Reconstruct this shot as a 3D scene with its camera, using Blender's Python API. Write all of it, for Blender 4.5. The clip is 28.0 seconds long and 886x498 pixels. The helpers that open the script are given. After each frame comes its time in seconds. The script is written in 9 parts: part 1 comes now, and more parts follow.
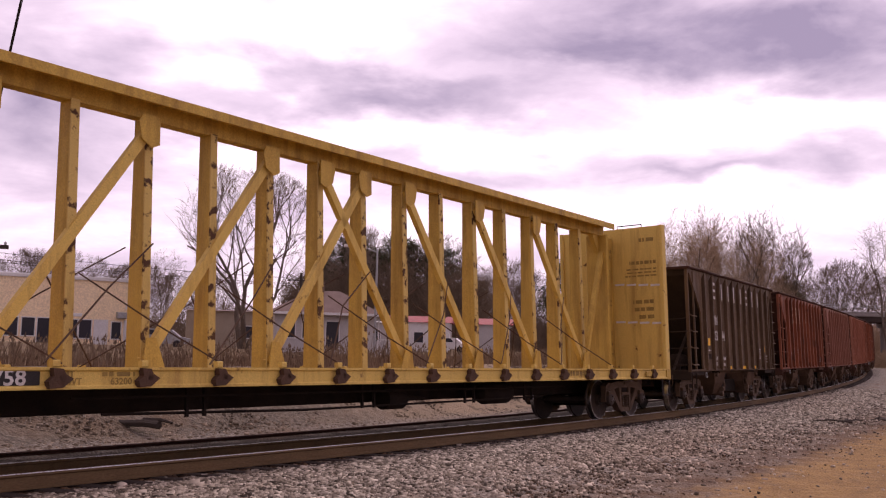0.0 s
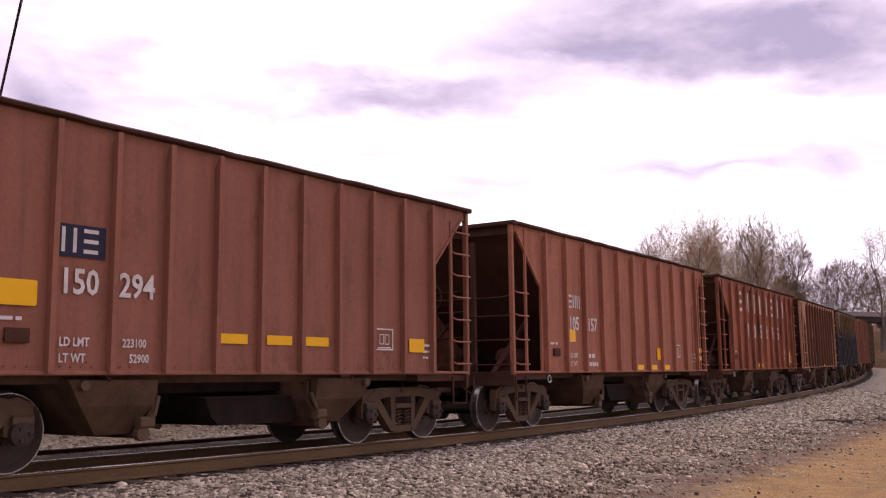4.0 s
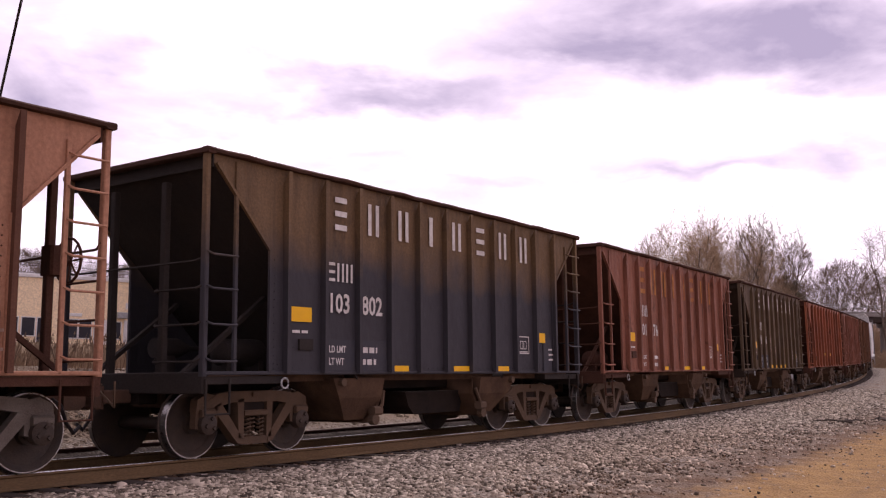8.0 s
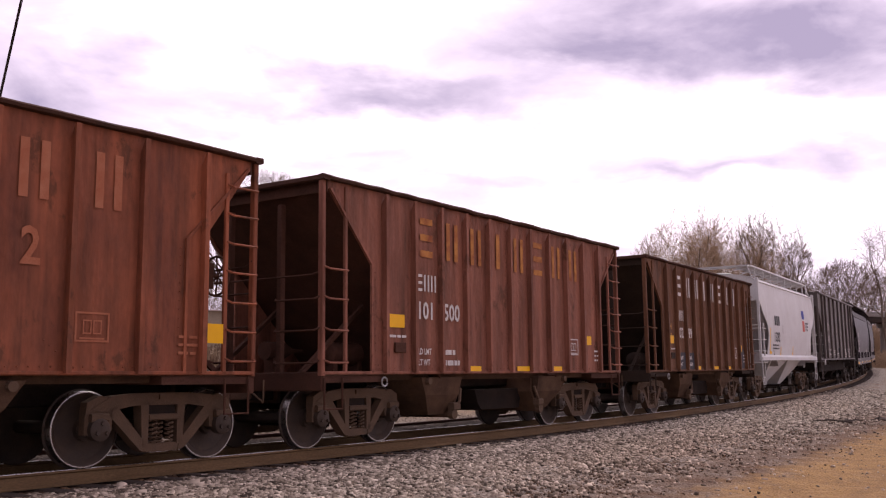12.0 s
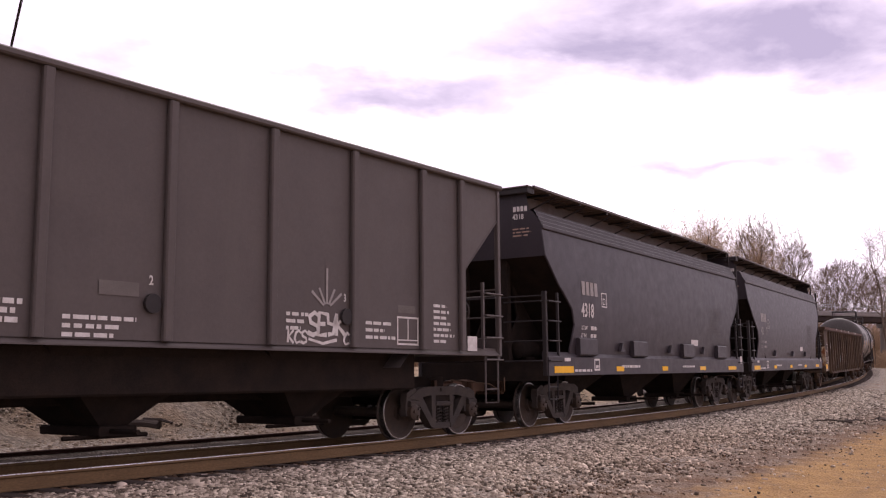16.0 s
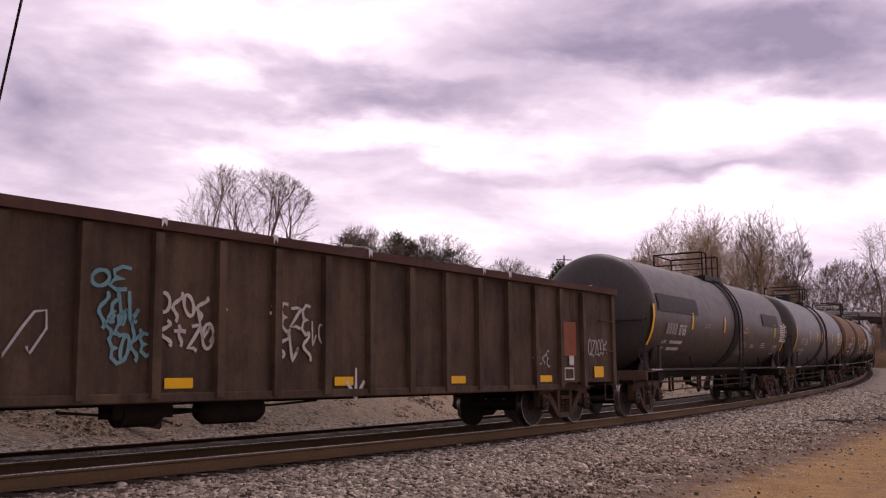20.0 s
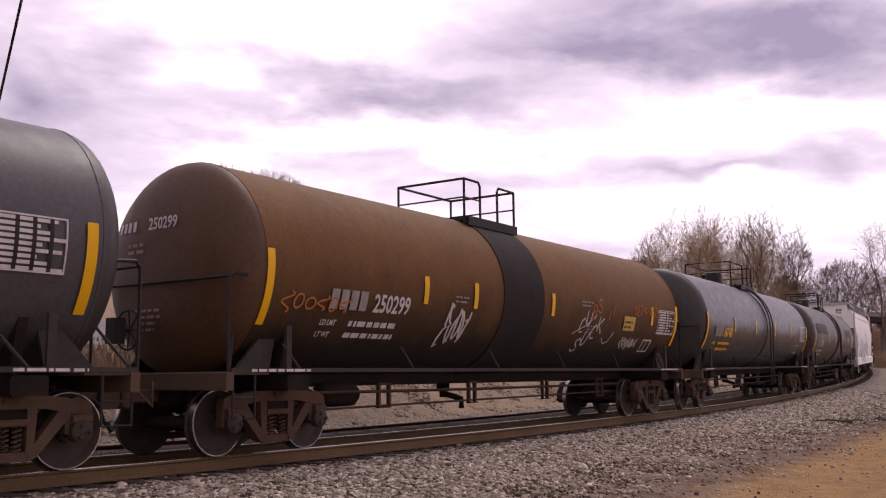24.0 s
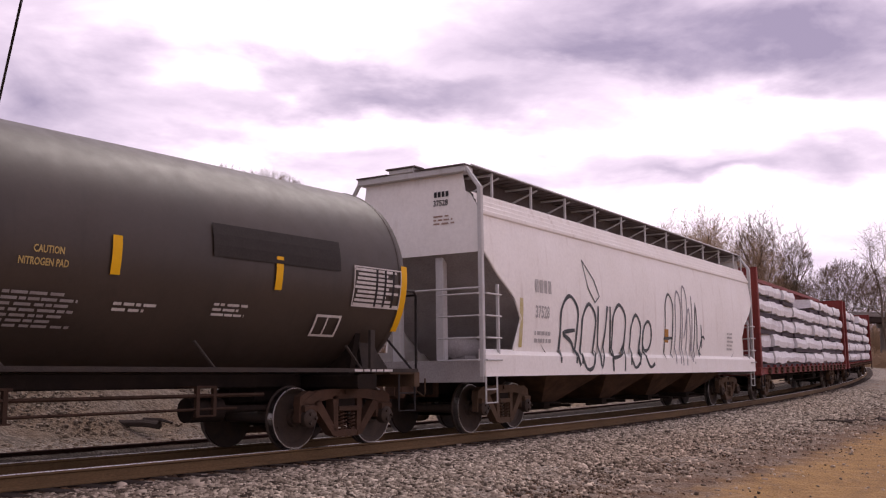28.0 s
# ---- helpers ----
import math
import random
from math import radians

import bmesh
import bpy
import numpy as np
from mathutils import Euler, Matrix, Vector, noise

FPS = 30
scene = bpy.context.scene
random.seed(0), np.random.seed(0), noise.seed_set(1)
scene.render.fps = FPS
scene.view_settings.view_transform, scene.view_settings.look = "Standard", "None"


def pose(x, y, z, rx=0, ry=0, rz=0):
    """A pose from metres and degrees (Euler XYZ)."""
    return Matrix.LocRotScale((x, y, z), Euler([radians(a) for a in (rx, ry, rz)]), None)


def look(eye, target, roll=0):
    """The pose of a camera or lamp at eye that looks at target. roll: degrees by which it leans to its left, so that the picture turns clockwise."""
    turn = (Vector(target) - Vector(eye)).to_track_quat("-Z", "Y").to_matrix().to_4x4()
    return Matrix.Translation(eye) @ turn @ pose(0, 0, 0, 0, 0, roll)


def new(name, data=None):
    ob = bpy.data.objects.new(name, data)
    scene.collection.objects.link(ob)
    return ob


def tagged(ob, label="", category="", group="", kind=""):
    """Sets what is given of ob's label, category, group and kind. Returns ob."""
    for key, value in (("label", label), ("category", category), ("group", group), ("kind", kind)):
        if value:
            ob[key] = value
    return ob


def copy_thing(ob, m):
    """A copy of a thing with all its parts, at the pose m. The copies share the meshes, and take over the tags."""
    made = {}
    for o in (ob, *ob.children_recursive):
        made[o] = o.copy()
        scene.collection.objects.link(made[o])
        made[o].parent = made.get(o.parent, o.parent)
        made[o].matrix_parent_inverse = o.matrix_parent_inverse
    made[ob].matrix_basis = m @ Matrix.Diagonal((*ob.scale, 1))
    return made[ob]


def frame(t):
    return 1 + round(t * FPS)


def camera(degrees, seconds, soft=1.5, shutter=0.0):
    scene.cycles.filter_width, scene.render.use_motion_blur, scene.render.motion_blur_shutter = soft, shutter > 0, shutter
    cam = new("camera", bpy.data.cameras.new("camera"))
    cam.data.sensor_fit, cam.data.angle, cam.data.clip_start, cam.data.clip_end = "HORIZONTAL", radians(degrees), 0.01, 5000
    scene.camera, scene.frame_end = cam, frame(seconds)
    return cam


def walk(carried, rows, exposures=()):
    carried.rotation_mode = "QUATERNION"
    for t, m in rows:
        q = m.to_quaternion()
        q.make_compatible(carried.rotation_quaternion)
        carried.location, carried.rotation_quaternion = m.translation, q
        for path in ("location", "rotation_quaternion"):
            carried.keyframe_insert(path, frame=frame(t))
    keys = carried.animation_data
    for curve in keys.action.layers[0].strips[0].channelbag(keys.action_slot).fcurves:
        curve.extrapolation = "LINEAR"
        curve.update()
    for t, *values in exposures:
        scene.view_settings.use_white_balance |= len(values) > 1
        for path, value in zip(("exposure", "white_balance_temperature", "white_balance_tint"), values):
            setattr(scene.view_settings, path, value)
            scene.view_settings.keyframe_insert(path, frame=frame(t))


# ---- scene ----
# ---------------------------------------------------------------- camera
EYE_HEIGHT = 1.685
cam = camera(49.43, 28.0, 1.2)
PITCH, LEAN = 5.649, 1.482
eye = Vector((0, 0, EYE_HEIGHT))
target = eye + Vector((0, math.cos(radians(PITCH)), math.sin(radians(PITCH))))
EXPOSURES = [(0.0, 0.15, 6900, 24), (2.0, 0.42, 6800, 19), (4.0, 0.55, 6800, 17), (8.0, 0.5, 6800, 18), (13.0, 0.47, 6800, 17), (16.0, 0.7, 6800, 15),
             (18.2, 0.85, 6800, 14), (19.1, 0.6, 6800, 14), (19.9, 0.0, 6900, 20), (22.5, 0.15, 6900, 18), (25.0, 0.2, 6800, 17), (28.0, 0.2, 6800, 17)]
walk(cam, [(0.0, look(eye, target, LEAN)), (28.0, look(eye, target, LEAN))], EXPOSURES)

# ---------------------------------------------------------------- light
SUN_AZ, SUN_EL = radians(20), radians(52)      # behind the cloud, beyond the train
world = bpy.data.worlds.new("overcast_sky")
scene.world = world
world.use_nodes = True
wt = world.node_tree
wt.nodes.clear()


def wnode(kind, **values):
    n = wt.nodes.new(kind)
    for k, v in values.items():
        n.inputs[k].default_value = v
    return n


def wmath(op, a, b=None, c=None):
    n = wt.nodes.new("ShaderNodeMath")
    n.operation = op
    for i, v in enumerate((a, b, c)):
        if v is None:
            continue
        if isinstance(v, (int, float)):
            n.inputs[i].default_value = v
        else:
            wt.links.new(v, n.inputs[i])
    return n.outputs[0]


def build_sky():
    L = wt.links.new
    co = wt.nodes.new("ShaderNodeTexCoord").outputs["Generated"]
    sep = wt.nodes.new("ShaderNodeSeparateXYZ")
    L(co, sep.inputs[0])
    x, y, z = sep.outputs
    # cloud layer seen in perspective: a flat sheet overhead
    h = wmath("ADD", wmath("ABSOLUTE", z), 0.16)
    px, py = wmath("DIVIDE", x, h), wmath("DIVIDE", y, h)
    com = wt.nodes.new("ShaderNodeCombineXYZ")
    L(px, com.inputs[0]), L(py, com.inputs[1])
    n1 = wt.nodes.new("ShaderNodeTexNoise")
    n1.inputs["Scale"].default_value, n1.inputs["Detail"].default_value, n1.inputs["Roughness"].default_value = 1.5, 7.0, 0.55
    n1.inputs["Distortion"].default_value = 0.35
    L(com.outputs[0], n1.inputs["Vector"])
    n2 = wt.nodes.new("ShaderNodeTexNoise")
    n2.inputs["Scale"].default_value, n2.inputs["Detail"].default_value = 9.0, 5.0
    sc = wt.nodes.new("ShaderNodeVectorMath")
    sc.operation = "MULTIPLY"
    sc.inputs[1].default_value = (1.0, 1.0, 2.6)
    L(co, sc.inputs[0]), L(sc.outputs[0], n2.inputs["Vector"])
    wob = wmath("SUBTRACT", n2.outputs["Fac"], 0.5)
    ysafe = wmath("MAXIMUM", y, 0.12)
    a = wmath("ADD", wmath("DIVIDE", x, ysafe), wmath("MULTIPLY", wob, 0.20))
    b = wmath("ADD", wmath("DIVIDE", z, ysafe), wmath("MULTIPLY", wob, 0.12))
    # grey cloud banks (centre, half width, amount), in tangents of azimuth and height
    banks = CLOUD_BANKS
    total = wmath("MULTIPLY", wmath("SUBTRACT", n1.outputs["Fac"], 0.5), 2.0)
    for ca, cb, wa, wb, amount in banks:
        qa = wmath("DIVIDE", wmath("SUBTRACT", a, ca), wa)
        qb = wmath("DIVIDE", wmath("SUBTRACT", b, cb), wb)
        r = wmath("ADD", wmath("MULTIPLY", qa, qa), wmath("MULTIPLY", qb, qb))
        g = wmath("POWER", 2.718, wmath("MULTIPLY", r, -1.0))
        total = wmath("ADD", total, wmath("MULTIPLY", g, amount))
    n3 = wt.nodes.new("ShaderNodeTexNoise")
    n3.inputs["Scale"].default_value, n3.inputs["Detail"].default_value, n3.inputs["Roughness"].default_value = 6.0, 9.0, 0.62
    n3.inputs["Distortion"].default_value = 0.6
    L(sc.outputs[0], n3.inputs["Vector"])
    total = wmath("ADD", total, wmath("MULTIPLY", wmath("SUBTRACT", n3.outputs["Fac"], 0.5), 1.1))
    ramp = wt.nodes.new("ShaderNodeValToRGB")
    ramp.color_ramp.elements[0].position, ramp.color_ramp.elements[0].color = 0.0, (1.25, 1.14, 1.28, 1)
    ramp.color_ramp.elements[1].position, ramp.color_ramp.elements[1].color = 1.0, (0.36, 0.31, 0.46, 1)
    e = ramp.color_ramp.elements.new(0.35)
    e.color = (0.88, 0.765, 0.94, 1)
    L(wmath("ADD", wmath("MULTIPLY", total, 0.72), 0.26), ramp.inputs["Fac"])
    sky = wt.nodes.new("ShaderNodeTexSky")
    sky.sky_type, sky.sun_disc = "NISHITA", False
    sky.sun_elevation, sky.sun_rotation = SUN_EL, SUN_AZ
    skybg = wnode("ShaderNodeBackground", Strength=0.05)
    L(sky.outputs[0], skybg.inputs["Color"])
    cloudbg = wnode("ShaderNodeBackground", Strength=CLOUD_LIGHT)
    # the cloud is thinner, so brighter, on the sun's side
    side = wmath("ADD", wmath("MULTIPLY", x, math.sin(SUN_AZ)), wmath("MULTIPLY", y, math.cos(SUN_AZ)))
    thin = wt.nodes.new("ShaderNodeMapRange")
    thin.inputs["From Min"].default_value, thin.inputs["From Max"].default_value = -0.5, 0.75
    thin.inputs["To Min"].default_value, thin.inputs["To Max"].default_value = 0.56, 1.0
    L(side, thin.inputs["Value"])
    sc2 = wt.nodes.new("ShaderNodeVectorMath")
    sc2.operation = "SCALE"
    L(ramp.outputs[0], sc2.inputs[0]), L(thin.outputs[0], sc2.inputs["Scale"])
    L(sc2.outputs[0], cloudbg.inputs["Color"])
    mix = wt.nodes.new("ShaderNodeMixShader")
    mix.inputs[0].default_value = 0.90
    L(skybg.outputs[0], mix.inputs[1]), L(cloudbg.outputs[0], mix.inputs[2])
    out = wt.nodes.new("ShaderNodeOutputWorld")
    L(mix.outputs[0], out.inputs["Surface"])


CLOUD_LIGHT = 1.0
CLOUD_BANKS = [
    (0.34, 0.345, 0.24, 0.050, 0.95), (-0.04, 0.262, 0.22, 0.022, 0.75), (0.16, 0.318, 0.13, 0.030, 0.75), (0.27, 0.190, 0.09, 0.012, 0.60),
    (0.43, 0.208, 0.07, 0.020, 0.45), (-0.42, 0.27, 0.09, 0.08, 0.50), (-0.40, 0.185, 0.13, 0.04, 0.40), (0.02, 0.185, 0.16, 0.012, 0.35),
    (0.36, 0.257, 0.14, 0.026, -0.90), (-0.17, 0.335, 0.20, 0.045, -0.80), (-0.10, 0.213, 0.20, 0.022, -0.60), (0.36, 0.150, 0.2, 0.03, -0.5)]
build_sky()

sun_data = bpy.data.lights.new("sun", "SUN")
sun_data.energy, sun_data.angle, sun_data.color = 1.0, radians(25), (1.0, 0.95, 0.90)
sun = new("sun", sun_data)
sun.matrix_world = look((60 * math.sin(SUN_AZ), 60 * math.cos(SUN_AZ), 80), (0, 0, 0))

# ---------------------------------------------------------------- materials
MATS = {}


def surface(name, base, second=None, scale=2.0, amount=0.5, rough=0.7, metal=0.0, bump=0.3, bump_scale=60.0, streak=0.0,
            streak_colour=(0.05, 0.02, 0.012), stretch=(1, 1, 1), fine=0.25, spec=0.2, edge=(0.25, 0.80), wear=0.0):
    """A painted, worn or natural surface: two colours mixed by broad noise, fine grain, streaks that run down, relief."""
    if name in MATS:
        return MATS[name]
    m = bpy.data.materials.new(name)
    m.use_nodes = True
    t = m.node_tree
    L = t.links.new
    bs = t.nodes["Principled BSDF"]
    info = t.nodes.new("ShaderNodeObjectInfo").outputs["Random"]
    shift = t.nodes.new("ShaderNodeVectorMath")        # no two parts carry the same blotches
    shift.operation = "MULTIPLY_ADD"
    shift.inputs[1].default_value = (43.0, 17.0, 29.0)
    L(info, shift.inputs[0])
    L(t.nodes.new("ShaderNodeTexCoord").outputs["Object"], shift.inputs[2])
    co = shift.outputs[0]
    mp = t.nodes.new("ShaderNodeMapping")
    mp.inputs["Scale"].default_value = stretch
    L(co, mp.inputs["Vector"])

    def noise_tex(sc, detail=4.0, vec=mp.outputs[0], rough_=0.6):
        n = t.nodes.new("ShaderNodeTexNoise")
        n.inputs["Scale"].default_value, n.inputs["Detail"].default_value, n.inputs["Roughness"].default_value = sc, detail, rough_
        L(vec, n.inputs["Vector"])
        return n.outputs["Fac"]

    def ramp(fac, lo, hi):
        r = t.nodes.new("ShaderNodeMapRange")
        r.inputs["From Min"].default_value, r.inputs["From Max"].default_value = lo, hi
        L(fac, r.inputs["Value"])
        return r.outputs[0]

    def mix(fac, c1, c2, mode="MIX"):
        n = t.nodes.new("ShaderNodeMix")
        n.data_type, n.blend_type = "RGBA", mode
        if isinstance(fac, float):
            n.inputs[0].default_value = fac
        else:
            L(fac, n.inputs[0])
        for i, c in ((6, c1), (7, c2)):
            if isinstance(c, tuple):
                n.inputs[i].default_value = (*c, 1)
            else:
                L(c, n.inputs[i])
        return n.outputs[2]

    second = second or tuple(v * 0.6 for v in base)
    col = mix(ramp(noise_tex(scale, 6), *edge), base, tuple(b + (s - b) * min(1, amount * 2) for b, s in zip(base, second)))
    g = ramp(noise_tex(scale * 22, 5), 0.25, 0.75)
    grain = mix(g, (1 - fine,) * 3, (1 + fine,) * 3)
    col = mix(1.0, col, grain, "MULTIPLY")
    if streak:
        sm = t.nodes.new("ShaderNodeMapping")
        sm.inputs["Scale"].default_value = (3.4, 3.4, 0.35)
        L(co, sm.inputs["Vector"])
        s = ramp(noise_tex(1.3, 5, sm.outputs[0]), 0.60 - 0.25 * streak, 0.78)
        sf = t.nodes.new("ShaderNodeMath")
        sf.operation = "MULTIPLY"
        sf.inputs[1].default_value = min(1.0, 0.35 + streak * 0.6)
        L(s, sf.inputs[0])
        col = mix(sf.outputs[0], col, streak_colour)

    def scaled(k):
        n = t.nodes.new("ShaderNodeMapping")
        n.inputs["Scale"].default_value = k
        L(co, n.inputs["Vector"])
        return n.outputs[0]

    def part_of(fac, k):
        n = t.nodes.new("ShaderNodeMath")
        n.operation = "MULTIPLY"
        n.inputs[1].default_value = k
        L(fac, n.inputs[0])
        return n.outputs[0]

    if wear:
        # runs of soot and of dust down the sheets, flaked patches, dents
        col = mix(part_of(ramp(noise_tex(1.0, 6, scaled((4.2, 4.2, 0.28))), 0.47, 0.80), 0.70 * wear), col, tuple(v * 0.5 for v in streak_colour))
        col = mix(part_of(ramp(noise_tex(1.0, 6, scaled((3.1, 3.1, 0.35))), 0.50, 0.80), 0.50 * wear), col, tuple(min(1, v * 1.45) for v in base))
        col = mix(part_of(ramp(noise_tex(1.7, 8, scaled((1.0, 1.0, 0.55)), 0.72), 0.57, 0.63), 0.65 * wear), col, tuple(v * 1.25 for v in streak_colour))
    L(col, bs.inputs["Base Color"])
    rr = t.nodes.new("ShaderNodeMapRange")
    rr.inputs["To Min"].default_value, rr.inputs["To Max"].default_value = max(0.05, rough - 0.15), min(1.0, rough + 0.15)
    L(noise_tex(scale * 5, 4), rr.inputs["Value"])
    L(rr.outputs[0], bs.inputs["Roughness"])
    bs.inputs["Metallic"].default_value = metal
    bs.inputs["Specular IOR Level"].default_value = spec
    if bump:
        b = t.nodes.new("ShaderNodeBump")
        b.inputs["Strength"].default_value, b.inputs["Distance"].default_value = bump, 0.02
        L(noise_tex(bump_scale, 5), b.inputs["Height"])
        L(b.outputs[0], bs.inputs["Normal"])
        if wear:
            d = t.nodes.new("ShaderNodeBump")
            d.inputs["Strength"].default_value, d.inputs["Distance"].default_value = 0.55 * wear, 0.16
            L(noise_tex(1.5, 3, scaled((1.3, 1.3, 0.8))), d.inputs["Height"])
            L(d.outputs[0], b.inputs["Normal"])
    MATS[name] = m
    return m


M_STEEL = surface("wheel_tread_steel", (0.45, 0.44, 0.43), (0.25, 0.22, 0.2), 6, 0.6, 0.3, 1.0, 0.1)
M_WHEEL = surface("oily_wheel_plate", (0.040, 0.032, 0.028), (0.075, 0.050, 0.036), 5, 0.6, 0.65, 0.0, 0.3, 40)
M_TRUCK = surface("dusty_cast_steel", (0.082, 0.054, 0.037), (0.130, 0.080, 0.050), 4, 0.6, 0.85, 0.0, 0.5, 45)
M_TRUCK_DARK = surface("sooty_cast_steel", (0.042, 0.036, 0.034), (0.070, 0.055, 0.046), 4, 0.6, 0.85, 0.0, 0.5, 45)
M_TRUCK_PALE = surface("pale_dusty_cast_steel", (0.17, 0.145, 0.125), (0.11, 0.085, 0.07), 4, 0.6, 0.85, 0.0, 0.5, 45)
M_TRUCK_RUST = surface("rusty_cast_steel", (0.105, 0.056, 0.036), (0.060, 0.038, 0.027), 4, 0.6, 0.85, 0.0, 0.5, 45)
M_UNDER = surface("grimy_underframe", (0.017, 0.014, 0.013), (0.034, 0.024, 0.019), 3, 0.6, 0.9, 0.0, 0.4, 40, spec=0.05)
# rusty steel for hopper ends, darkened for the shade under the slope sheets
M_ENDRUST = surface("shaded_rusty_steel", (0.095, 0.044, 0.030), (0.050, 0.026, 0.019), 2.2, 0.8, 0.85, 0.0, 0.4, 40, spec=0.1)
M_CHORD = surface("dark_rusted_chord", (0.085, 0.040, 0.028), (0.042, 0.024, 0.019), 3, 0.7, 0.85, 0.0, 0.4, 40, spec=0.1)
# darker brown for hopper ends: their shade is painted into the colour
M_ENDDARK = surface("shaded_brown_steel", (0.050, 0.034, 0.025), (0.026, 0.019, 0.016), 2.2, 0.8, 0.85, 0.0, 0.4, 40, spec=0.1)
M_BAY = surface("grimy_hopper_bay", (0.120, 0.072, 0.046), (0.045, 0.028, 0.020), 2.5, 0.8, 0.9, 0.0, 0.4, 40, spec=0.05)
M_PIPE = surface("rusty_pipe", (0.045, 0.028, 0.020), (0.080, 0.045, 0.030), 4, 0.6, 0.85, 0.0, 0.3, 40)
M_GRATING = surface("weathered_grating", (0.16, 0.13, 0.12), (0.10, 0.08, 0.075), 3, 0.6, 0.7, 0.2, 0.2)
M_FAINT = surface("faint_stencil", (0.13, 0.12, 0.12), (0.07, 0.062, 0.064), 8, 0.8, 0.85, 0.0, 0.05)
M_IRON = surface("black_iron", (0.022, 0.02, 0.022), (0.04, 0.032, 0.03), 5, 0.5, 0.6, 0.0, 0.2)
M_GALV = surface("bare_metal", (0.42, 0.42, 0.43), (0.25, 0.24, 0.23), 6, 0.6, 0.45, 0.6, 0.1)
M_YELLOW = surface("reflective_yellow", (0.88, 0.48, 0.01), (0.80, 0.42, 0.01), 4, 0.5, 0.5, 0.0, 0.05, fine=0.06)
M_WHITE = surface("stencil_white", (0.72, 0.70, 0.68), (0.45, 0.40, 0.37), 7, 0.5, 0.8, 0.0, 0.05, fine=0.15)
M_FADED = surface("worn_stencil", (0.42, 0.34, 0.30), (0.30, 0.16, 0.11), 5, 0.9, 0.85, 0.0, 0.05)
M_NAVY = surface("navy_patch", (0.022, 0.022, 0.045), (0.03, 0.028, 0.05), 4, 0.5, 0.7, 0.0, 0.05)
M_CREAM = surface("worn_cream_stencil", (0.72, 0.54, 0.37), (0.36, 0.15, 0.08), 4, 1.0, 0.85, 0.0, 0.05, edge=(0.5, 0.66))
M_RUSTGOLD = surface("rusted_gold_stencil", (0.46, 0.20, 0.060), (0.26, 0.085, 0.040), 4, 1.0, 0.85, 0.0, 0.05, edge=(0.4, 0.65))
M_DIM = surface("dimmed_stencil", (0.36, 0.34, 0.33), (0.24, 0.21, 0.20), 7, 0.5, 0.8, 0.0, 0.05)
M_GHOST = surface("ghosted_stencil", (0.40, 0.165, 0.095), (0.30, 0.09, 0.045), 5, 0.8, 0.85, 0.0, 0.05)
M_GOLD = surface("yellowed_stencil", (0.50, 0.26, 0.06), (0.34, 0.15, 0.06), 5, 0.8, 0.85, 0.0, 0.05)
M_BLACKPAINT = surface("black_stencil", (0.03, 0.03, 0.035), (0.06, 0.06, 0.06), 7, 0.5, 0.7, 0.0, 0.05)
M_DARKPATCH = surface("repainted_patch", (0.04, 0.042, 0.055), (0.06, 0.055, 0.06), 5, 0.5, 0.7, 0.0, 0.05)
M_DARKRAIL = surface("dark_rusted_rail", (0.065, 0.030, 0.024), (0.04, 0.022, 0.018), 3, 0.6, 0.85, 0.0, 0.3, 40, stretch=(0.3, 0.3, 1))
M_RAIL = surface("rail_rust", (0.175, 0.108, 0.053), (0.110, 0.068, 0.036), 3, 0.6, 0.85, 0.0, 0.3, 40, stretch=(0.3, 0.3, 1))
M_RAILTOP = surface("polished_rail_head", (0.50, 0.48, 0.47), (0.38, 0.35, 0.33), 5, 0.5, 0.28, 1.0, 0.05)
M_TIE = surface("creosoted_timber", (0.05, 0.038, 0.032), (0.09, 0.07, 0.06), 3, 0.7, 0.95, 0.0, 0.6, 30, stretch=(1, 8, 8))


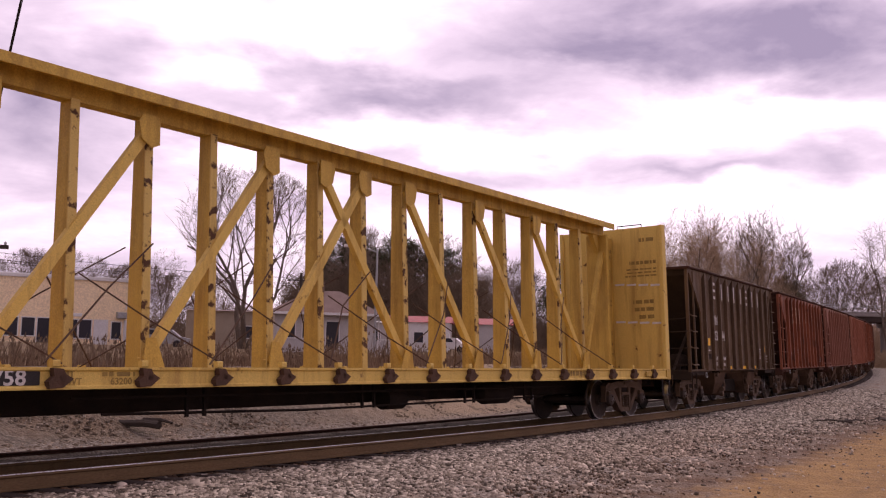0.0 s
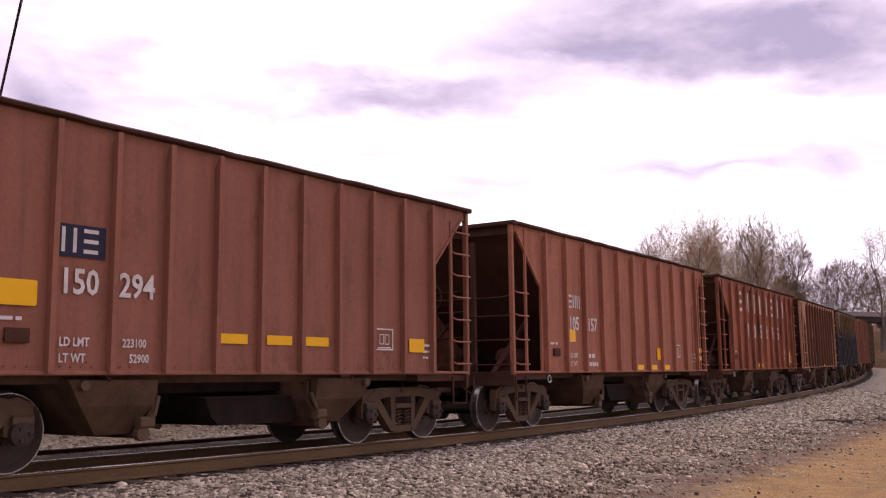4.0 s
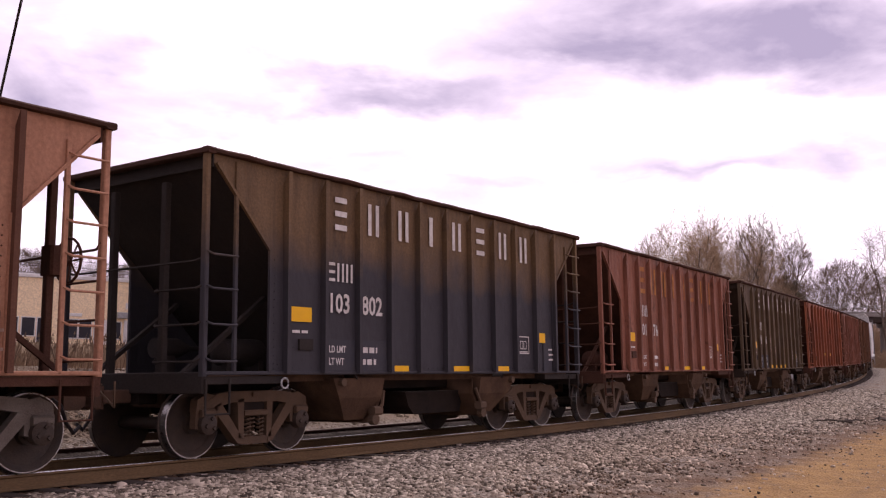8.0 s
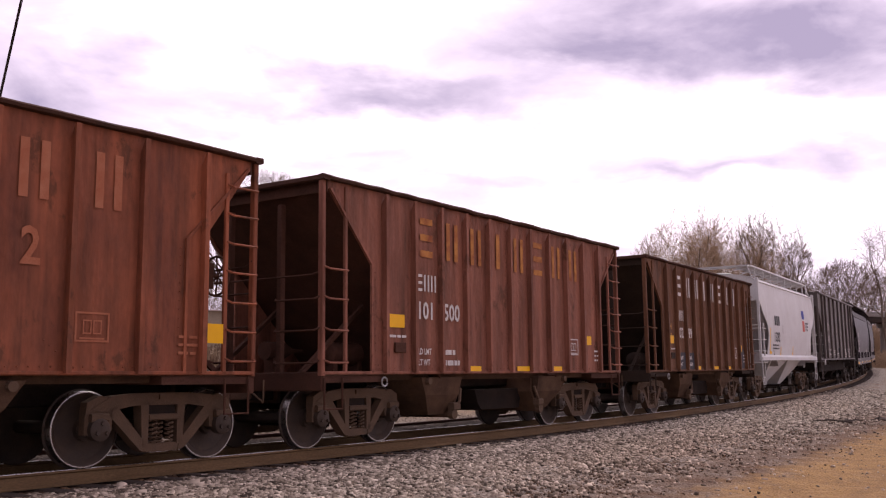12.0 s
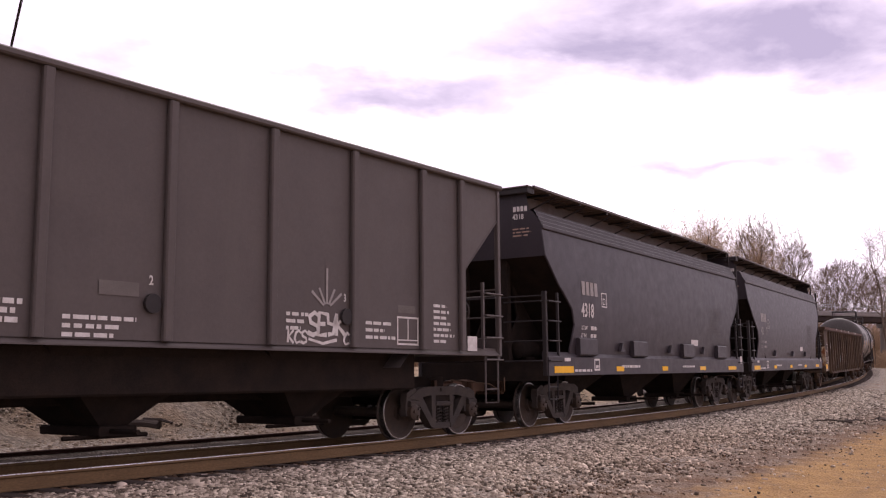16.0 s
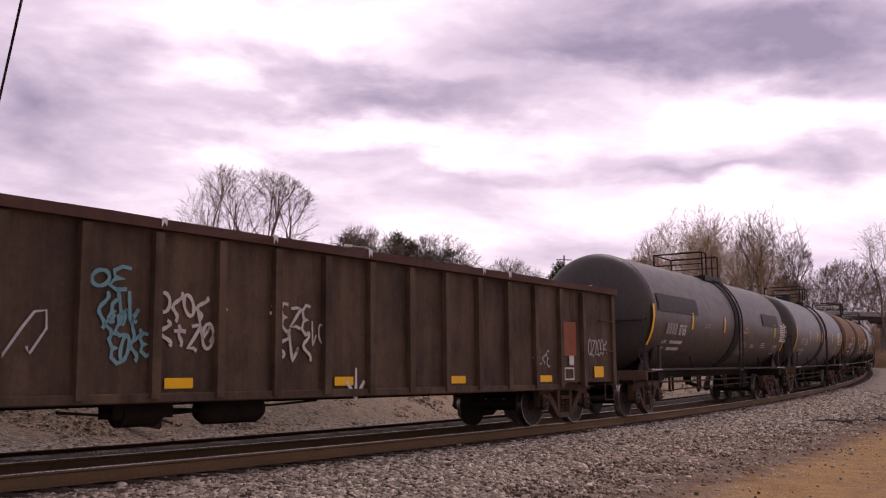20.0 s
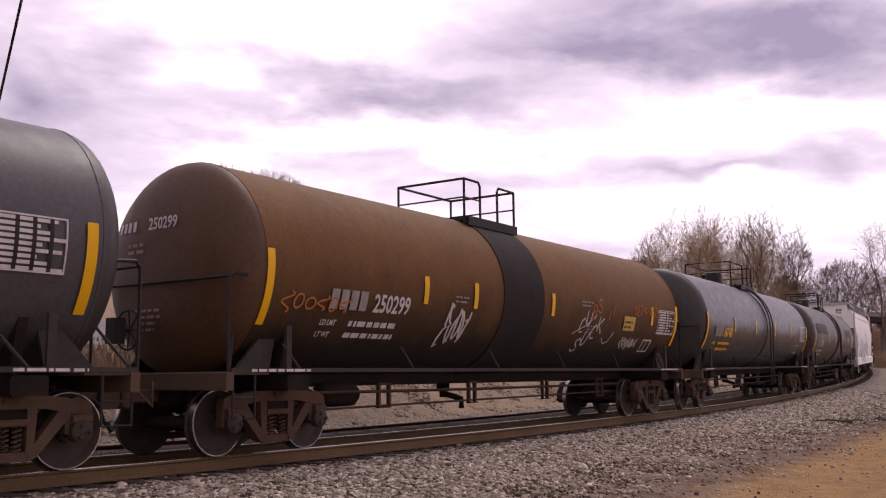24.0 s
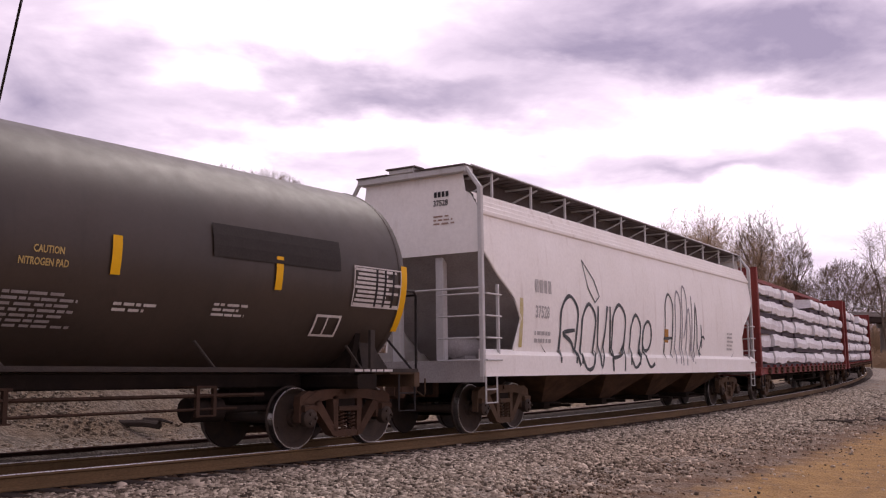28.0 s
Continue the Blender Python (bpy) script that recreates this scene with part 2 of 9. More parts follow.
# ---------------------------------------------------------------- mesh tools
class Shape:
    """Collects vertices and faces of one part."""

    def __init__(self):
        self.v, self.f = [], []

    def add(self, vs, fs):
        n = len(self.v)
        self.v += [tuple(p) for p in vs]
        self.f += [tuple(n + i for i in q) for q in fs]
        return self

    def box(self, x0, x1, y0, y1, z0, z1, c=0.0):
        """A block; c chamfers its long edges."""
        if c <= 0:
            vs = [(x, y, z) for x in (x0, x1) for y in (y0, y1) for z in (z0, z1)]
            return self.add(vs, [(0, 1, 3, 2), (4, 6, 7, 5), (0, 4, 5, 1), (2, 3, 7, 6), (0, 2, 6, 4), (1, 5, 7, 3)])
        d = (x1 - x0, y1 - y0, z1 - z0)
        ax = d.index(max(d))
        lo, hi = (x0, y0, z0), (x1, y1, z1)
        p, q = [i for i in range(3) if i != ax]
        ring = [(lo[p] + c, lo[q]), (hi[p] - c, lo[q]), (hi[p], lo[q] + c), (hi[p], hi[q] - c), (hi[p] - c, hi[q]), (lo[p] + c, hi[q]),
                (lo[p], hi[q] - c), (lo[p], lo[q] + c)]
        vs = []
        for e in (lo[ax], hi[ax]):
            for a, b in ring:
                w = [0, 0, 0]
                w[ax], w[p], w[q] = e, a, b
                vs.append(tuple(w))
        fs = [(i, (i + 1) % 8, 8 + (i + 1) % 8, 8 + i) for i in range(8)] + [tuple(range(8))[::-1], tuple(range(8, 16))]
        return self.add(vs, fs)

    def plate(self, outline, y0, y1):
        """An outline in (x, z), given from y0 to y1."""
        n = len(outline)
        vs = [(x, y, z) for y in (y0, y1) for x, z in outline]
        return self.add(vs, [tuple(range(n)), tuple(range(2 * n - 1, n - 1, -1))] + [(i, n + i, n + (i + 1) % n, (i + 1) % n) for i in range(n)])

    def cross(self, outline, x0, x1):
        """An outline in (y, z), drawn along x."""
        n = len(outline)
        vs = [(x, y, z) for x in (x0, x1) for y, z in outline]
        return self.add(vs, [tuple(range(n))[::-1], tuple(range(n, 2 * n))] + [(i, (i + 1) % n, n + (i + 1) % n, n + i) for i in range(n)])

    def tube(self, path, r, n=6, r_end=None, closed=False):
        """A rod along a path of points."""
        path = [Vector(p) for p in path]
        k = len(path)
        r_end = r if r_end is None else r_end
        base = len(self.v)
        up = None
        for i, p in enumerate(path):
            d = (path[min(i + 1, k - 1)] - path[max(i - 1, 0)])
            if d.length < 1e-9:
                d = Vector((0, 0, 1))
            d.normalize()
            if up is None:
                up = d.orthogonal().normalized()
            else:
                up = (up - d * up.dot(d))
                up = up.normalized() if up.length > 1e-6 else d.orthogonal().normalized()
            side = d.cross(up)
            rr = r + (r_end - r) * i / max(1, k - 1)
            for j in range(n):
                a = 2 * math.pi * j / n
                self.v.append(tuple(p + (up * math.cos(a) + side * math.sin(a)) * rr))
        for i in range(k - 1):
            for j in range(n):
                a, b = base + i * n + j, base + i * n + (j + 1) % n
                self.f.append((a, b, b + n, a + n))
        if n > 2:
            self.f.append(tuple(base + j for j in range(n))[::-1])
            self.f.append(tuple(base + (k - 1) * n + j for j in range(n)))
        return self

    def turn(self, profile, axis="x", centre=(0, 0, 0), n=24, caps=True):
        """A profile of (along, radius) turned round an axis."""
        base = len(self.v)
        cx, cy, cz = centre
        for u, r in profile:
            for j in range(n):
                a = 2 * math.pi * j / n
                p, q = r * math.cos(a), r * math.sin(a)
                self.v.append({"x": (cx + u, cy + p, cz + q), "y": (cx + q, cy + u, cz + p), "z": (cx + p, cy + q, cz + u)}[axis])
        for i in range(len(profile) - 1):
            for j in range(n):
                a, b = base + i * n + j, base + i * n + (j + 1) % n
                self.f.append((a, b, b + n, a + n))
        if caps:
            self.f.append(tuple(base + j for j in range(n))[::-1])
            self.f.append(tuple(base + (len(profile) - 1) * n + j for j in range(n)))
        return self

    def mesh(self, name, smooth=0.0):
        me = bpy.data.meshes.new(name)
        me.from_pydata(self.v, [], self.f)
        me.validate()
        bm = bmesh.new()
        bm.from_mesh(me)
        bmesh.ops.recalc_face_normals(bm, faces=bm.faces)
        bm.to_mesh(me)
        bm.free()
        if smooth:
            me.shade_smooth()
            me.set_sharp_from_angle(angle=radians(smooth))
        return me


CACHE = {}


def part(name, shape, material, parent, label="", at=None, key=None, smooth=0.0):
    """One mesh object under a thing or a part. key: alike parts of one material share their mesh."""
    k = (key, material.name) if key else None
    if k and k in CACHE:
        me = CACHE[k]
    else:
        if callable(shape):
            shape = shape()
        me = shape if isinstance(shape, bpy.types.Mesh) else shape.mesh(name, smooth)
        me.materials.clear()
        me.materials.append(material)
        if k:
            CACHE[k] = me
    ob = new(name, me)
    ob.parent = parent
    if at is not None:
        ob.matrix_basis = at if isinstance(at, Matrix) else Matrix.Translation(at)
    if label:
        ob["label"] = label
    if name in ("small_print", "load_data", "data_table"):
        ob["kind"] = "stuff"
    return ob


def thing(name, label, category, group="", kind=""):
    ob = new(name)
    ob.empty_display_size = 0.3
    return tagged(ob, label, category, group, kind)


TEXT_CACHE = {}


def text_mesh(body, size, stretch=1.0):
    """Flat letters as a mesh in (x, height), from the built-in font."""
    k = (body, size, stretch)
    if k not in TEXT_CACHE:
        cu = bpy.data.curves.new("letters", "FONT")
        cu.body, cu.size, cu.align_x, cu.resolution_u, cu.offset = body, size, "LEFT", 2, 0.022 * size
        ob = bpy.data.objects.new("letters", cu)
        scene.collection.objects.link(ob)
        me = bpy.data.meshes.new_from_object(ob.evaluated_get(bpy.context.evaluated_depsgraph_get()))
        vs = [(v.co.x * stretch, v.co.y) for v in me.vertices]
        fs = [tuple(p.vertices) for p in me.polygons]
        bpy.data.objects.remove(ob)
        bpy.data.curves.remove(cu)
        bpy.data.meshes.remove(me)
        TEXT_CACHE[k] = (vs, fs)
    return TEXT_CACHE[k]


def flat_marks(pieces, on):
    """Marks of (vertices in (x, height), faces) laid on a surface by on(x, height) -> point."""
    s = Shape()
    for vs, fs in pieces:
        s.add([on(x, z) for x, z in vs], fs)
    return s


def bar(x, z, w, h):
    n = max(1, int(h / 0.12))
    vs = [(x + a, z + h * i / n) for i in range(n + 1) for a in (0, w)]
    return vs, [(2 * i, 2 * i + 1, 2 * i + 3, 2 * i + 2) for i in range(n)]


def ring(x, z, w, h, t):
    return [bar(x, z, t, h), bar(x + w - t, z, t, h), bar(x + t, z, w - 2 * t, t), bar(x + t, z + h - t, w - 2 * t, t)]


def block_sign(i, x, z, w, h, t):
    """Plain shapes in place of a company's name: bars and posts."""
    posts = [bar(x, z, t, h), bar(x + w - t, z, t, h)]
    rows = [bar(x, z + k * (h - t) / 2, w, t) for k in range(3)]
    post = [bar(x + w / 2 - t * 0.6, z, t * 1.2, h)]
    return [rows, posts, posts, post, posts, rows, posts, posts][i % 8]


def mark_shapes(x, z, n, w, h, gap, t):
    """Plain bars in place of an owner's initials."""
    return [bar(x + k * (w + gap), z, w, h) for k in range(n)]


def words(x, z, body, size, stretch=0.8):
    vs, fs = text_mesh(body, size, stretch)
    return [([(x + a, z + b) for a, b in vs], fs)]


def small_print(rng, x, z, w, rows, h=0.05, gap=0.09):
    """Lettering too small to read: broken bars, row under row."""
    out = []
    for r in range(rows):
        u, end = x, x + w * rng.uniform(0.6, 1.0)
        while u < end:
            k = rng.uniform(0.05, 0.22)
            out.append(bar(u, z - r * gap, min(k, end - u), h))
            u += k + rng.uniform(0.02, 0.05)
    return out


def scrawl(rng, x, z, w, h, strokes, t=0.035, wild=1.0):
    """Loose spray-can strokes: loops, hooks and bars that spell nothing."""
    out = []
    n = max(2, int(strokes * 1.6))
    for s in range(n):
        cw = w / n
        cx, cz = x + cw * (s + 0.5), z + h * rng.uniform(0.42, 0.58)
        rx, rz, tilt = cw * rng.uniform(0.42, 0.8), h * rng.uniform(0.28, 0.5), rng.uniform(-0.25, 0.35)
        kind = rng.choice("oosshiez")
        if kind == "o":
            a0 = rng.uniform(0, 6.28)
            pts = [(rx * 0.7 * math.cos(a0 + 0.37 * i), rz * 0.75 * math.sin(a0 + 0.37 * i)) for i in range(18)]
        elif kind == "s":
            pts = [(rx * 0.8 * math.sin(2.6 * math.pi * i / 20 + 0.6) * (1 - 0.02 * i), rz * (1 - i / 10)) for i in range(21)]
        elif kind == "h":
            pts = [(-rx * 0.6, rz * (1.1 - i * 0.22)) for i in range(10)] + [(-rx * 0.6 + rx * 1.2 * math.sin(0.31 * i) , -rz * 0.9 + rz * 0.9 * math.sin(0.31 * i)) for i in range(1, 9)]
        elif kind == "i":
            pts = [(0.12 * rx * math.sin(i), rz * (1 - 0.2 * i)) for i in range(11)]
            out += stroke([(cx - rx * 0.7, cz + rz * 0.4), (cx, cz + rz * 0.5), (cx + rx * 0.7, cz + rz * 0.42)], t)
        elif kind == "e":
            pts = [(rx * 0.8, rz * 0.9), (0, rz), (-rx * 0.6, rz * 0.6), (-rx * 0.4, rz * 0.1), (rx * 0.4, 0), (-rx * 0.4, -rz * 0.1), (-rx * 0.7, -rz * 0.6), (0, -rz), (rx * 0.8, -rz * 0.85)]
        else:
            pts = [(-rx * 0.8, rz * 0.8), (rx * 0.1, rz * 0.9), (rx * 0.7, rz * 0.85), (0, 0), (-rx * 0.7, -rz * 0.8), (rx * 0.2, -rz * 0.7), (rx * 0.9, -rz * 0.9)]
        out += stroke([(cx + a + tilt * b, cz + b) for a, b in pts], t)
    return out


def stroke(pts, t):
    vs, fs = [], []
    for i, (a, b) in enumerate(pts):
        p, q = pts[max(i - 1, 0)], pts[min(i + 1, len(pts) - 1)]
        dx, dz = q[0] - p[0], q[1] - p[1]
        l = math.hypot(dx, dz) or 1
        k = t * (0.75 + 0.25 * math.sin(i * 0.7) ** 2) / 2
        vs += [(a - dz / l * k, b + dx / l * k), (a + dz / l * k, b - dx / l * k)]
    return [(vs, [(2 * i, 2 * i + 1, 2 * i + 3, 2 * i + 2) for i in range(len(pts) - 1)])]


def side_wall(y):
    return lambda x, z: (x, y, z)


# ---------------------------------------------------------------- the line of the track
KNOTS = [(-300, -0.0016), (-30, -0.00164), (0, 0.004995), (20, 0.001893), (40, 0.0019), (60, 0.0019), (80, 0.0019), (110, 0.0020), (500, 0.0020)]
STEP = 0.5
S0, S1 = -320.0, 480.0
_s = np.arange(S0, S1 + STEP, STEP)
_k = np.interp(_s, [a for a, b in KNOTS], [b for a, b in KNOTS])
_i0 = int(round(-S0 / STEP))


def _sum(v):
    c = np.concatenate([[0], np.cumsum((v[1:] + v[:-1]) / 2 * STEP)])
    return c - c[_i0]


_k[_s < -25] = 0.0
_phi = _sum(_k) + 0.965925
_tx, _ty = _sum(np.cos(_phi)), _sum(np.sin(_phi)) + 18.942
BANK = 0.04885


def grade(s):
    s = np.clip(s, -40, 100)
    return -0.00636 * s + 0.0001097 * s * s


def track_at(s, w=0.0, z=0.0):
    """The point at s along the line, w towards the camera's side and z over the rails."""
    x, y, p = np.interp(s, _s, _tx), np.interp(s, _s, _ty), np.interp(s, _s, _phi)
    zz = z + w * BANK + grade(s)
    w = w - z * BANK
    return Vector((x + w * math.sin(p), y - w * math.cos(p), zz))


def car_pose(s, reach):
    """The pose of a car whose middle is at s and whose trucks stand reach to each side."""
    a, b = track_at(s - reach), track_at(s + reach)
    ex = (b - a).normalized()
    up = (track_at(s, 0, 1.0) - track_at(s)).normalized()
    ey = up.cross(ex).normalized()
    ez = ex.cross(ey)
    m = Matrix((ex, ey, ez)).transposed().to_4x4()
    m.translation = (a + b) / 2
    return m


def advance(t):
    """How far the train has rolled since the middle of the clip (it rolls towards smaller s)."""
    u = (t - 14) / 14
    return -(11.6475 * (t - 14) + 3.7265 * u * u + 0.71647 * u ** 3)


# ---------------------------------------------------------------- running gear
ROLLING = []          # (wheelset, resting pose)


def wheel_shape():
    s = Shape()
    for side in (-1, 1):
        prof = [(0.66, 0.10), (0.66, 0.36), (0.675, 0.478), (0.70, 0.484), (0.715, 0.462), (0.812, 0.452), (0.815, 0.436), (0.80, 0.405), (0.755, 0.36),
                (0.745, 0.25), (0.775, 0.14), (0.84, 0.13), (0.84, 0.09)]
        s.turn([(side * u, r) for u, r in prof], "y", n=40)
        s.turn([(side * 0.80, 0.085), (side * 1.09, 0.085)], "y", n=12)
        s.turn([(side * 1.02, 0.135), (side * 1.14, 0.135), (side * 1.165, 0.10), (side * 1.17, 0.0)], "y", n=16)
        for k in range(3):
            a = k * 2.094
            s.box(0.075 * math.cos(a) - 0.02, 0.075 * math.cos(a) + 0.02, *sorted((side * 1.165, side * 1.195)), 0.075 * math.sin(a) - 0.02, 0.075 * math.sin(a) + 0.02)
        # balance marks on the plate
        s.box(-0.05, 0.05, *sorted((side * 0.742, side * 0.762)), 0.285, 0.325)
    s.turn([(-0.7, 0.085), (0.7, 0.085)], "y", n=12)
    return s


def tread_shape(side):
    return Shape().turn([(side * u, r) for u, r in ((0.713, 0.4635), (0.813, 0.4545), (0.8175, 0.450), (0.8175, 0.438))], "y", n=40, caps=False)


def frame_shape(side, base):
    """A cast truck side frame with its windows, spring seat and pedestal jaws."""
    s = Shape()
    y0, y1 = sorted((side * 0.93, side * 1.09))
    e = base / 2
    bars = [
        [(-e - 0.10, 0.70), (-e + 0.18, 0.85), (-0.40, 0.88), (0.40, 0.88), (e - 0.18, 0.85), (e + 0.10, 0.70), (e - 0.06, 0.66), (0.42, 0.73), (-0.42, 0.73), (-e + 0.06, 0.66)],
        [(-e - 0.17, 0.62), (-e - 0.15, 0.78), (-e + 0.02, 0.86), (-e + 0.20, 0.82), (-e + 0.22, 0.60), (-e + 0.10, 0.63), (-e - 0.06, 0.63)],
        [(e + 0.17, 0.62), (e + 0.06, 0.63), (e - 0.10, 0.63), (e - 0.22, 0.60), (e - 0.20, 0.82), (e - 0.02, 0.86), (e + 0.15, 0.78)],
        [(-e + 0.10, 0.66), (-e + 0.24, 0.74), (-0.26, 0.27), (-0.24, 0.16), (-0.34, 0.19)],
        [(e - 0.10, 0.66), (0.34, 0.19), (0.24, 0.16), (0.26, 0.27), (e - 0.24, 0.74)],
        [(-0.34, 0.19), (-0.30, 0.26), (0.30, 0.26), (0.34, 0.19), (0.26, 0.155), (-0.26, 0.155)],
        [(-0.31, 0.24), (-0.34, 0.78), (-0.22, 0.78), (-0.22, 0.24)],
        [(0.31, 0.24), (0.22, 0.24), (0.22, 0.78), (0.34, 0.78)],
        [(-e - 0.17, 0.40), (-e - 0.17, 0.66), (-e - 0.11, 0.66), (-e - 0.12, 0.40)],
        [(-e + 0.12, 0.42), (-e + 0.11, 0.66), (-e + 0.19, 0.70), (-e + 0.18, 0.44)],
        [(e + 0.17, 0.40), (e + 0.12, 0.40), (e + 0.11, 0.66), (e + 0.17, 0.66)],
        [(e - 0.12, 0.42), (e - 0.18, 0.44), (e - 0.19, 0.70), (e - 0.11, 0.66)]]
    for i, b in enumerate(bars):
        k = 0.012 * (i % 3)
        s.plate(b, y0 + k, y1 - k)
    s.box(-0.22, 0.22, y0 - 0.02, y1 + 0.02, 0.54, 0.62, 0.015)          # friction shoe pocket
    s.box(-0.08, 0.08, *sorted((side * 1.08, side * 1.12)), 0.80, 0.86)
    return s


def spring_shape():
    s = Shape()
    s.tube([(0.05 * math.cos(i * 0.785), 0.05 * math.sin(i * 0.785), i * 0.30 / 44) for i in range(45)], 0.013, 4)
    return s


def truck(parent, x, base, material):
    """A two-axle truck, its wheels at rail height zero."""
    tk = part("truck", lambda: Shape().box(-0.2, 0.2, -1.05, 1.05, 0.55, 0.74, 0.04).box(-0.3, 0.3, -0.5, 0.5, 0.66, 0.82, 0.03)
              .box(-base / 2 + 0.45, -base / 2 + 0.53, -0.8, 0.8, 0.30, 0.42).box(base / 2 - 0.53, base / 2 - 0.45, -0.8, 0.8, 0.30, 0.42),
              M_UNDER, parent, at=(x, 0, 0), key=("bolster", base))
    for side in (-1, 1):
        part("side_frame", lambda: frame_shape(side, base), material, tk, key=("frame", side, base))
        for dx in (-0.12, 0.0, 0.12):
            part("spring", spring_shape, material, tk, at=(dx, side * (1.04 if dx else 0.99), 0.24), key="spring")
        for e in (-1, 1):
            part("bearing_adapter", lambda: Shape().box(-0.12, 0.12, -0.11, 0.11, 0.09, 0.19, 0.02), material, tk, at=(e * base / 2, side * 1.03, 0.46), key="adapter")
    for e in (-1, 1):
        w = part("wheelset", wheel_shape, M_WHEEL, tk, at=(e * base / 2, 0, 0.457), key="wheel", smooth=35)
        for side in (-1, 1):
            part("tread", lambda: tread_shape(side), M_STEEL, tk, "polished wheel tread", at=(e * base / 2, 0, 0.457), key=("tread", side), smooth=35)
        ROLLING.append((w, Vector((e * base / 2, 0, 0.457))))
    return tk


def coupler(parent, x, material=None):
    d = 1 if x > 0 else -1
    s = lambda: (Shape().box(-0.45, 0.30, -0.07, 0.07, -0.09, 0.09, 0.02).box(-0.52, -0.44, -0.3, 0.3, -0.16, 0.16, 0.02)
                 .plate([(0.28, -0.16), (0.50, -0.16), (0.58, -0.10), (0.58, 0.12), (0.48, 0.16), (0.28, 0.14)], -0.15, 0.05)
                 .box(0.40, 0.55, 0.02, 0.19, -0.13, 0.13, 0.03))
    part("coupler", s, M_TRUCK_RUST, parent, at=pose(x, 0, 0.83, 0, 0, 0 if d > 0 else 180), key="coupler")
    part("brake_hose", lambda: Shape().tube([(0, 0, 0), (0.12, 0.0, -0.08), (0.22, 0.02, -0.3), (0.34, 0.05, -0.42), (0.46, 0.1, -0.34)], 0.025, 6), M_IRON, parent,
         at=pose(x, -0.35 * d, 0.82, 0, 0, 0 if d > 0 else 180), key="hose", smooth=60)
    part("uncoupling_lever", lambda: Shape().tube([(0.12, -1.45, 0.1), (0.12, -1.45, -0.14), (0.16, -1.40, -0.2), (0.16, -1.1, -0.02), (0.14, -0.2, 0.06)], 0.014, 5), M_TRUCK,
         parent, at=pose(x, 0, 0.93, 0, 0, 0 if d > 0 else 180), key="lever", smooth=60)


def rungs(xs, y, zs, drop=0.03):
    """Bent rungs between two stiles."""
    s = Shape()
    x0, x1 = xs
    for z in zs:
        s.tube([(x0, y, z + drop), (x0 + 0.06, y - 0.06, z), (x1 - 0.03, y - 0.06, z), (x1, y, z + drop * 0.5)], 0.016, 5)
    return s


def brake_wheel(parent, at, material):
    def shape():
        s = Shape().tube([(0.0, 0.28 * math.cos(i * 0.3927), 0.28 * math.sin(i * 0.3927)) for i in range(17)], 0.018, 6)
        for k in range(4):
            a = k * math.pi / 4
            s.tube([(0.0, -0.28 * math.cos(a), -0.28 * math.sin(a)), (0.03, 0, 0), (0.0, 0.28 * math.cos(a), 0.28 * math.sin(a))], 0.012, 5)
        return s.tube([(-0.28, 0, 0), (0.04, 0, 0)], 0.03, 8).box(-0.3, -0.12, -0.13, 0.13, -0.2, 0.16, 0.03)
    part("brake_wheel", shape, material, parent, "iron hand brake wheel", at=at, key="brakewheel", smooth=40)


def under_gear(parent, half, z=0.92):
    part("center_sill", lambda: Shape().box(-half, half, -0.22, 0.22, z - 0.2, z + 0.14, 0.02), M_UNDER, parent, key=("sill", half, z))


def reflector(parent, x, z, w, h, y, material=None, key=None):
    """A reflective marker plate with rounded corners."""
    c = min(w, h) * 0.06
    o = [(x + c, z), (x + w - c, z), (x + w, z + c), (x + w, z + h - c), (x + w - c, z + h), (x + c, z + h), (x, z + h - c), (x, z + c)]
    part("reflector", Shape().plate(o, y, y + 0.004 * (1 if y < 0 else -1)), material or M_YELLOW, parent, "yellow reflective marker")


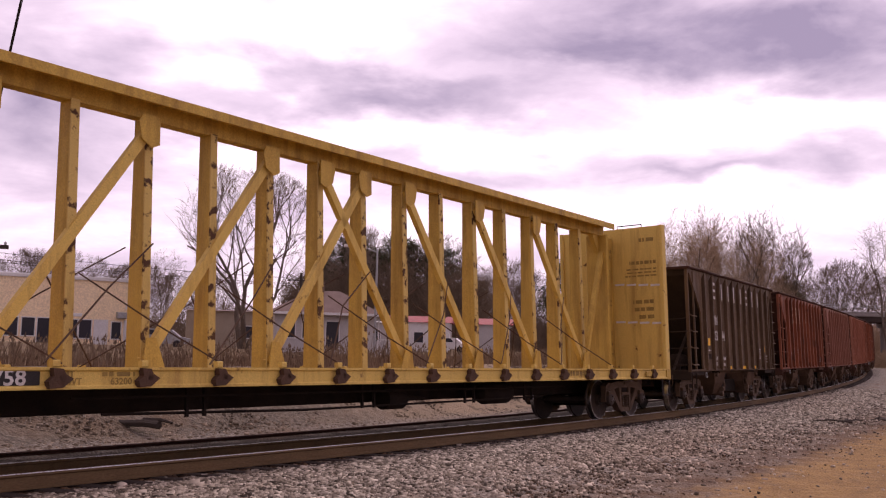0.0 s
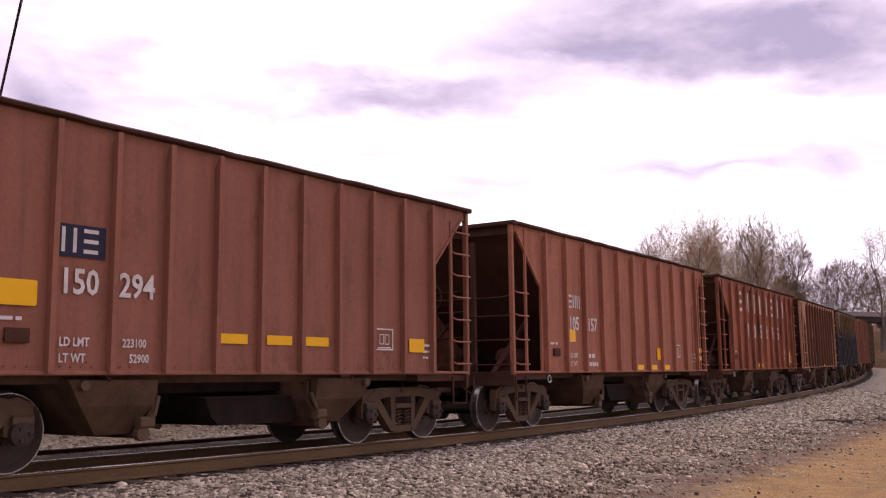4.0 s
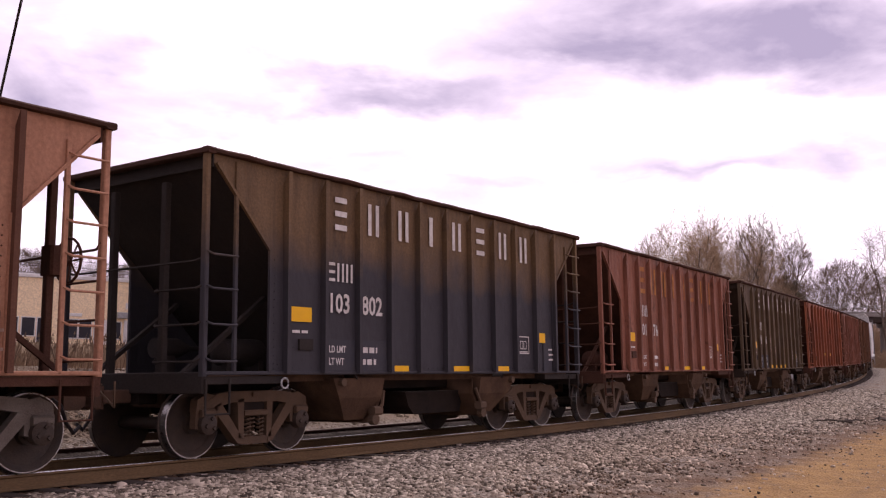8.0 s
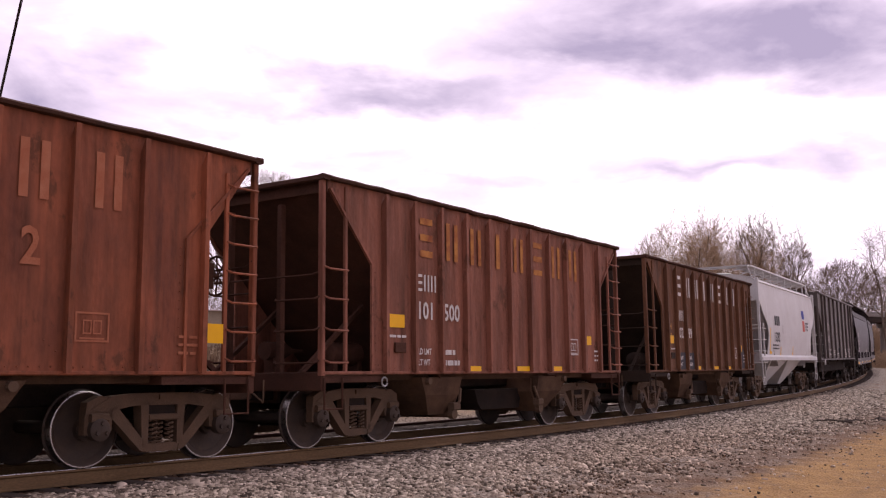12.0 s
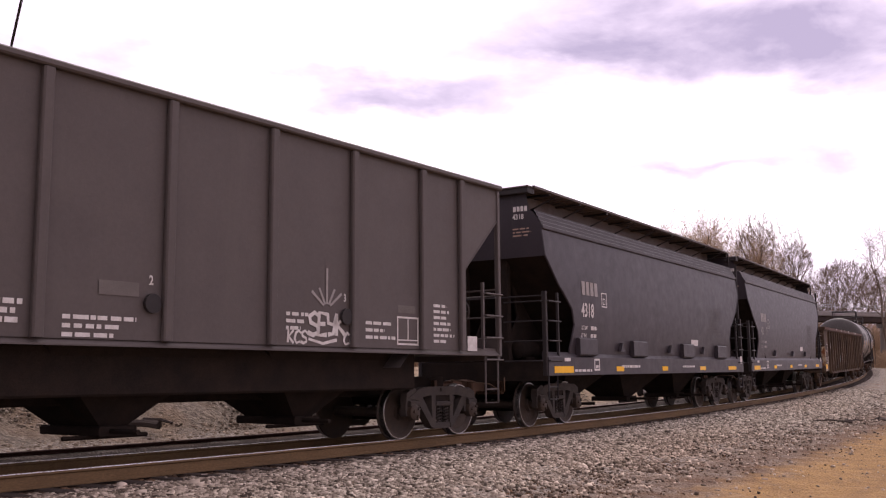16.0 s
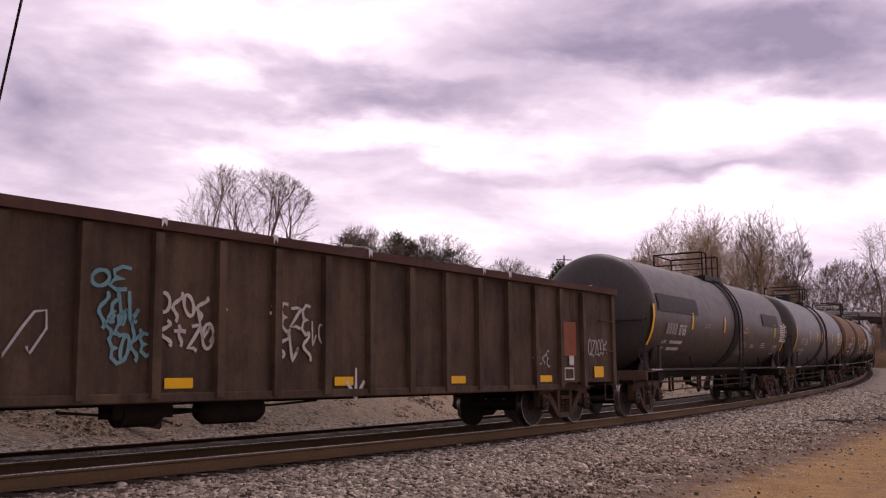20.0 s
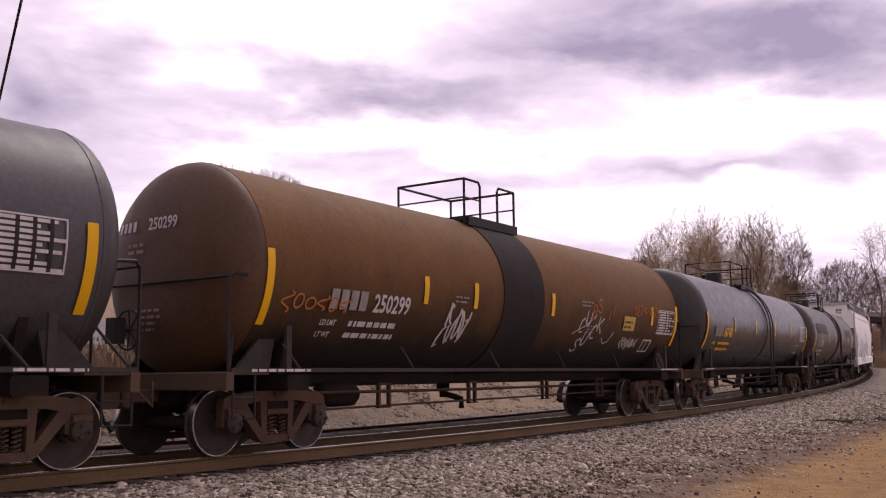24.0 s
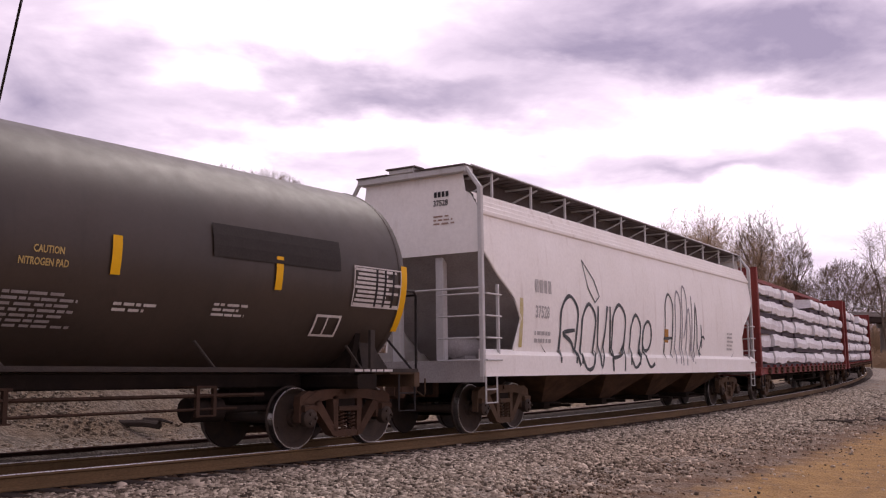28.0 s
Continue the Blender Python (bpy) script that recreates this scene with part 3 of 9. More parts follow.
# ---------------------------------------------------------------- open hopper car
def hopper_car(label, paint, kind, mark, number, seed, letters=None, letter_size=0.46, letter_z=3.25, big_number=None, truck_material=None, number_material=None,
               yellow=((-3.66, 1.84, 0.47, 0.21), (-1.36, 1.12, 0.48, 0.11), (0.42, 1.12, 0.48, 0.11), (1.78, 1.12, 0.48, 0.11), (3.32, 1.70, 0.36, 0.19)),
               end_paint=None, weights=None, chalk=(), patch=False, rib_paint=None, mark_patch=False, small_numbers=()):
    rng = random.Random(seed)
    root = thing("hopper_car", label, "freight car", "train")
    A = kind == "short"
    H = 5.15 if A else 5.76                     # half length over the end posts
    reach, base = (3.84, 1.76) if A else (4.67, 1.85)
    cut = H - 1.13                               # where the side meets the slope sheet
    top, sill = 3.98, 1.10
    n = 11
    gap = 0.777 if A else 0.934
    ribs = [gap * (i - (n - 1) / 2) + (0.165 if A else 0.21) for i in range(n)]
    y = 1.50
    # ends are painted darker than the sides, standing in for their shade
    end_paint = end_paint or M_ENDRUST
    for sd in (-1, 1):
        # one sheet, with a slight belly between the ribs and cut away over the slope sheets
        cols = [(-H + 0.10, 0.0, 3.86), (-cut, 0.0, 2.80), (-cut + 0.001, 0.0, sill)]
        xs = ribs if ribs[-1] > cut - 0.05 else ribs + [cut]
        xs = [-cut + 0.001] + xs
        for a, b in zip(xs[:-1], xs[1:]):
            cols += [((a + b) / 2, rng.uniform(-0.014, 0.012), sill), (b, 0.0, sill)]
        cols += [(xs[-1] + 0.001, 0.0, 2.80), (H - 0.10, 0.0, 3.86)]
        sh = Shape()
        n0 = len(cols)
        for dy in (0.0, 0.022):
            sh.v += [(x, sd * (y + bel - dy), zl) for x, bel, zl in cols] + [(x, sd * (y + bel - dy), top - 0.005) for x, bel, zl in cols]
        for i in range(n0 - 1):
            sh.f += [(i, i + 1, n0 + i + 1, n0 + i), (2 * n0 + i, 3 * n0 + i, 3 * n0 + i + 1, 2 * n0 + i + 1), (i, 2 * n0 + i, 2 * n0 + i + 1, i + 1), (n0 + i, n0 + i + 1, 3 * n0 + i + 1, 3 * n0 + i)]
        part("side_sheet", sh, paint, root)
        for i, x in enumerate(ribs):
            part("rib", lambda: Shape().cross([(-0.05, sill + 0.02), (0, sill + 0.02), (0, top - 0.03), (-0.02, top - 0.05), (-0.10, top - 0.20), (-0.10, sill + 0.10)][::1], -0.035, 0.035)
                 if sd > 0 else Shape().cross([(0.05, sill + 0.02), (0.10, sill + 0.10), (0.10, top - 0.20), (0.02, top - 0.05), (0, top - 0.03), (0, sill + 0.02)], -0.035, 0.035),
                 rib_paint or paint, root, at=pose(x, sd * (y + 0.10) if sd > 0 else -(y + 0.10), 0), key=("rib", sd))
        part("edge_flange", Shape().tube([(-cut, sd * (y + 0.01), sill + 0.02), (-cut, sd * (y + 0.01), 2.80), (-H + 0.14, sd * (y + 0.01), 3.86)], 0.03, 4), paint, root)
        part("edge_flange", Shape().tube([(cut, sd * (y + 0.01), sill + 0.02), (cut, sd * (y + 0.01), 2.80), (H - 0.14, sd * (y + 0.01), 3.86)], 0.03, 4), paint, root)
        tc = Shape()
        nn = 30
        for i in range(nn + 1):                  # the dented top chord
            a, k = -H - 0.06 + (2 * H + 0.12) * i / nn, 0.018 * rng.random()
            tc.v += [(a, sd * (y - 0.05), top - 0.01), (a, sd * (y + 0.075 + k * 0.6), top - 0.005 + k), (a, sd * (y + 0.085 + k), top + 0.03 + k), (a, sd * (y + 0.05), top + 0.06 + k), (a, sd * (y - 0.05), top + 0.055 + k)]
            if i:
                j = 5 * i
                tc.f += [(j - 5 + q, j - 5 + (q + 1) % 5, j + (q + 1) % 5, j + q) for q in range(5)]
        tc.f += [(0, 1, 2, 3, 4), tuple(range(5 * nn, 5 * nn + 5))[::-1]]
        part("top_chord", tc, M_CHORD, root)
        part("side_sill", Shape().box(-H, H, *sorted((sd * (y - 0.08), sd * (y + 0.03))), sill - 0.005, sill + 0.045, 0.012), paint, root)
        part("sill_web", Shape().box(-H, H, *sorted((sd * (y - 0.34), sd * (y - 0.26))), sill - 0.10, sill + 0.01), M_BAY, root)
    for e in (-1, 1):
        part("slope_sheet", Shape().plate([(e * (H - 0.08), 3.92), (e * (H - 0.08), 3.86), (e * 2.1, 1.02), (e * 2.1, 1.06), (e * (H - 0.14), 3.93)], -y + 0.03, y - 0.03), end_paint, root)
        part("end_chord", Shape().box(e * H - 0.07, e * H + 0.07, -y - 0.08, y + 0.08, top - 0.02, top + 0.06, 0.015), M_CHORD, root)
        part("end_sheet", Shape().box(*sorted((e * (H - 0.10), e * (H - 0.075))), -y, y, 3.80, top + 0.04), end_paint, root)
        part("end_platform", Shape().box(*sorted((e * (cut - 0.3), e * H)), -y + 0.02, y - 0.02, 0.98, 1.08).box(*sorted((e * (H - 0.07), e * (H + 0.03))), -y, y, 0.86, 1.14, 0.015), end_paint, root)
        for sd in (-1, 1):
            part("corner_post", Shape().box(e * H - 0.038, e * H + 0.038, *sorted((sd * (y - 0.07), sd * (y + 0.025))), 1.08, 3.97, 0.012), paint, root)
            part("end_post", Shape().box(*sorted((e * (H - 0.16), e * (H - 0.06))), sd * 0.55 - 0.05, sd * 0.55 + 0.05, 1.08, 3.70, 0.012), end_paint, root)
            part("brace", Shape().tube([(e * (H - 0.1), sd * 0.95, 1.10), (e * (cut - 0.45), sd * 0.95, 2.20)], 0.045, 4), end_paint, root)
        part("cross_rail", Shape().tube([(e * (H - 0.03), -y, 2.62), (e * (H + 0.03), -y + 0.2, 2.56), (e * (H + 0.03), y - 0.2, 2.56), (e * (H - 0.03), y, 2.62)], 0.017, 5), end_paint, root)
        # side ladder: short by one end, full height by the other
        x0, x1 = sorted((e * H, e * (H - 0.50)))
        zs = (1.27, 1.74, 2.20, 2.64) if e < 0 else (1.27, 1.65, 2.03, 2.42, 2.80, 3.18, 3.56)
        for z in zs:
            part("rung", Shape().tube([(x0, -y - 0.02, z + 0.04), (x0 + 0.05, -y - 0.09, z), (x1 - 0.03, -y - 0.09, z), (x1, -y - 0.03, z + 0.02)], 0.016, 5), paint, root, key=("rung", e, z, H))
        xs = e * (H - 0.50)
        part("ladder_stile", Shape().box(xs - 0.03, xs + 0.03, -y - 0.03, -y + 0.02, 1.1, 3.93 if e < 0 else 3.75, 0.008), paint, root)
        for z in (1.27, 1.74, 2.20):
            part("end_rung", Shape().tube([(e * (H + 0.02), -y + 0.03, z + 0.04), (e * (H + 0.09), -y + 0.08, z), (e * (H + 0.09), -0.62, z), (e * (H + 0.02), -0.57, z + 0.03)], 0.016, 5),
                 end_paint, root, key=("erung", e, z, H))
        part("step", Shape().tube([(x0 + 0.02, -y - 0.02, 1.05), (x0 + 0.02, -y - 0.02, 0.60), (x1 - 0.08, -y - 0.02, 0.60), (x1 - 0.08, -y - 0.02, 1.05)], 0.018, 5), end_paint, root, key=("step", e, H))
        coupler(root, e * (H + 0.13))
        truck(root, e * reach, base, truck_material or M_TRUCK)
    part("air_reservoir", Shape().turn([(-0.45, 0.0), (-0.43, 0.12), (-0.36, 0.19), (0.36, 0.19), (0.43, 0.12), (0.45, 0)], "x", (-cut + 0.15, -0.75, 1.42), 16, False)
         .box(-cut - 0.2, -cut - 0.1, -0.9, -0.6, 1.05, 1.3).box(-cut + 0.4, -cut + 0.5, -0.9, -0.6, 1.05, 1.3), end_paint, root, smooth=40)
    part("brake_cylinder", Shape().turn([(-0.3, 0.0), (-0.3, 0.15), (0.1, 0.15), (0.35, 0.04), (0.6, 0.03), (0.6, 0)], "x", (-cut - 0.1, 0.4, 1.5), 14, False).box(-cut - 0.3, -cut - 0.1, 0.3, 0.5, 1.05, 1.4),
         end_paint, root, smooth=40)
    brake_wheel(root, (H + 0.14, -0.55, 2.50), end_paint)
    under_gear(root, H)
    # hopper bays below the sill
    for e in (-1, 1):
        vs = []
        for z, xi, xo, w in ((1.04, 1.40, 2.62, 1.44), (0.74, 1.42, 2.42, 1.38), (0.40, 1.64, 2.10, 1.20)):
            vs += [(e * xi, -w, z), (e * xo, -w, z), (e * xo, w, z), (e * xi, w, z)]
        part("hopper_bay", Shape().add(vs, [(4 * k + q, 4 * k + (q + 1) % 4, 4 * k + 4 + (q + 1) % 4, 4 * k + 4 + q) for k in (0, 1) for q in range(4)] + [(8, 9, 10, 11)]), M_BAY, root)
        part("bay_door", Shape().plate([(e * 1.62, 0.36), (e * 1.36, 0.76), (e * 1.36, 1.0), (e * 1.31, 1.0), (e * 1.31, 0.74), (e * 1.57, 0.34)], -1.30, 1.30), M_BAY, root)
        part("door_latch", Shape().tube([(e * 1.34, -1.36, 0.84), (e * 1.42, -1.40, 0.62), (e * 1.60, -1.34, 0.42)], 0.03, 6).box(*sorted((e * 1.42, e * 1.62)), -1.42, -1.28, 0.46, 0.60, 0.03)
             .turn([(-0.05, 0.0), (-0.05, 0.09), (0.05, 0.09), (0.05, 0)], "y", (e * 1.56, -1.34, 0.40), 10, False), M_TRUCK, root)
        part("bay_hinge", Shape().turn([(-0.04, 0.0), (-0.04, 0.06), (0.04, 0.06), (0.04, 0)], "y", (e * 2.44, -1.46, 0.98), 10, False), M_TRUCK, root)
    part("centre_bay", Shape().plate([(-0.30, 0.80), (1.46, 0.80), (1.34, 0.42), (-0.06, 0.42), (-0.20, 0.55)], -1.0, 1.0), M_UNDER, root)
    part("floor_beam", Shape().box(-1.38, 1.38, -0.75, 0.75, 0.86, 1.04, 0.02), M_UNDER, root)
    part("roping_eye", Shape().tube([(-cut + 0.30 + 0.07 * math.cos(a), -y - 0.02, 0.98 + 0.07 * math.sin(a)) for a in [i * 0.6 for i in range(11)]], 0.014, 5), M_GALV, root)
    # rivets beside the middle rib, along the sill and where the bays hang on
    rv = Shape()
    spots = [(ribs[5] - 0.085, 1.25 + 0.085 * i) for i in range(31)] + [(ribs[5] + 0.085, 1.25 + 0.085 * i) for i in range(31)]
    for e in (-1, 1):
        spots += [(e * 2.75 + 0.075 * i, 1.48 - 0.06 * i) for i in range(6)] + [(e * 2.75 - 1.25 - 0.075 * i + 0.45, 1.48 - 0.06 * i) for i in range(6)]
        spots += [(e * (cut - 0.09), 1.25 + 0.11 * i) for i in range(14)]
    spots += [(-cut + 0.2 + 0.13 * i, sill + 0.09) for i in range(int((2 * cut - 0.4) / 0.13))]
    for rx, rz in spots:
        if min(abs(rx - q) for q in ribs) > 0.045:
            rv.add([(rx - 0.014, -y - 0.002, rz), (rx, -y - 0.002, rz - 0.014), (rx + 0.014, -y - 0.002, rz), (rx, -y - 0.002, rz + 0.014), (rx, -y - 0.018, rz)], [(0, 1, 4), (1, 2, 4), (2, 3, 4), (3, 0, 4)])
    tagged(part("rivets", rv, rib_paint or paint, root), kind="stuff")
    # markings
    on = side_wall(-y - 0.02)
    pan = [(-cut + ribs[0]) / 2] + [(a + b) / 2 for a, b in zip(ribs[:-1], ribs[1:])] + [(cut + ribs[-1]) / 2]
    if letters is not None:
        for i in range(8):
            for q in block_sign(i, pan[i + 2] - letter_size * 0.27, letter_z, letter_size * 0.54, letter_size, letter_size * 0.165):
                part("lettering", flat_marks([q], on), letters, root, "faded painted company sign")
    nm = number_material or M_WHITE
    if big_number:
        sz, zz = big_number
        for i, ch in enumerate(number):
            part("number", flat_marks(words(pan[i + 3] - sz * 0.30, zz, ch, sz * 1.38, 0.85), on), nm, root, "painted car number")
    else:
        part("owner_mark", flat_marks([q for k in range(len(mark)) for q in block_sign(k if len(mark) > 2 else 7 + k, pan[2] - 0.28 + (0.2 if len(mark) > 2 else 0.28) * k, 2.47, 0.15 if len(mark) > 2 else 0.19, 0.28, 0.045)], on), nm, root, "blocked owner mark")
        if mark_patch:
            part("repaint_patch", flat_marks([bar(pan[2] - 0.33, 2.42, 0.62, 0.37)], side_wall(-y - 0.016)), M_NAVY, root, "navy painted patch")
        a, b = number[:3], number[3:]
        part("number", flat_marks(words(pan[2] - 0.29, 2.01, a, 0.40, 0.85), on), nm, root, "painted car number")
        part("number", flat_marks(words(pan[3] - 0.29, 2.01, b, 0.40, 0.85), on), nm, root, "painted car number")
        part("load_data", flat_marks(words(pan[2] - 0.26, 1.42, "LD LMT", 0.14, 0.8) + words(pan[2] - 0.26, 1.24, "LT WT", 0.14, 0.8), on), nm, root)
        if weights:
            part("load_data", flat_marks(words(pan[3] - 0.22, 1.42, weights[0], 0.14, 0.8) + words(pan[3] - 0.12, 1.24, weights[1], 0.14, 0.8), on), nm, root)
        else:
            part("load_data", flat_marks(small_print(rng, pan[3] - 0.26, 1.42, 0.5, 2, 0.085, 0.18), on), nm, root)
        if patch:
            for q in (bar(pan[2] - 0.33, 1.15, 0.66, 0.46), bar(pan[3] - 0.33, 1.15, 0.66, 0.46), bar(pan[10] - 0.05, 1.15, 0.34, 0.62)):
                part("repaint_patch", flat_marks([q], side_wall(-y - 0.016)), M_DARKPATCH, root, "darker repainted patch")
    for cx, cz, text, size, m in chalk:
        part("chalk_mark", flat_marks(words(cx, cz, text, size, 0.85), side_wall(-y - 0.0185)), m, root, "chalked numerals")
    if big_number:
        for zz, text in zip((1.72, 1.14), small_numbers):
            part("small_number", flat_marks(words(pan[3] - 0.26, zz, text, 0.25, 0.95), on), M_WHITE, root, "small stencilled numerals")
    bx = ribs[8] + 0.10
    part("data_box", flat_marks(ring(bx, 1.47, 0.44, 0.34, 0.022) + ring(bx + 0.10, 1.56, 0.11, 0.16, 0.015) + ring(bx + 0.23, 1.56, 0.11, 0.16, 0.015) + [bar(bx + 0.06, 1.50, 0.32, 0.02)], on), nm, root)
    part("small_print", flat_marks(small_print(rng, pan[11] - 0.22, 1.55, 0.42, 3, 0.035, 0.10) + small_print(rng, pan[1] - 0.25, 1.68, 0.5, 1, 0.04), on), nm, root)
    part("routing_board", Shape().box(pan[1] - 0.12, pan[1] + 0.16, -y - 0.04, -y - 0.015, 1.44, 1.60, 0.006), end_paint, root)
    for q in yellow:
        k = 1.0 if A else 1.12
        reflector(root, q[0] * k, q[1], q[2], q[3], -y - 0.024)
    return root, reach


# ---------------------------------------------------------------- covered hopper cars
def covered_hopper(label, paint, H, reach, seed, marks, ribs=(), round_side=True, bays=3, sill=(1.05, 1.50), eave=4.03, roof=4.46, end_cut=((0.05, 3.50), (0.55, 2.95), (1.20, 2.45), (1.32, 2.1), (1.15, 1.62)),
                   rail=5.0, rail_paint=None, slope_paint=None, under_paint=None, corr=True, yellow=(), board_posts=9, base=1.72, truck_material=None, boards=True, end_marks=None, end_ink=None, end_at=(0.30, 4.10, 0.19), board_paint=None, tall_end=False):
    rng = random.Random(seed)
    root = thing("covered_hopper_car", label, "freight car", "train")
    rail_paint, slope_paint, under_paint = rail_paint or paint, slope_paint or paint, under_paint or M_UNDER
    board_paint = board_paint or rail_paint
    y = 1.52

    def yb(z):
        """The half width of the body at a height: a soft belly, drawn in under the eave."""
        if not round_side:
            return y
        u = (z - sill[1]) / (eave - sill[1])
        return y - 0.09 * (2 * u - 0.9) ** 2 + 0.04

    prof = [(H - dx, z) for dx, z in end_cut]    # right-hand end, downwards
    zs = sorted({z for _, z in prof} | {eave, eave - 0.3} | {sill[1] + (eave - sill[1]) * i / 12 for i in range(13)})
    ex = lambda z: float(np.interp(z, [p[1] for p in prof][::-1], [p[0] for p in prof][::-1])) if z <= prof[0][1] else prof[0][0]
    for sd in (-1, 1):
        sh = Shape()
        m = 14
        vs = []
        for z in zs:
            e = ex(z)
            vs += [(-e + 2 * e * i / m, sd * yb(z), z) for i in range(m + 1)]
        w = m + 1
        sh.add(vs, [(r * w + c, r * w + c + 1, (r + 1) * w + c + 1, (r + 1) * w + c) for r in range(len(zs) - 1) for c in range(m)])
        part("side_sheet", sh, paint, root, smooth=30)
        for e in (-1, 1):
            part("end_flange", Shape().tube([(e * ex(z), sd * (yb(z) - 0.005), z) for z in zs], 0.022, 5), paint, root)
        if ribs:
            for x in ribs:
                part("rib", Shape().box(x - 0.07, x + 0.07, *sorted((sd * y, sd * (y + 0.09))), sill[1], eave - 0.03, 0.02), paint, root, key=("crib", x, sd, H))
        # eave and corrugated roof edge
        rf = Shape()
        o = [(yb(eave), eave), (yb(eave) + 0.035, eave + 0.02)]
        if corr:
            for k in range(4):
                z0 = eave + 0.04 + k * (roof - eave - 0.06) / 4
                yy = y - 0.06 - 0.05 * k
                o += [(yy + 0.03, z0), (yy + 0.03, z0 + 0.05), (yy - 0.01, z0 + 0.07), (yy - 0.01, z0 + 0.10)]
        o += [(y - 0.34, roof), (0.6, roof + 0.10), (0.0, roof + 0.13)]
        n = len(o)
        rf.add([(x, sd * a, b) for x in ((-prof[0][0] + 0.004, prof[0][0] - 0.004) if tall_end else (-prof[0][0] - 0.02, prof[0][0] + 0.02)) for a, b in o], [(i, i + 1, n + i + 1, n + i) for i in range(n - 1)])
        part("roof_sheet", rf, paint, root)
        if sill:
            part("side_sill", Shape().cross([(sd * (y - 0.10), sill[0]), (sd * (y + 0.05), sill[0]), (sd * (y + 0.05), sill[1] - 0.08), (sd * (y - 0.06), sill[1] + 0.03), (sd * (y - 0.10), sill[1] + 0.03)], -H, H),
                 paint, root)
        if not boards:
            part("top_chord", Shape().box(-H - 0.03, H + 0.03, *sorted((sd * (y - 0.10), sd * (y + 0.10))), eave - 0.02, eave + 0.07, 0.02), paint, root)
            continue
        gb = Shape()
        for k in range(8):
            yk = 0.66 + 0.08 * k
            gb.box(-H + 0.12, H - 0.12, *sorted((sd * yk, sd * (yk + 0.074))), rail - 0.03, rail)
        nb = int(2 * H / 0.30)
        for k in range(nb):
            xk = -H + 0.15 + (2 * H - 0.3) * k / nb
            gb.box(xk, xk + 0.03, *sorted((sd * 0.66, sd * 1.26)), rail - 0.045, rail - 0.028)
        part("running_board", gb, board_paint, root, "steel grating roof walk")
        rl = Shape().tube([(-H + 0.1, sd * 1.27, rail), (H - 0.4, sd * 1.27, rail), (H - 0.12, sd * 1.27, rail - 0.08), (H - 0.06, sd * 1.27, rail - 0.5)], 0.026, 5)
        part("roof_rail", rl, rail_paint, root)
        for i in range(board_posts):
            x = -H + 0.9 + (2 * H - 1.8) * i / (board_posts - 1)
            if bays != 3:
                part("rail_post", Shape().box(x - 0.022, x + 0.022, sd * 1.25 - 0.02, sd * 1.25 + 0.02, roof - 0.05, rail), rail_paint, root, key=("rpost", i, sd, H, rail))
            part("board_bracket", Shape().box(x - 0.03, x + 0.03, *sorted((sd * 0.5, sd * 1.27)), rail - 0.08, rail - 0.045).tube([(x, sd * 0.6, roof + 0.08), (x + 0.35, sd * 1.22, rail - 0.06)], 0.022, 4), rail_paint, root, key=("rbr", i, sd, H, rail))
    if corr and boards:
        tr = Shape().cross([(-0.655, roof + 0.02), (-0.655, rail - 0.01), (-0.58, rail + 0.01), (0.58, rail + 0.01), (0.655, rail - 0.01), (0.655, roof + 0.02)], -H + 0.3, H - 0.3)
        part("hatch_trough", tr, board_paint, root, "long covered roof hatch")
    for i in range(10):
        x = -H + 1.2 + (2 * H - 2.4) * i / 9
        part("roof_hatch", Shape().turn([(0, 0.36), (0.10, 0.36), (0.13, 0.32), (0.15, 0.0)], "z", (x, 0, roof + 0.10), 16, False), paint, root, key=("hatch", i, H, roof), smooth=40)
    for e in (-1, 1):
        x0 = prof[0][0]
        part("end_sheet", Shape().add([(e * x0, s * a, z) for a, z in ((yb(prof[0][1]), prof[0][1] - 0.02), (yb(eave), eave), (y - 0.03, eave + 0.05), (y - 0.24, roof - 0.05), (y - 0.34, roof), (1.12, rail - 0.13) if tall_end else (0.6, roof + 0.10)) for s in (-1, 1)],
                                      [(2 * k, 2 * k + 1, 2 * k + 3, 2 * k + 2) for k in range(5)]), paint, root)
        # slope_paint: on the pale cars a grey that stands in for shade
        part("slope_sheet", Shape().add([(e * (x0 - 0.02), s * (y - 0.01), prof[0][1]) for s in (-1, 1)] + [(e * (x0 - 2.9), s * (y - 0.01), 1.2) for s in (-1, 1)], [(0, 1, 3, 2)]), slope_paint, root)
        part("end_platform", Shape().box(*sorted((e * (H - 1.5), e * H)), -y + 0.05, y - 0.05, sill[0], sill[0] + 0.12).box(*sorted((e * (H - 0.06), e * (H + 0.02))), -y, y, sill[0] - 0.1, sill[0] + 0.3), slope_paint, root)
        for sd in (-1, 1):
            part("corner_post", Shape().box(e * H - 0.045, e * H + 0.045, *sorted((sd * (y - 0.06), sd * (y + 0.03))), sill[0], (rail - 0.45 if boards else eave) if not round_side or H > 8 or H < 6 else 2.75, 0.012), rail_paint, root)
            part("end_post", Shape().box(*sorted((e * (H - 0.3), e * (H - 0.14))), sd * 0.5 - 0.09, sd * 0.5 + 0.09, sill[0], prof[0][1] - 0.03, 0.02), rail_paint if bays == 4 else slope_paint, root)
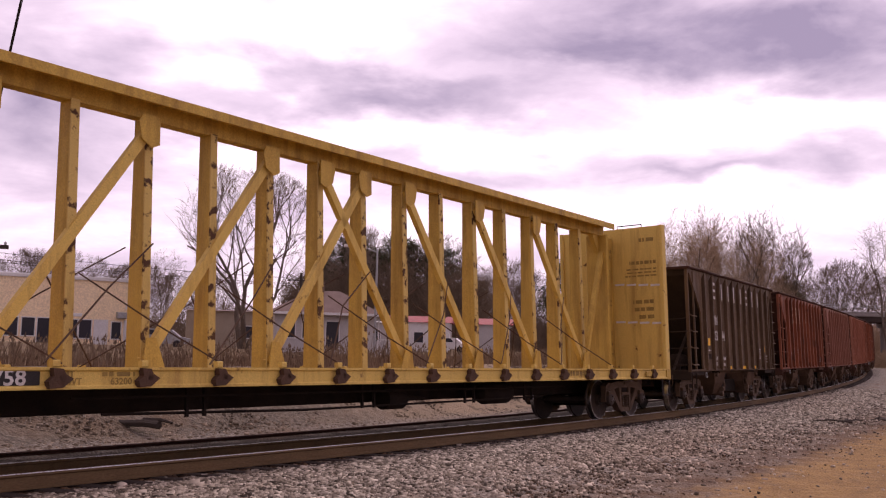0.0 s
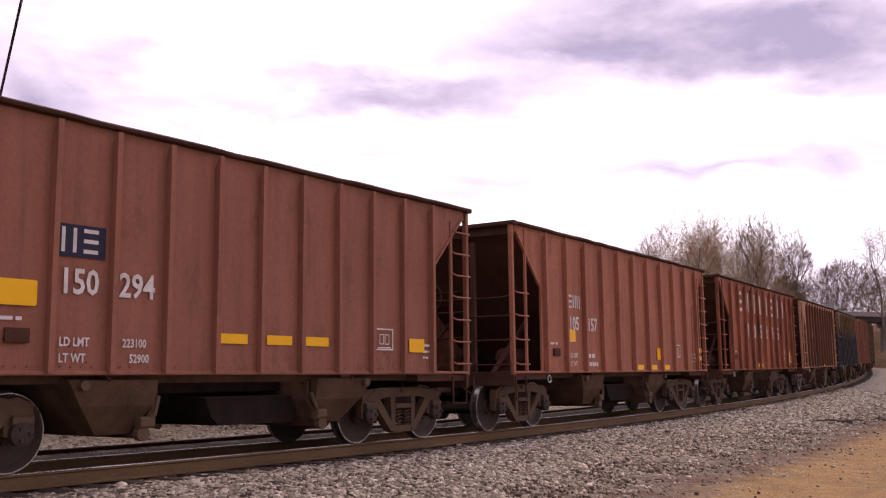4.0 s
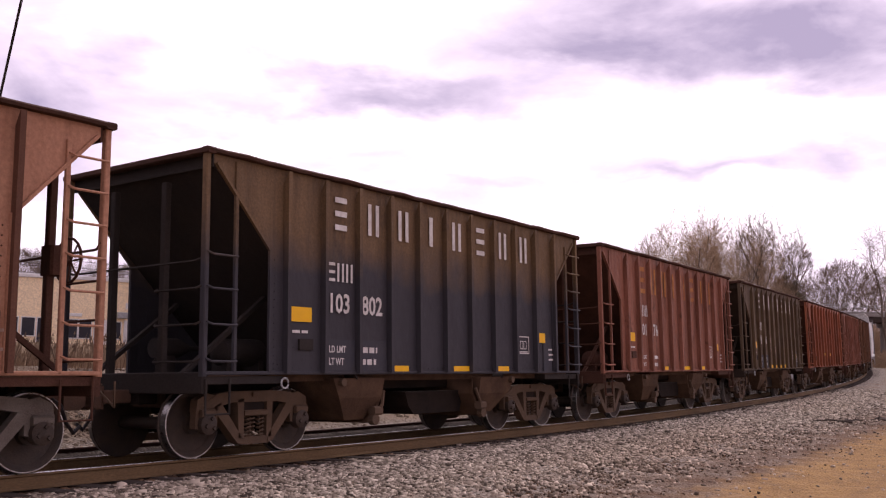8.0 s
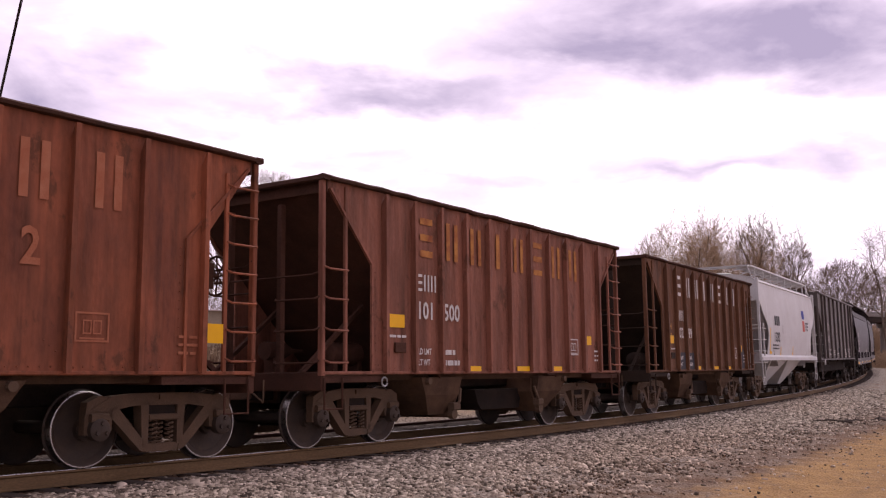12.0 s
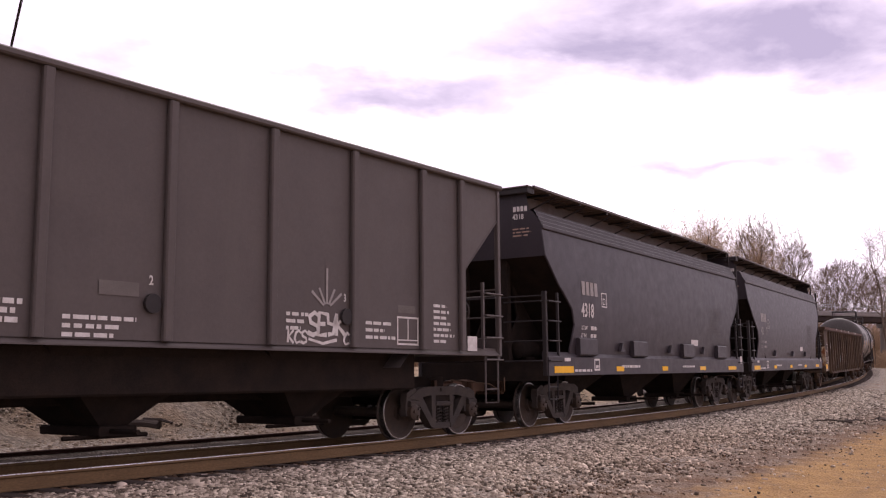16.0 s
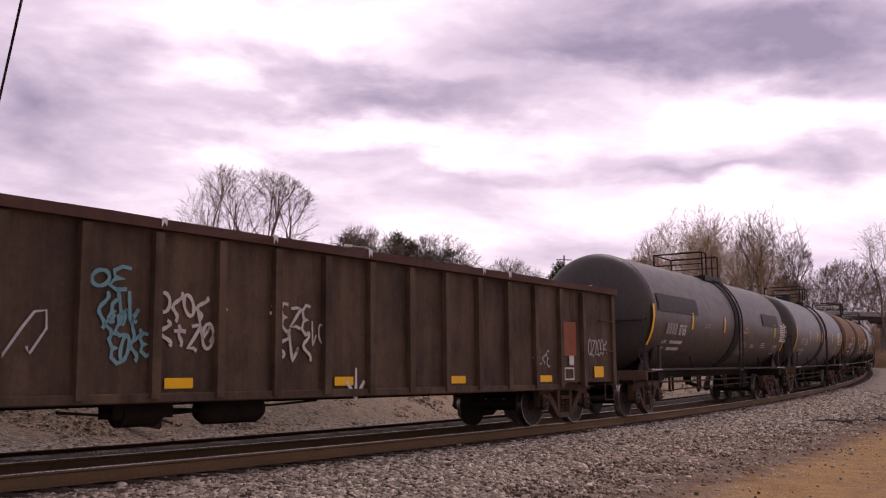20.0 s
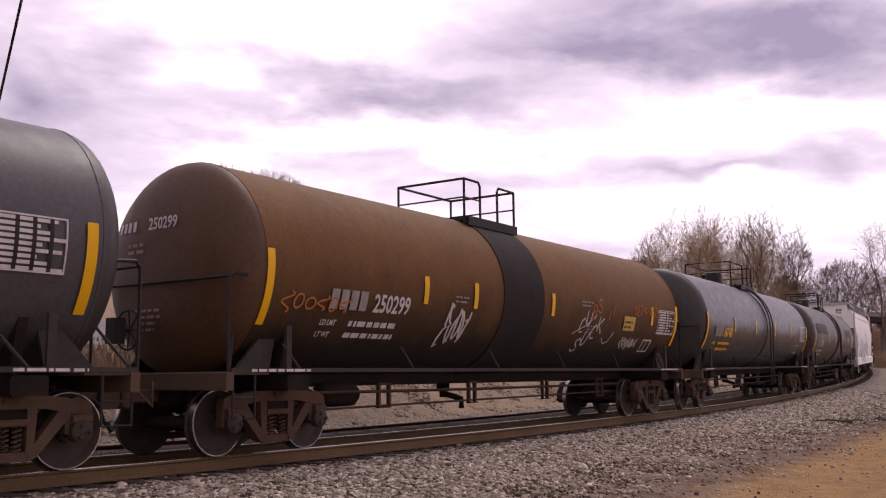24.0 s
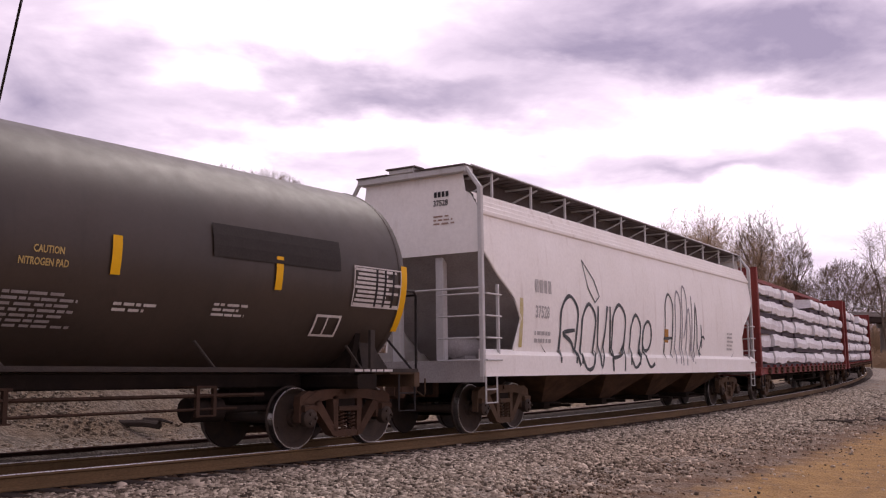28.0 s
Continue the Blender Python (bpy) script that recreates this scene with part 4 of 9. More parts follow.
        if corr and bays == 3:                   # shear webs between the slope and the end platform
            for wy in (-0.42, 0.42):
                part("end_web", Shape().plate([(e * (x0 - 2.7), 1.16), (e * (H - 0.42), 1.16), (e * (H - 0.5), 1.85), (e * (H - 0.85), 2.3), (e * (x0 - 0.62), 2.98)], wy - 0.02, wy + 0.02), slope_paint, root)
        x1 = e * (H - 0.55)
        a, b = sorted((e * H, x1))
        full = e > 0 and boards
        part("ladder_stile", Shape().box(x1 - 0.025, x1 + 0.025, -y - 0.03, -y + 0.02, sill[0] + 0.1, (rail - 0.5) if full and not round_side else 2.75), rail_paint, root)
        for z in [1.35, 1.75, 2.15, 2.55] + ([2.95, 3.35, 3.75, 4.1] if full and not round_side else []):
            part("rung", Shape().tube([(a, -y - 0.02, z), (a, -y - 0.08, z), (b, -y - 0.08, z), (b, -y - 0.02, z)], 0.017, 5), rail_paint, root, key=("crung", e, z, H))
        if full:
            part("end_ladder", Shape().tube([(H + 0.04, -y + 0.06, 1.1), (H + 0.04, -y + 0.06, rail - 0.42)], 0.04, 6).tube([(H + 0.04, -y + 0.55, 1.1), (H + 0.04, -y + 0.55, rail - 0.42)], 0.03, 6)
                 .tube([(H + 0.04, -y + 0.06, 1.6), (H + 0.04, -y + 0.55, 1.6)], 0.017, 5), rail_paint, root)
        for z in (1.35, 1.75, 2.15, 2.55):
            part("end_rung", Shape().tube([(e * (H + 0.03), -y + 0.05, z), (e * (H + 0.10), -y + 0.05, z), (e * (H + 0.10), -0.62, z), (e * (H + 0.03), -0.62, z)], 0.017, 5), rail_paint, root, key=("cerung", e, z, H))
        part("cross_rail", Shape().tube([(e * (H + 0.03), -y, 2.66), (e * (H + 0.05), y, 2.66)], 0.02, 5), rail_paint, root)
        if not boards:
            part("roof_platform", Shape().box(*sorted((e * (H - 1.35), e * (H - 0.45))), -0.95, -0.35, roof + 0.13, roof + 0.18, 0.01).box(*sorted((e * (H - 1.2), e * (H - 0.6))), -0.8, -0.5, roof + 0.05, roof + 0.13), M_TRUCK_RUST, root, "rusty hatch platform")
        else:
          if tall_end:
              part("crossover_platform", Shape().box(*sorted((e * (H - 0.20), e * (H + 0.10))), -1.24, 1.24, rail - 0.15, rail - 0.03, 0.01).box(*sorted((e * (H - 0.12), e * (H + 0.12))), -0.10, 0.46, rail - 0.03, rail + 0.06, 0.01), rail_paint, root)
              part("platform_grating", Shape().box(*sorted((e * (H - 0.24), e * (H + 0.13))), -1.26, -0.14, rail - 0.028, rail - 0.005).box(*sorted((e * (H - 0.24), e * (H + 0.13))), 0.50, 1.26, rail - 0.028, rail - 0.005)
                   .box(*sorted((e * (H - 0.18), e * (H + 0.15))), -0.16, 0.52, rail + 0.062, rail + 0.09), board_paint, root, "dark steel grating")
              for sd in (-1, 1) if bays == 4 else ():
                  part("corner_brace", Shape().tube([(e * (H + 0.02), sd * 1.22, rail - 0.06), (e * H, sd * (y - 0.01), rail - 0.47)], 0.045, 6), rail_paint, root)
          else:
            part("crossover_platform", Shape().box(*sorted((e * (H - 0.5), e * (H + 0.12))), -1.25, 1.25, rail - 0.04, rail)
             .tube([(e * (H + 0.1), -1.2, rail), (e * (H + 0.05), -1.35, rail - 0.45)], 0.02, 5), rail_paint, root)
        part("step", Shape().tube([(a + 0.04, -y - 0.02, sill[0]), (a + 0.04, -y - 0.02, 0.58), (b - 0.1, -y - 0.02, 0.58), (b - 0.1, -y - 0.02, sill[0])], 0.018, 5)
             .tube([(a + 0.04, -y - 0.02, 0.82), (b - 0.1, -y - 0.02, 0.82)], 0.015, 5), rail_paint, root, key=("cstep", e, H))
        coupler(root, e * (H + 0.13))
        truck(root, e * reach, base, truck_material or M_TRUCK)
    part("air_reservoir", Shape().turn([(-0.45, 0.0), (-0.43, 0.12), (-0.36, 0.2), (0.36, 0.2), (0.43, 0.12), (0.45, 0)], "x", (-H + 1.0, -0.5, 1.6), 16, False).box(-H + 0.8, -H + 1.2, -0.65, -0.35, 1.1, 1.45), slope_paint, root, smooth=40)
    brake_wheel(root, (H + 0.16, -0.45, 2.3), rail_paint)
    if corr and bays == 3:
        part("brake_valve", Shape().box(H - 0.85, H - 0.45, -0.95, -0.55, 1.2, 1.62, 0.04).turn([(-0.18, 0.0), (-0.16, 0.13), (0.16, 0.13), (0.18, 0.0)], "y", (H - 0.65, -1.0, 1.42), 12, False).tube([(H - 0.6, -0.8, 1.6), (H - 0.6, -0.75, 2.2), (H - 1.0, -0.6, 2.5)], 0.03, 5), slope_paint, root)
    if corr and bays == 3:                       # these bodies carry themselves: only stub sills
        for e in (-1, 1):
            part("stub_sill", Shape().box(*sorted((e * (reach - 1.4), e * H)), -0.22, 0.22, 0.72, 1.06, 0.02), M_UNDER, root)
    else:
        under_gear(root, H)
    if not boards:
        part("shear_plate", Shape().box(-reach + 0.9, reach - 0.9, -1.15, 1.15, 0.84, sill[0] + 0.02, 0.03), M_UNDER, root)
    span = 2 * (reach - 1.25)
    bw = 3.95 if corr and bays == 3 else span / bays
    span = bw * bays
    for i in range(bays):
        c = -span / 2 + bw * (i + 0.5)
        k = bw / 2 * (1.0 if boards else 0.84)
        slim = corr and bays == 3
        bay_y, gate_y, gate_x, bay_z = (0.95, 0.40, 0.28, sill[0] + 0.22) if slim else (y - 0.12, 0.62, 0.34, sill[0] + 0.1) if boards else (1.25, 0.55, 0.20, sill[0] + 0.02)
        kl, kr = (min(k, 0.9) if slim and i == 0 else k), (min(k, 0.9) if slim and i == bays - 1 else k)
        s = Shape().add([(c - kl, -bay_y, bay_z), (c + kr, -bay_y, bay_z), (c + kr, bay_y, bay_z), (c - kl, bay_y, bay_z),
                         (c - gate_x, -gate_y, 0.46), (c + gate_x, -gate_y, 0.46), (c + gate_x, gate_y, 0.46), (c - gate_x, gate_y, 0.46)],
                        [(0, 1, 5, 4), (1, 2, 6, 5), (2, 3, 7, 6), (3, 0, 4, 7)])
        bay = part("hopper_bay", s, under_paint, root)
        part("outlet_gate", Shape().box(c - gate_x - 0.08, c + gate_x + 0.08, -gate_y - 0.1, gate_y + 0.1, 0.34, 0.46, 0.02).tube([(c - 0.1, -0.45, 0.4), (c - 0.1, -1.2, 0.4)], 0.035, 6).tube([(c - 0.62, -0.4, 0.325), (c + 0.62, -0.4, 0.325)], 0.03, 5),
             M_UNDER, root)
    if end_marks:
        xe = -prof[0][0] - 0.012
        nx, nz, ns = end_at
        part("number", flat_marks(words(nx, nz, end_marks, ns, 0.85), lambda a, b: (xe, -a, b)), end_ink or M_WHITE, root, "painted car number")
        part("owner_mark", flat_marks(mark_shapes(nx + 0.02, nz + 1.05 * ns, 4, 0.42 * ns, 0.68 * ns, 0.14 * ns, 0.11 * ns), lambda a, b: (xe, -a, b)), end_ink or M_WHITE, root, "blocked owner mark")
        part("small_print", flat_marks(small_print(rng, nx, nz - 0.22, 0.5, 3, 0.03, 0.07), lambda a, b: (xe, -a, b)), M_FADED, root)
    for q in yellow:
        reflector(root, q[0], q[1], q[2], q[3], -y - 0.056 if q[1] < sill[1] - 0.1 else -yb(q[1]) - 0.012)
    marks(root, lambda x, z: (x, -yb(z) - 0.008, z), lambda x, z: (x, -y - 0.055, z), rng)
    return root, reach


# ---------------------------------------------------------------- tank car
def tank_car(label, paint, H, R, reach, seed, marks, centre=2.63, band=None, band_at=0.55, band_half=0.42, stripes=(), platform=(-1.6, 1.35), dome=True, end_paint=None, base=1.74, truck_material=None, head=0.50,
             ladder=0.9, dome_x=None, head_number=None, climb=True):
    rng = random.Random(seed)
    root = thing("tank_car", label, "tank car", "train")
    band = band or paint
    T = H - 0.04                                # half length of the shell over its heads
    c = (0, 0, centre)
    st = T - head
    prof = [(-st + 2 * st * i / 10, R) for i in range(11)]
    part("tank_shell", Shape().turn(prof, "x", c, 56, False), paint, root, smooth=40)
    for e in (-1, 1):
        hp = [(e * (st + head * math.sin(a)), R * math.cos(a) ** 0.62 if math.cos(a) > 1e-6 else 0.0) for a in [i * math.pi / 2 / 12 for i in range(12)]] + [(e * T, 0.0)]
        part("tank_head", Shape().turn(hp, "x", c, 56, False), end_paint or paint, root, smooth=60)
    part("jacket_band", Shape().turn([(band_at - band_half, R), (band_at - band_half, R + 0.02), (band_at + band_half, R + 0.02), (band_at + band_half, R)], "x", c, 56, False), band, root, smooth=40)
    for x in (-st + 0.02, st - 0.02):
        part("weld_seam", Shape().turn([(x - 0.025, R), (x - 0.02, R + 0.008), (x + 0.02, R + 0.008), (x + 0.025, R)], "x", c, 48, False), paint, root, smooth=40)
    zt = centre + R
    # side sills, heads of the underframe
    for sd in (-1, 1):
        part("side_rail", Shape().box(-H, H, *sorted((sd * 1.42, sd * 1.50)), 1.13, 1.19), M_TRUCK_DARK, root)
        for i in range(6):
            x = -st + 0.8 + (2 * st - 1.6) * i / 5
            if abs(x - ladder) > 0.5:
                part("rail_strut", Shape().tube([(x, sd * 1.46, 1.16), (x - 0.35, sd * (R - 0.12), 1.52)], 0.022, 5), M_TRUCK_DARK, root)
    for e in (-1, 1):
        part("bolster", Shape().box(e * reach - 0.22, e * reach + 0.22, -1.48, 1.48, 0.88, 1.10, 0.03), M_UNDER, root)
        part("saddle", Shape().cross([(-1.15, 1.08), (-1.32, 1.9), (-1.18, 1.75), (-0.8, 1.3), (-0.4, centre - R + 0.02), (0.4, centre - R + 0.02), (0.8, 1.3), (1.18, 1.75), (1.32, 1.9), (1.15, 1.08)], e * reach - 0.06, e * reach + 0.06), M_UNDER, root)
        part("draft_sill", Shape().box(*sorted((e * (reach - 1.2), e * H)), -0.28, 0.28, 0.70, 1.08, 0.02), M_UNDER, root)
        part("end_sill", Shape().box(e * H - 0.10, e * H + 0.03, -1.50, 1.50, 0.90, 1.14, 0.015).box(*sorted((e * (H - 0.7), e * H)), -1.48, 1.48, 1.10, 1.15), M_TRUCK, root)
        for sd in (-1, 1):
            part("head_brace", Shape().plate([(e * (H - 1.0), 1.15), (e * (H - 0.35), 1.15), (e * (H - 0.95), 1.75), (e * (H - 1.15), 1.8)], *sorted((sd * 1.12, sd * 1.18))), M_TRUCK_DARK, root)
        hr = Shape()
        for sd in (-1, 1):
            hr.tube([(e * (H - 0.75), sd * 1.40, 2.42), (e * (H - 0.05), sd * 1.44, 2.46), (e * (H + 0.02), sd * 1.44, 2.38), (e * (H + 0.02), sd * 1.44, 1.12)], 0.024, 6)
        hr.tube([(e * (H + 0.0), -1.44, 2.40), (e * (H + 0.0), 1.44, 2.40)], 0.02, 6)
        part("end_handrail", hr, M_IRON, root, smooth=60)
        part("handrail_brace", Shape().tube([(e * (H - 0.02), -1.42, 1.14), (e * (H - 0.5), -1.0, 1.9), (e * (H - 0.62), -0.9, 2.15)], 0.02, 5), M_IRON, root)
        x0 = e * (H - 0.05)
        x1 = e * (H - 0.45)
        part("step", Shape().tube([(x0, -1.46, 1.12), (x0, -1.46, 0.52), (x1, -1.46, 0.52), (x1, -1.46, 1.12)], 0.018, 5).tube([(x0, -1.46, 0.80), (x1, -1.46, 0.80)], 0.015, 5), M_IRON, root)
        part("safety_post", Shape().box(*sorted((e * (H - 1.15), e * (H - 1.05))), -1.47, -1.42, 1.18, 1.78), M_TRUCK_DARK, root)
        coupler(root, e * (H + 0.12))
        truck(root, e * reach, base, truck_material or M_TRUCK_RUST)
    brake_wheel(root, (-H - 0.10, 0.5, 1.75), M_IRON)
    # dome, walkway and rails on top
    p0, p1 = platform
    if dome:
        part("manway_dome", Shape().turn([(-0.08, 0.34), (0.30, 0.34), (0.38, 0.30), (0.42, 0.18), (0.43, 0.0)], "z", (dome_x if dome_x is not None else p0 + 1.25, 0, zt), 24, False), M_IRON, root, smooth=40)
        part("valve", Shape().turn([(-0.05, 0.07), (0.16, 0.07), (0.18, 0.11), (0.22, 0.11), (0.26, 0.03), (0.26, 0)], "z", (p0 - 0.55, 0, zt), 12, False), M_IRON, root, smooth=40)
    w0, ga, gb = max(p0, p1 - 1.9), max(p0 + 0.4, p1 - 1.35), p1 - 0.68
    part("walkway", Shape().box(w0, p1, -0.85, 0.85, zt - 0.12, zt - 0.06).box(w0, p1, -0.88, -0.82, zt - 0.22, zt - 0.04).box(w0, p1, 0.82, 0.88, zt - 0.22, zt - 0.04), M_IRON, root)
    rl, h = Shape(), zt + 0.70
    rl.tube([(ga, -0.8, zt - 0.15), (ga, -0.8, h - 0.08), (ga - 0.06, -0.8, h), (p0, -0.8, h), (p0, 0.8, h), (p1, 0.8, h), (p1, -0.8, h), (gb + 0.06, -0.8, h), (gb, -0.8, h - 0.08), (gb, -0.8, zt - 0.15)], 0.026, 6)
    for x, yy in ((p0, -0.8), (p0, 0.8), (p1, -0.8), (p1, 0.8)):
        rl.tube([(x, yy, zt - 0.2), (x, yy, h)], 0.026, 6)
    rl.tube([(ga, -0.8, zt + 0.33), (p0, -0.8, zt + 0.33), (p0, 0.8, zt + 0.33)], 0.018, 5).tube([(p1, 0.8, zt + 0.33), (p1, -0.8, zt + 0.33)], 0.018, 5)
    part("safety_railing", rl, M_IRON, root, smooth=60)
    # ladder that follows the shell
    for sd in (-1,) if climb else ():
        for dx in (-0.2, 0.2):
            pts = [(ladder + dx, sd * (R + 0.10) * math.cos(a), centre + (R + 0.10) * math.sin(a)) for a in [1.30 - i * 1.30 / 10 for i in range(11)]] + [(ladder + dx, sd * (R + 0.06), 1.2), (ladder + dx, sd * (R + 0.0), 0.55)]
            part("ladder_stile", Shape().tube(pts, 0.028, 5), M_IRON, root)
        for i in range(11):
            a = 1.2 - i * 0.21
            p = (sd * (R + 0.10) * math.cos(a), centre + (R + 0.10) * math.sin(a)) if a > 0 else (sd * (R + 0.06), centre - 0.34 * (i - 5.5))
            if p[1] > 0.5:
                part("rung", Shape().tube([(ladder - 0.2, p[0], p[1]), (ladder + 0.2, p[0], p[1])], 0.016, 5), M_IRON, root)
    # piping below the tank
    part("outlet_valve", Shape().turn([(-0.42, 0.07), (-0.3, 0.07), (-0.27, 0.13), (-0.12, 0.13), (0.1, 0.2)], "z", (band_at - 0.6, 0, centre - R), 14).tube([(band_at - 0.6, 0, 0.72), (band_at - 0.4, -0.3, 0.6), (band_at - 0.4, -0.3, 0.42)], 0.06, 8), M_UNDER, root)
    part("center_sill", Shape().box(-reach + 0.4, reach - 0.4, -0.42, 0.42, 0.91, centre - R + 0.06, 0.02), M_UNDER, root)
    part("brake_pipe", Shape().tube([(-reach + 1.2, -0.80, 0.82), (-1.0, -0.80, 0.80), (reach - 1.5, -0.80, 0.82)], 0.028, 5), M_PIPE, root)
    part("brake_rod", Shape().tube([(-reach + 1.2, -0.80, 0.56), (-reach + 3.4, -0.80, 0.58), (0.8, -0.80, 0.61), (reach - 2.0, -0.80, 0.64)], 0.020, 5), M_PIPE, root)
    for x in (-reach + 2.7, -0.15 * reach - 0.4, 0.22 * reach, reach - 2.7):
        for dx, low in ((0.0, 0.55), (0.24 + rng.uniform(-0.03, 0.05), 0.57)):
            part("pipe_hanger", Shape().box(x + dx - 0.028, x + dx + 0.028, -0.83, -0.77, low - 0.02, 0.94), M_PIPE, root)
        part("hanger_strap", Shape().box(x - 0.03, x + 0.3, -0.84, -0.76, 0.535, 0.555).box(x - 0.03, x + 0.3, -0.84, -0.40, 0.92, 0.95), M_PIPE, root)
    part("brake_cylinder", Shape().turn([(-0.35, 0.0), (-0.35, 0.17), (0.22, 0.17), (0.30, 0.06), (1.2, 0.045), (1.2, 0.0)], "x", (reach - 2.4, -0.62, 0.62), 14, False), M_UNDER, root, smooth=40)
    part("air_reservoir", Shape().turn([(-0.5, 0.0), (-0.45, 0.14), (-0.35, 0.2), (0.35, 0.2), (0.45, 0.14), (0.5, 0)], "x", (-reach + 1.9, -0.55, 0.78), 16, False), M_UNDER, root, smooth=40)

    def wrap(x, z):
        """Marks follow the round of the shell: z is the height at which they show at mid side."""
        a = (z - centre) / R
        return (x, -(R + 0.024) * math.cos(a), centre + (R + 0.024) * math.sin(a))
    def on_head(x, z):
        """The near end of the tank: marks follow its dish."""
        r = min(0.999, math.hypot(x, z - centre) / R)
        return (-(st + head * math.sqrt(max(0.0, 1 - (r ** (1 / 0.62)) ** 2))) - 0.012, -x, z)
    if head_number:
        part("number", flat_marks(words(-0.30, 3.18, head_number, 0.24, 0.85), on_head), M_WHITE, root, "painted car number")
        part("owner_mark", flat_marks(mark_shapes(-1.06, 3.18, 4, 0.08, 0.15, 0.05, 0.028), on_head), M_WHITE, root, "blocked owner mark")
        part("small_print", flat_marks(small_print(rng, -0.75, 2.95, 0.55, 2, 0.05, 0.10) + small_print(rng, -0.55, 2.0, 0.6, 4, 0.04, 0.09), on_head), M_FADED, root)
    for e in (-1, 1):
        part("small_print", flat_marks(small_print(rng, e * (H - 0.95) - 0.6, 1.14, 1.2, 1, 0.035), side_wall(-1.504)), M_WHITE, root)
    for x, z0, z1, w in stripes:
        part("reflector", flat_marks([bar(x, z0, w, z1 - z0)], wrap), M_YELLOW, root, "yellow reflective stripe")
    marks(root, wrap, rng)
    return root, reach


# ---------------------------------------------------------------- gondola
def gondola_car(label, paint, seed):
    rng = random.Random(seed)
    root = thing("gondola_car", label, "freight car", "train")
    W0 = M_WHITE
    H, y, z0, z1, reach = 9.86, 1.50, 0.78, 2.93, 8.28
    ribs = [-8.00 + 1.02 * i for i in range(17)]
    for sd in (-1, 1):
        xs = [-H] + ribs + [H]
        for a, b in zip(xs[:-1], xs[1:]):
            bel, m = rng.uniform(-0.02, 0.02), (a + b) / 2
            zl = lambda q: z0 + (0.0 if abs(q) < 7.0 else 0.12 * min(1.0, (abs(q) - 7.0) / 0.6))
            front = [(a, y, zl(a)), (m, y + bel, zl(m)), (b, y, zl(b)), (b, y, z1), (m, y + bel, z1), (a, y, z1)]
            part("side_sheet", Shape().add([(q, sd * v, w) for q, v, w in front] + [(q, sd * (v - 0.025), w) for q, v, w in front],
                                           [(0, 1, 4, 5), (1, 2, 3, 4), (6, 11, 10, 7), (7, 10, 9, 8)] + [(k, (k + 1) % 6, 6 + (k + 1) % 6, 6 + k) for k in range(6)]), paint, root)
        for x in ribs:
            part("rib", lambda: Shape().cross([(-0.05, z0 + 0.02), (0.05, z0 + 0.02), (0.05, z1 - 0.1), (-0.03, z1 - 0.1), (-0.05, z1 - 0.3)] if sd > 0 else
                                              [(-0.05, z0 + 0.02), (0.05, z0 + 0.02), (0.05, z1 - 0.3), (0.03, z1 - 0.1), (-0.05, z1 - 0.1)][::-1], -0.065, 0.065),
                 paint, root, at=(x, sd * (y + 0.05), 0), key=("grib", sd))
        tc = Shape()
        bent = []
        for i in range(23):
            a, k, j = -H + 2 * H * i / 22, rng.uniform(-0.02, 0.02), rng.uniform(-0.012, 0.012)
            bent += [(a, sd * (y - 0.06), z1 - 0.06), (a, sd * (y + 0.11), z1 - 0.06), (a, sd * (y + 0.11 + k), z1 + 0.07 + j), (a, sd * (y - 0.06), z1 + 0.07 + j)]
        tc.add(bent, [(4 * i + q, 4 * i + (q + 1) % 4, 4 * i + 4 + (q + 1) % 4, 4 * i + 4 + q) for i in range(22) for q in range(4)] + [(0, 3, 2, 1), (88, 89, 90, 91)])
        part("top_chord", tc, surface("rusty_chord", (0.105, 0.050, 0.038), (0.06, 0.036, 0.028), 3, 0.6, 0.8), root)
        part("side_sill", Shape().box(-7.4, 7.4, *sorted((sd * (y - 0.1), sd * (y + 0.06))), z0 - 0.03, z0 + 0.09, 0.015), paint, root)
    for e in (-1, 1):
        o = [(e * H, z0 + 0.25)]
        for k in range(5):
            zz = 1.15 + k * 0.34
            o += [(e * H, zz), (e * (H + 0.10), zz + 0.06), (e * (H + 0.10), zz + 0.16), (e * H, zz + 0.22)]
        o += [(e * H, z1), (e * (H - 0.04), z1), (e * (H - 0.04), z0 + 0.25)]
        part("end_sheet", Shape().plate(o, -y + 0.02, y - 0.02), paint, root)
        part("end_chord", Shape().box(e * H - 0.06, e * H + 0.12, -y - 0.1, y + 0.1, z1 - 0.08, z1 + 0.08, 0.015), paint, root)
        part("end_sill", Shape().box(*sorted((e * (H - 0.1), e * (H + 0.14))), -y, y, 0.82, 1.12, 0.02), paint, root)
        for sd in (-1, 1):
            part("corner_post", Shape().box(*sorted((e * (H - 0.10), e * (H + 0.06))), *sorted((sd * (y - 0.05), sd * (y + 0.06))), 0.85, z1, 0.015), paint, root)
        for z in (1.58, 2.25):
            part("rung", Shape().tube([(e * (H - 0.75), -y - 0.02, z), (e * (H - 0.75), -y - 0.08, z), (e * (H - 0.15), -y - 0.08, z), (e * (H - 0.15), -y - 0.02, z)], 0.016, 5), paint, root)
            part("end_rung", Shape().tube([(e * (H + 0.12), -y + 0.1, z), (e * (H + 0.2), -y + 0.1, z), (e * (H + 0.2), -y + 0.6, z), (e * (H + 0.12), -y + 0.6, z)], 0.016, 5), paint, root)
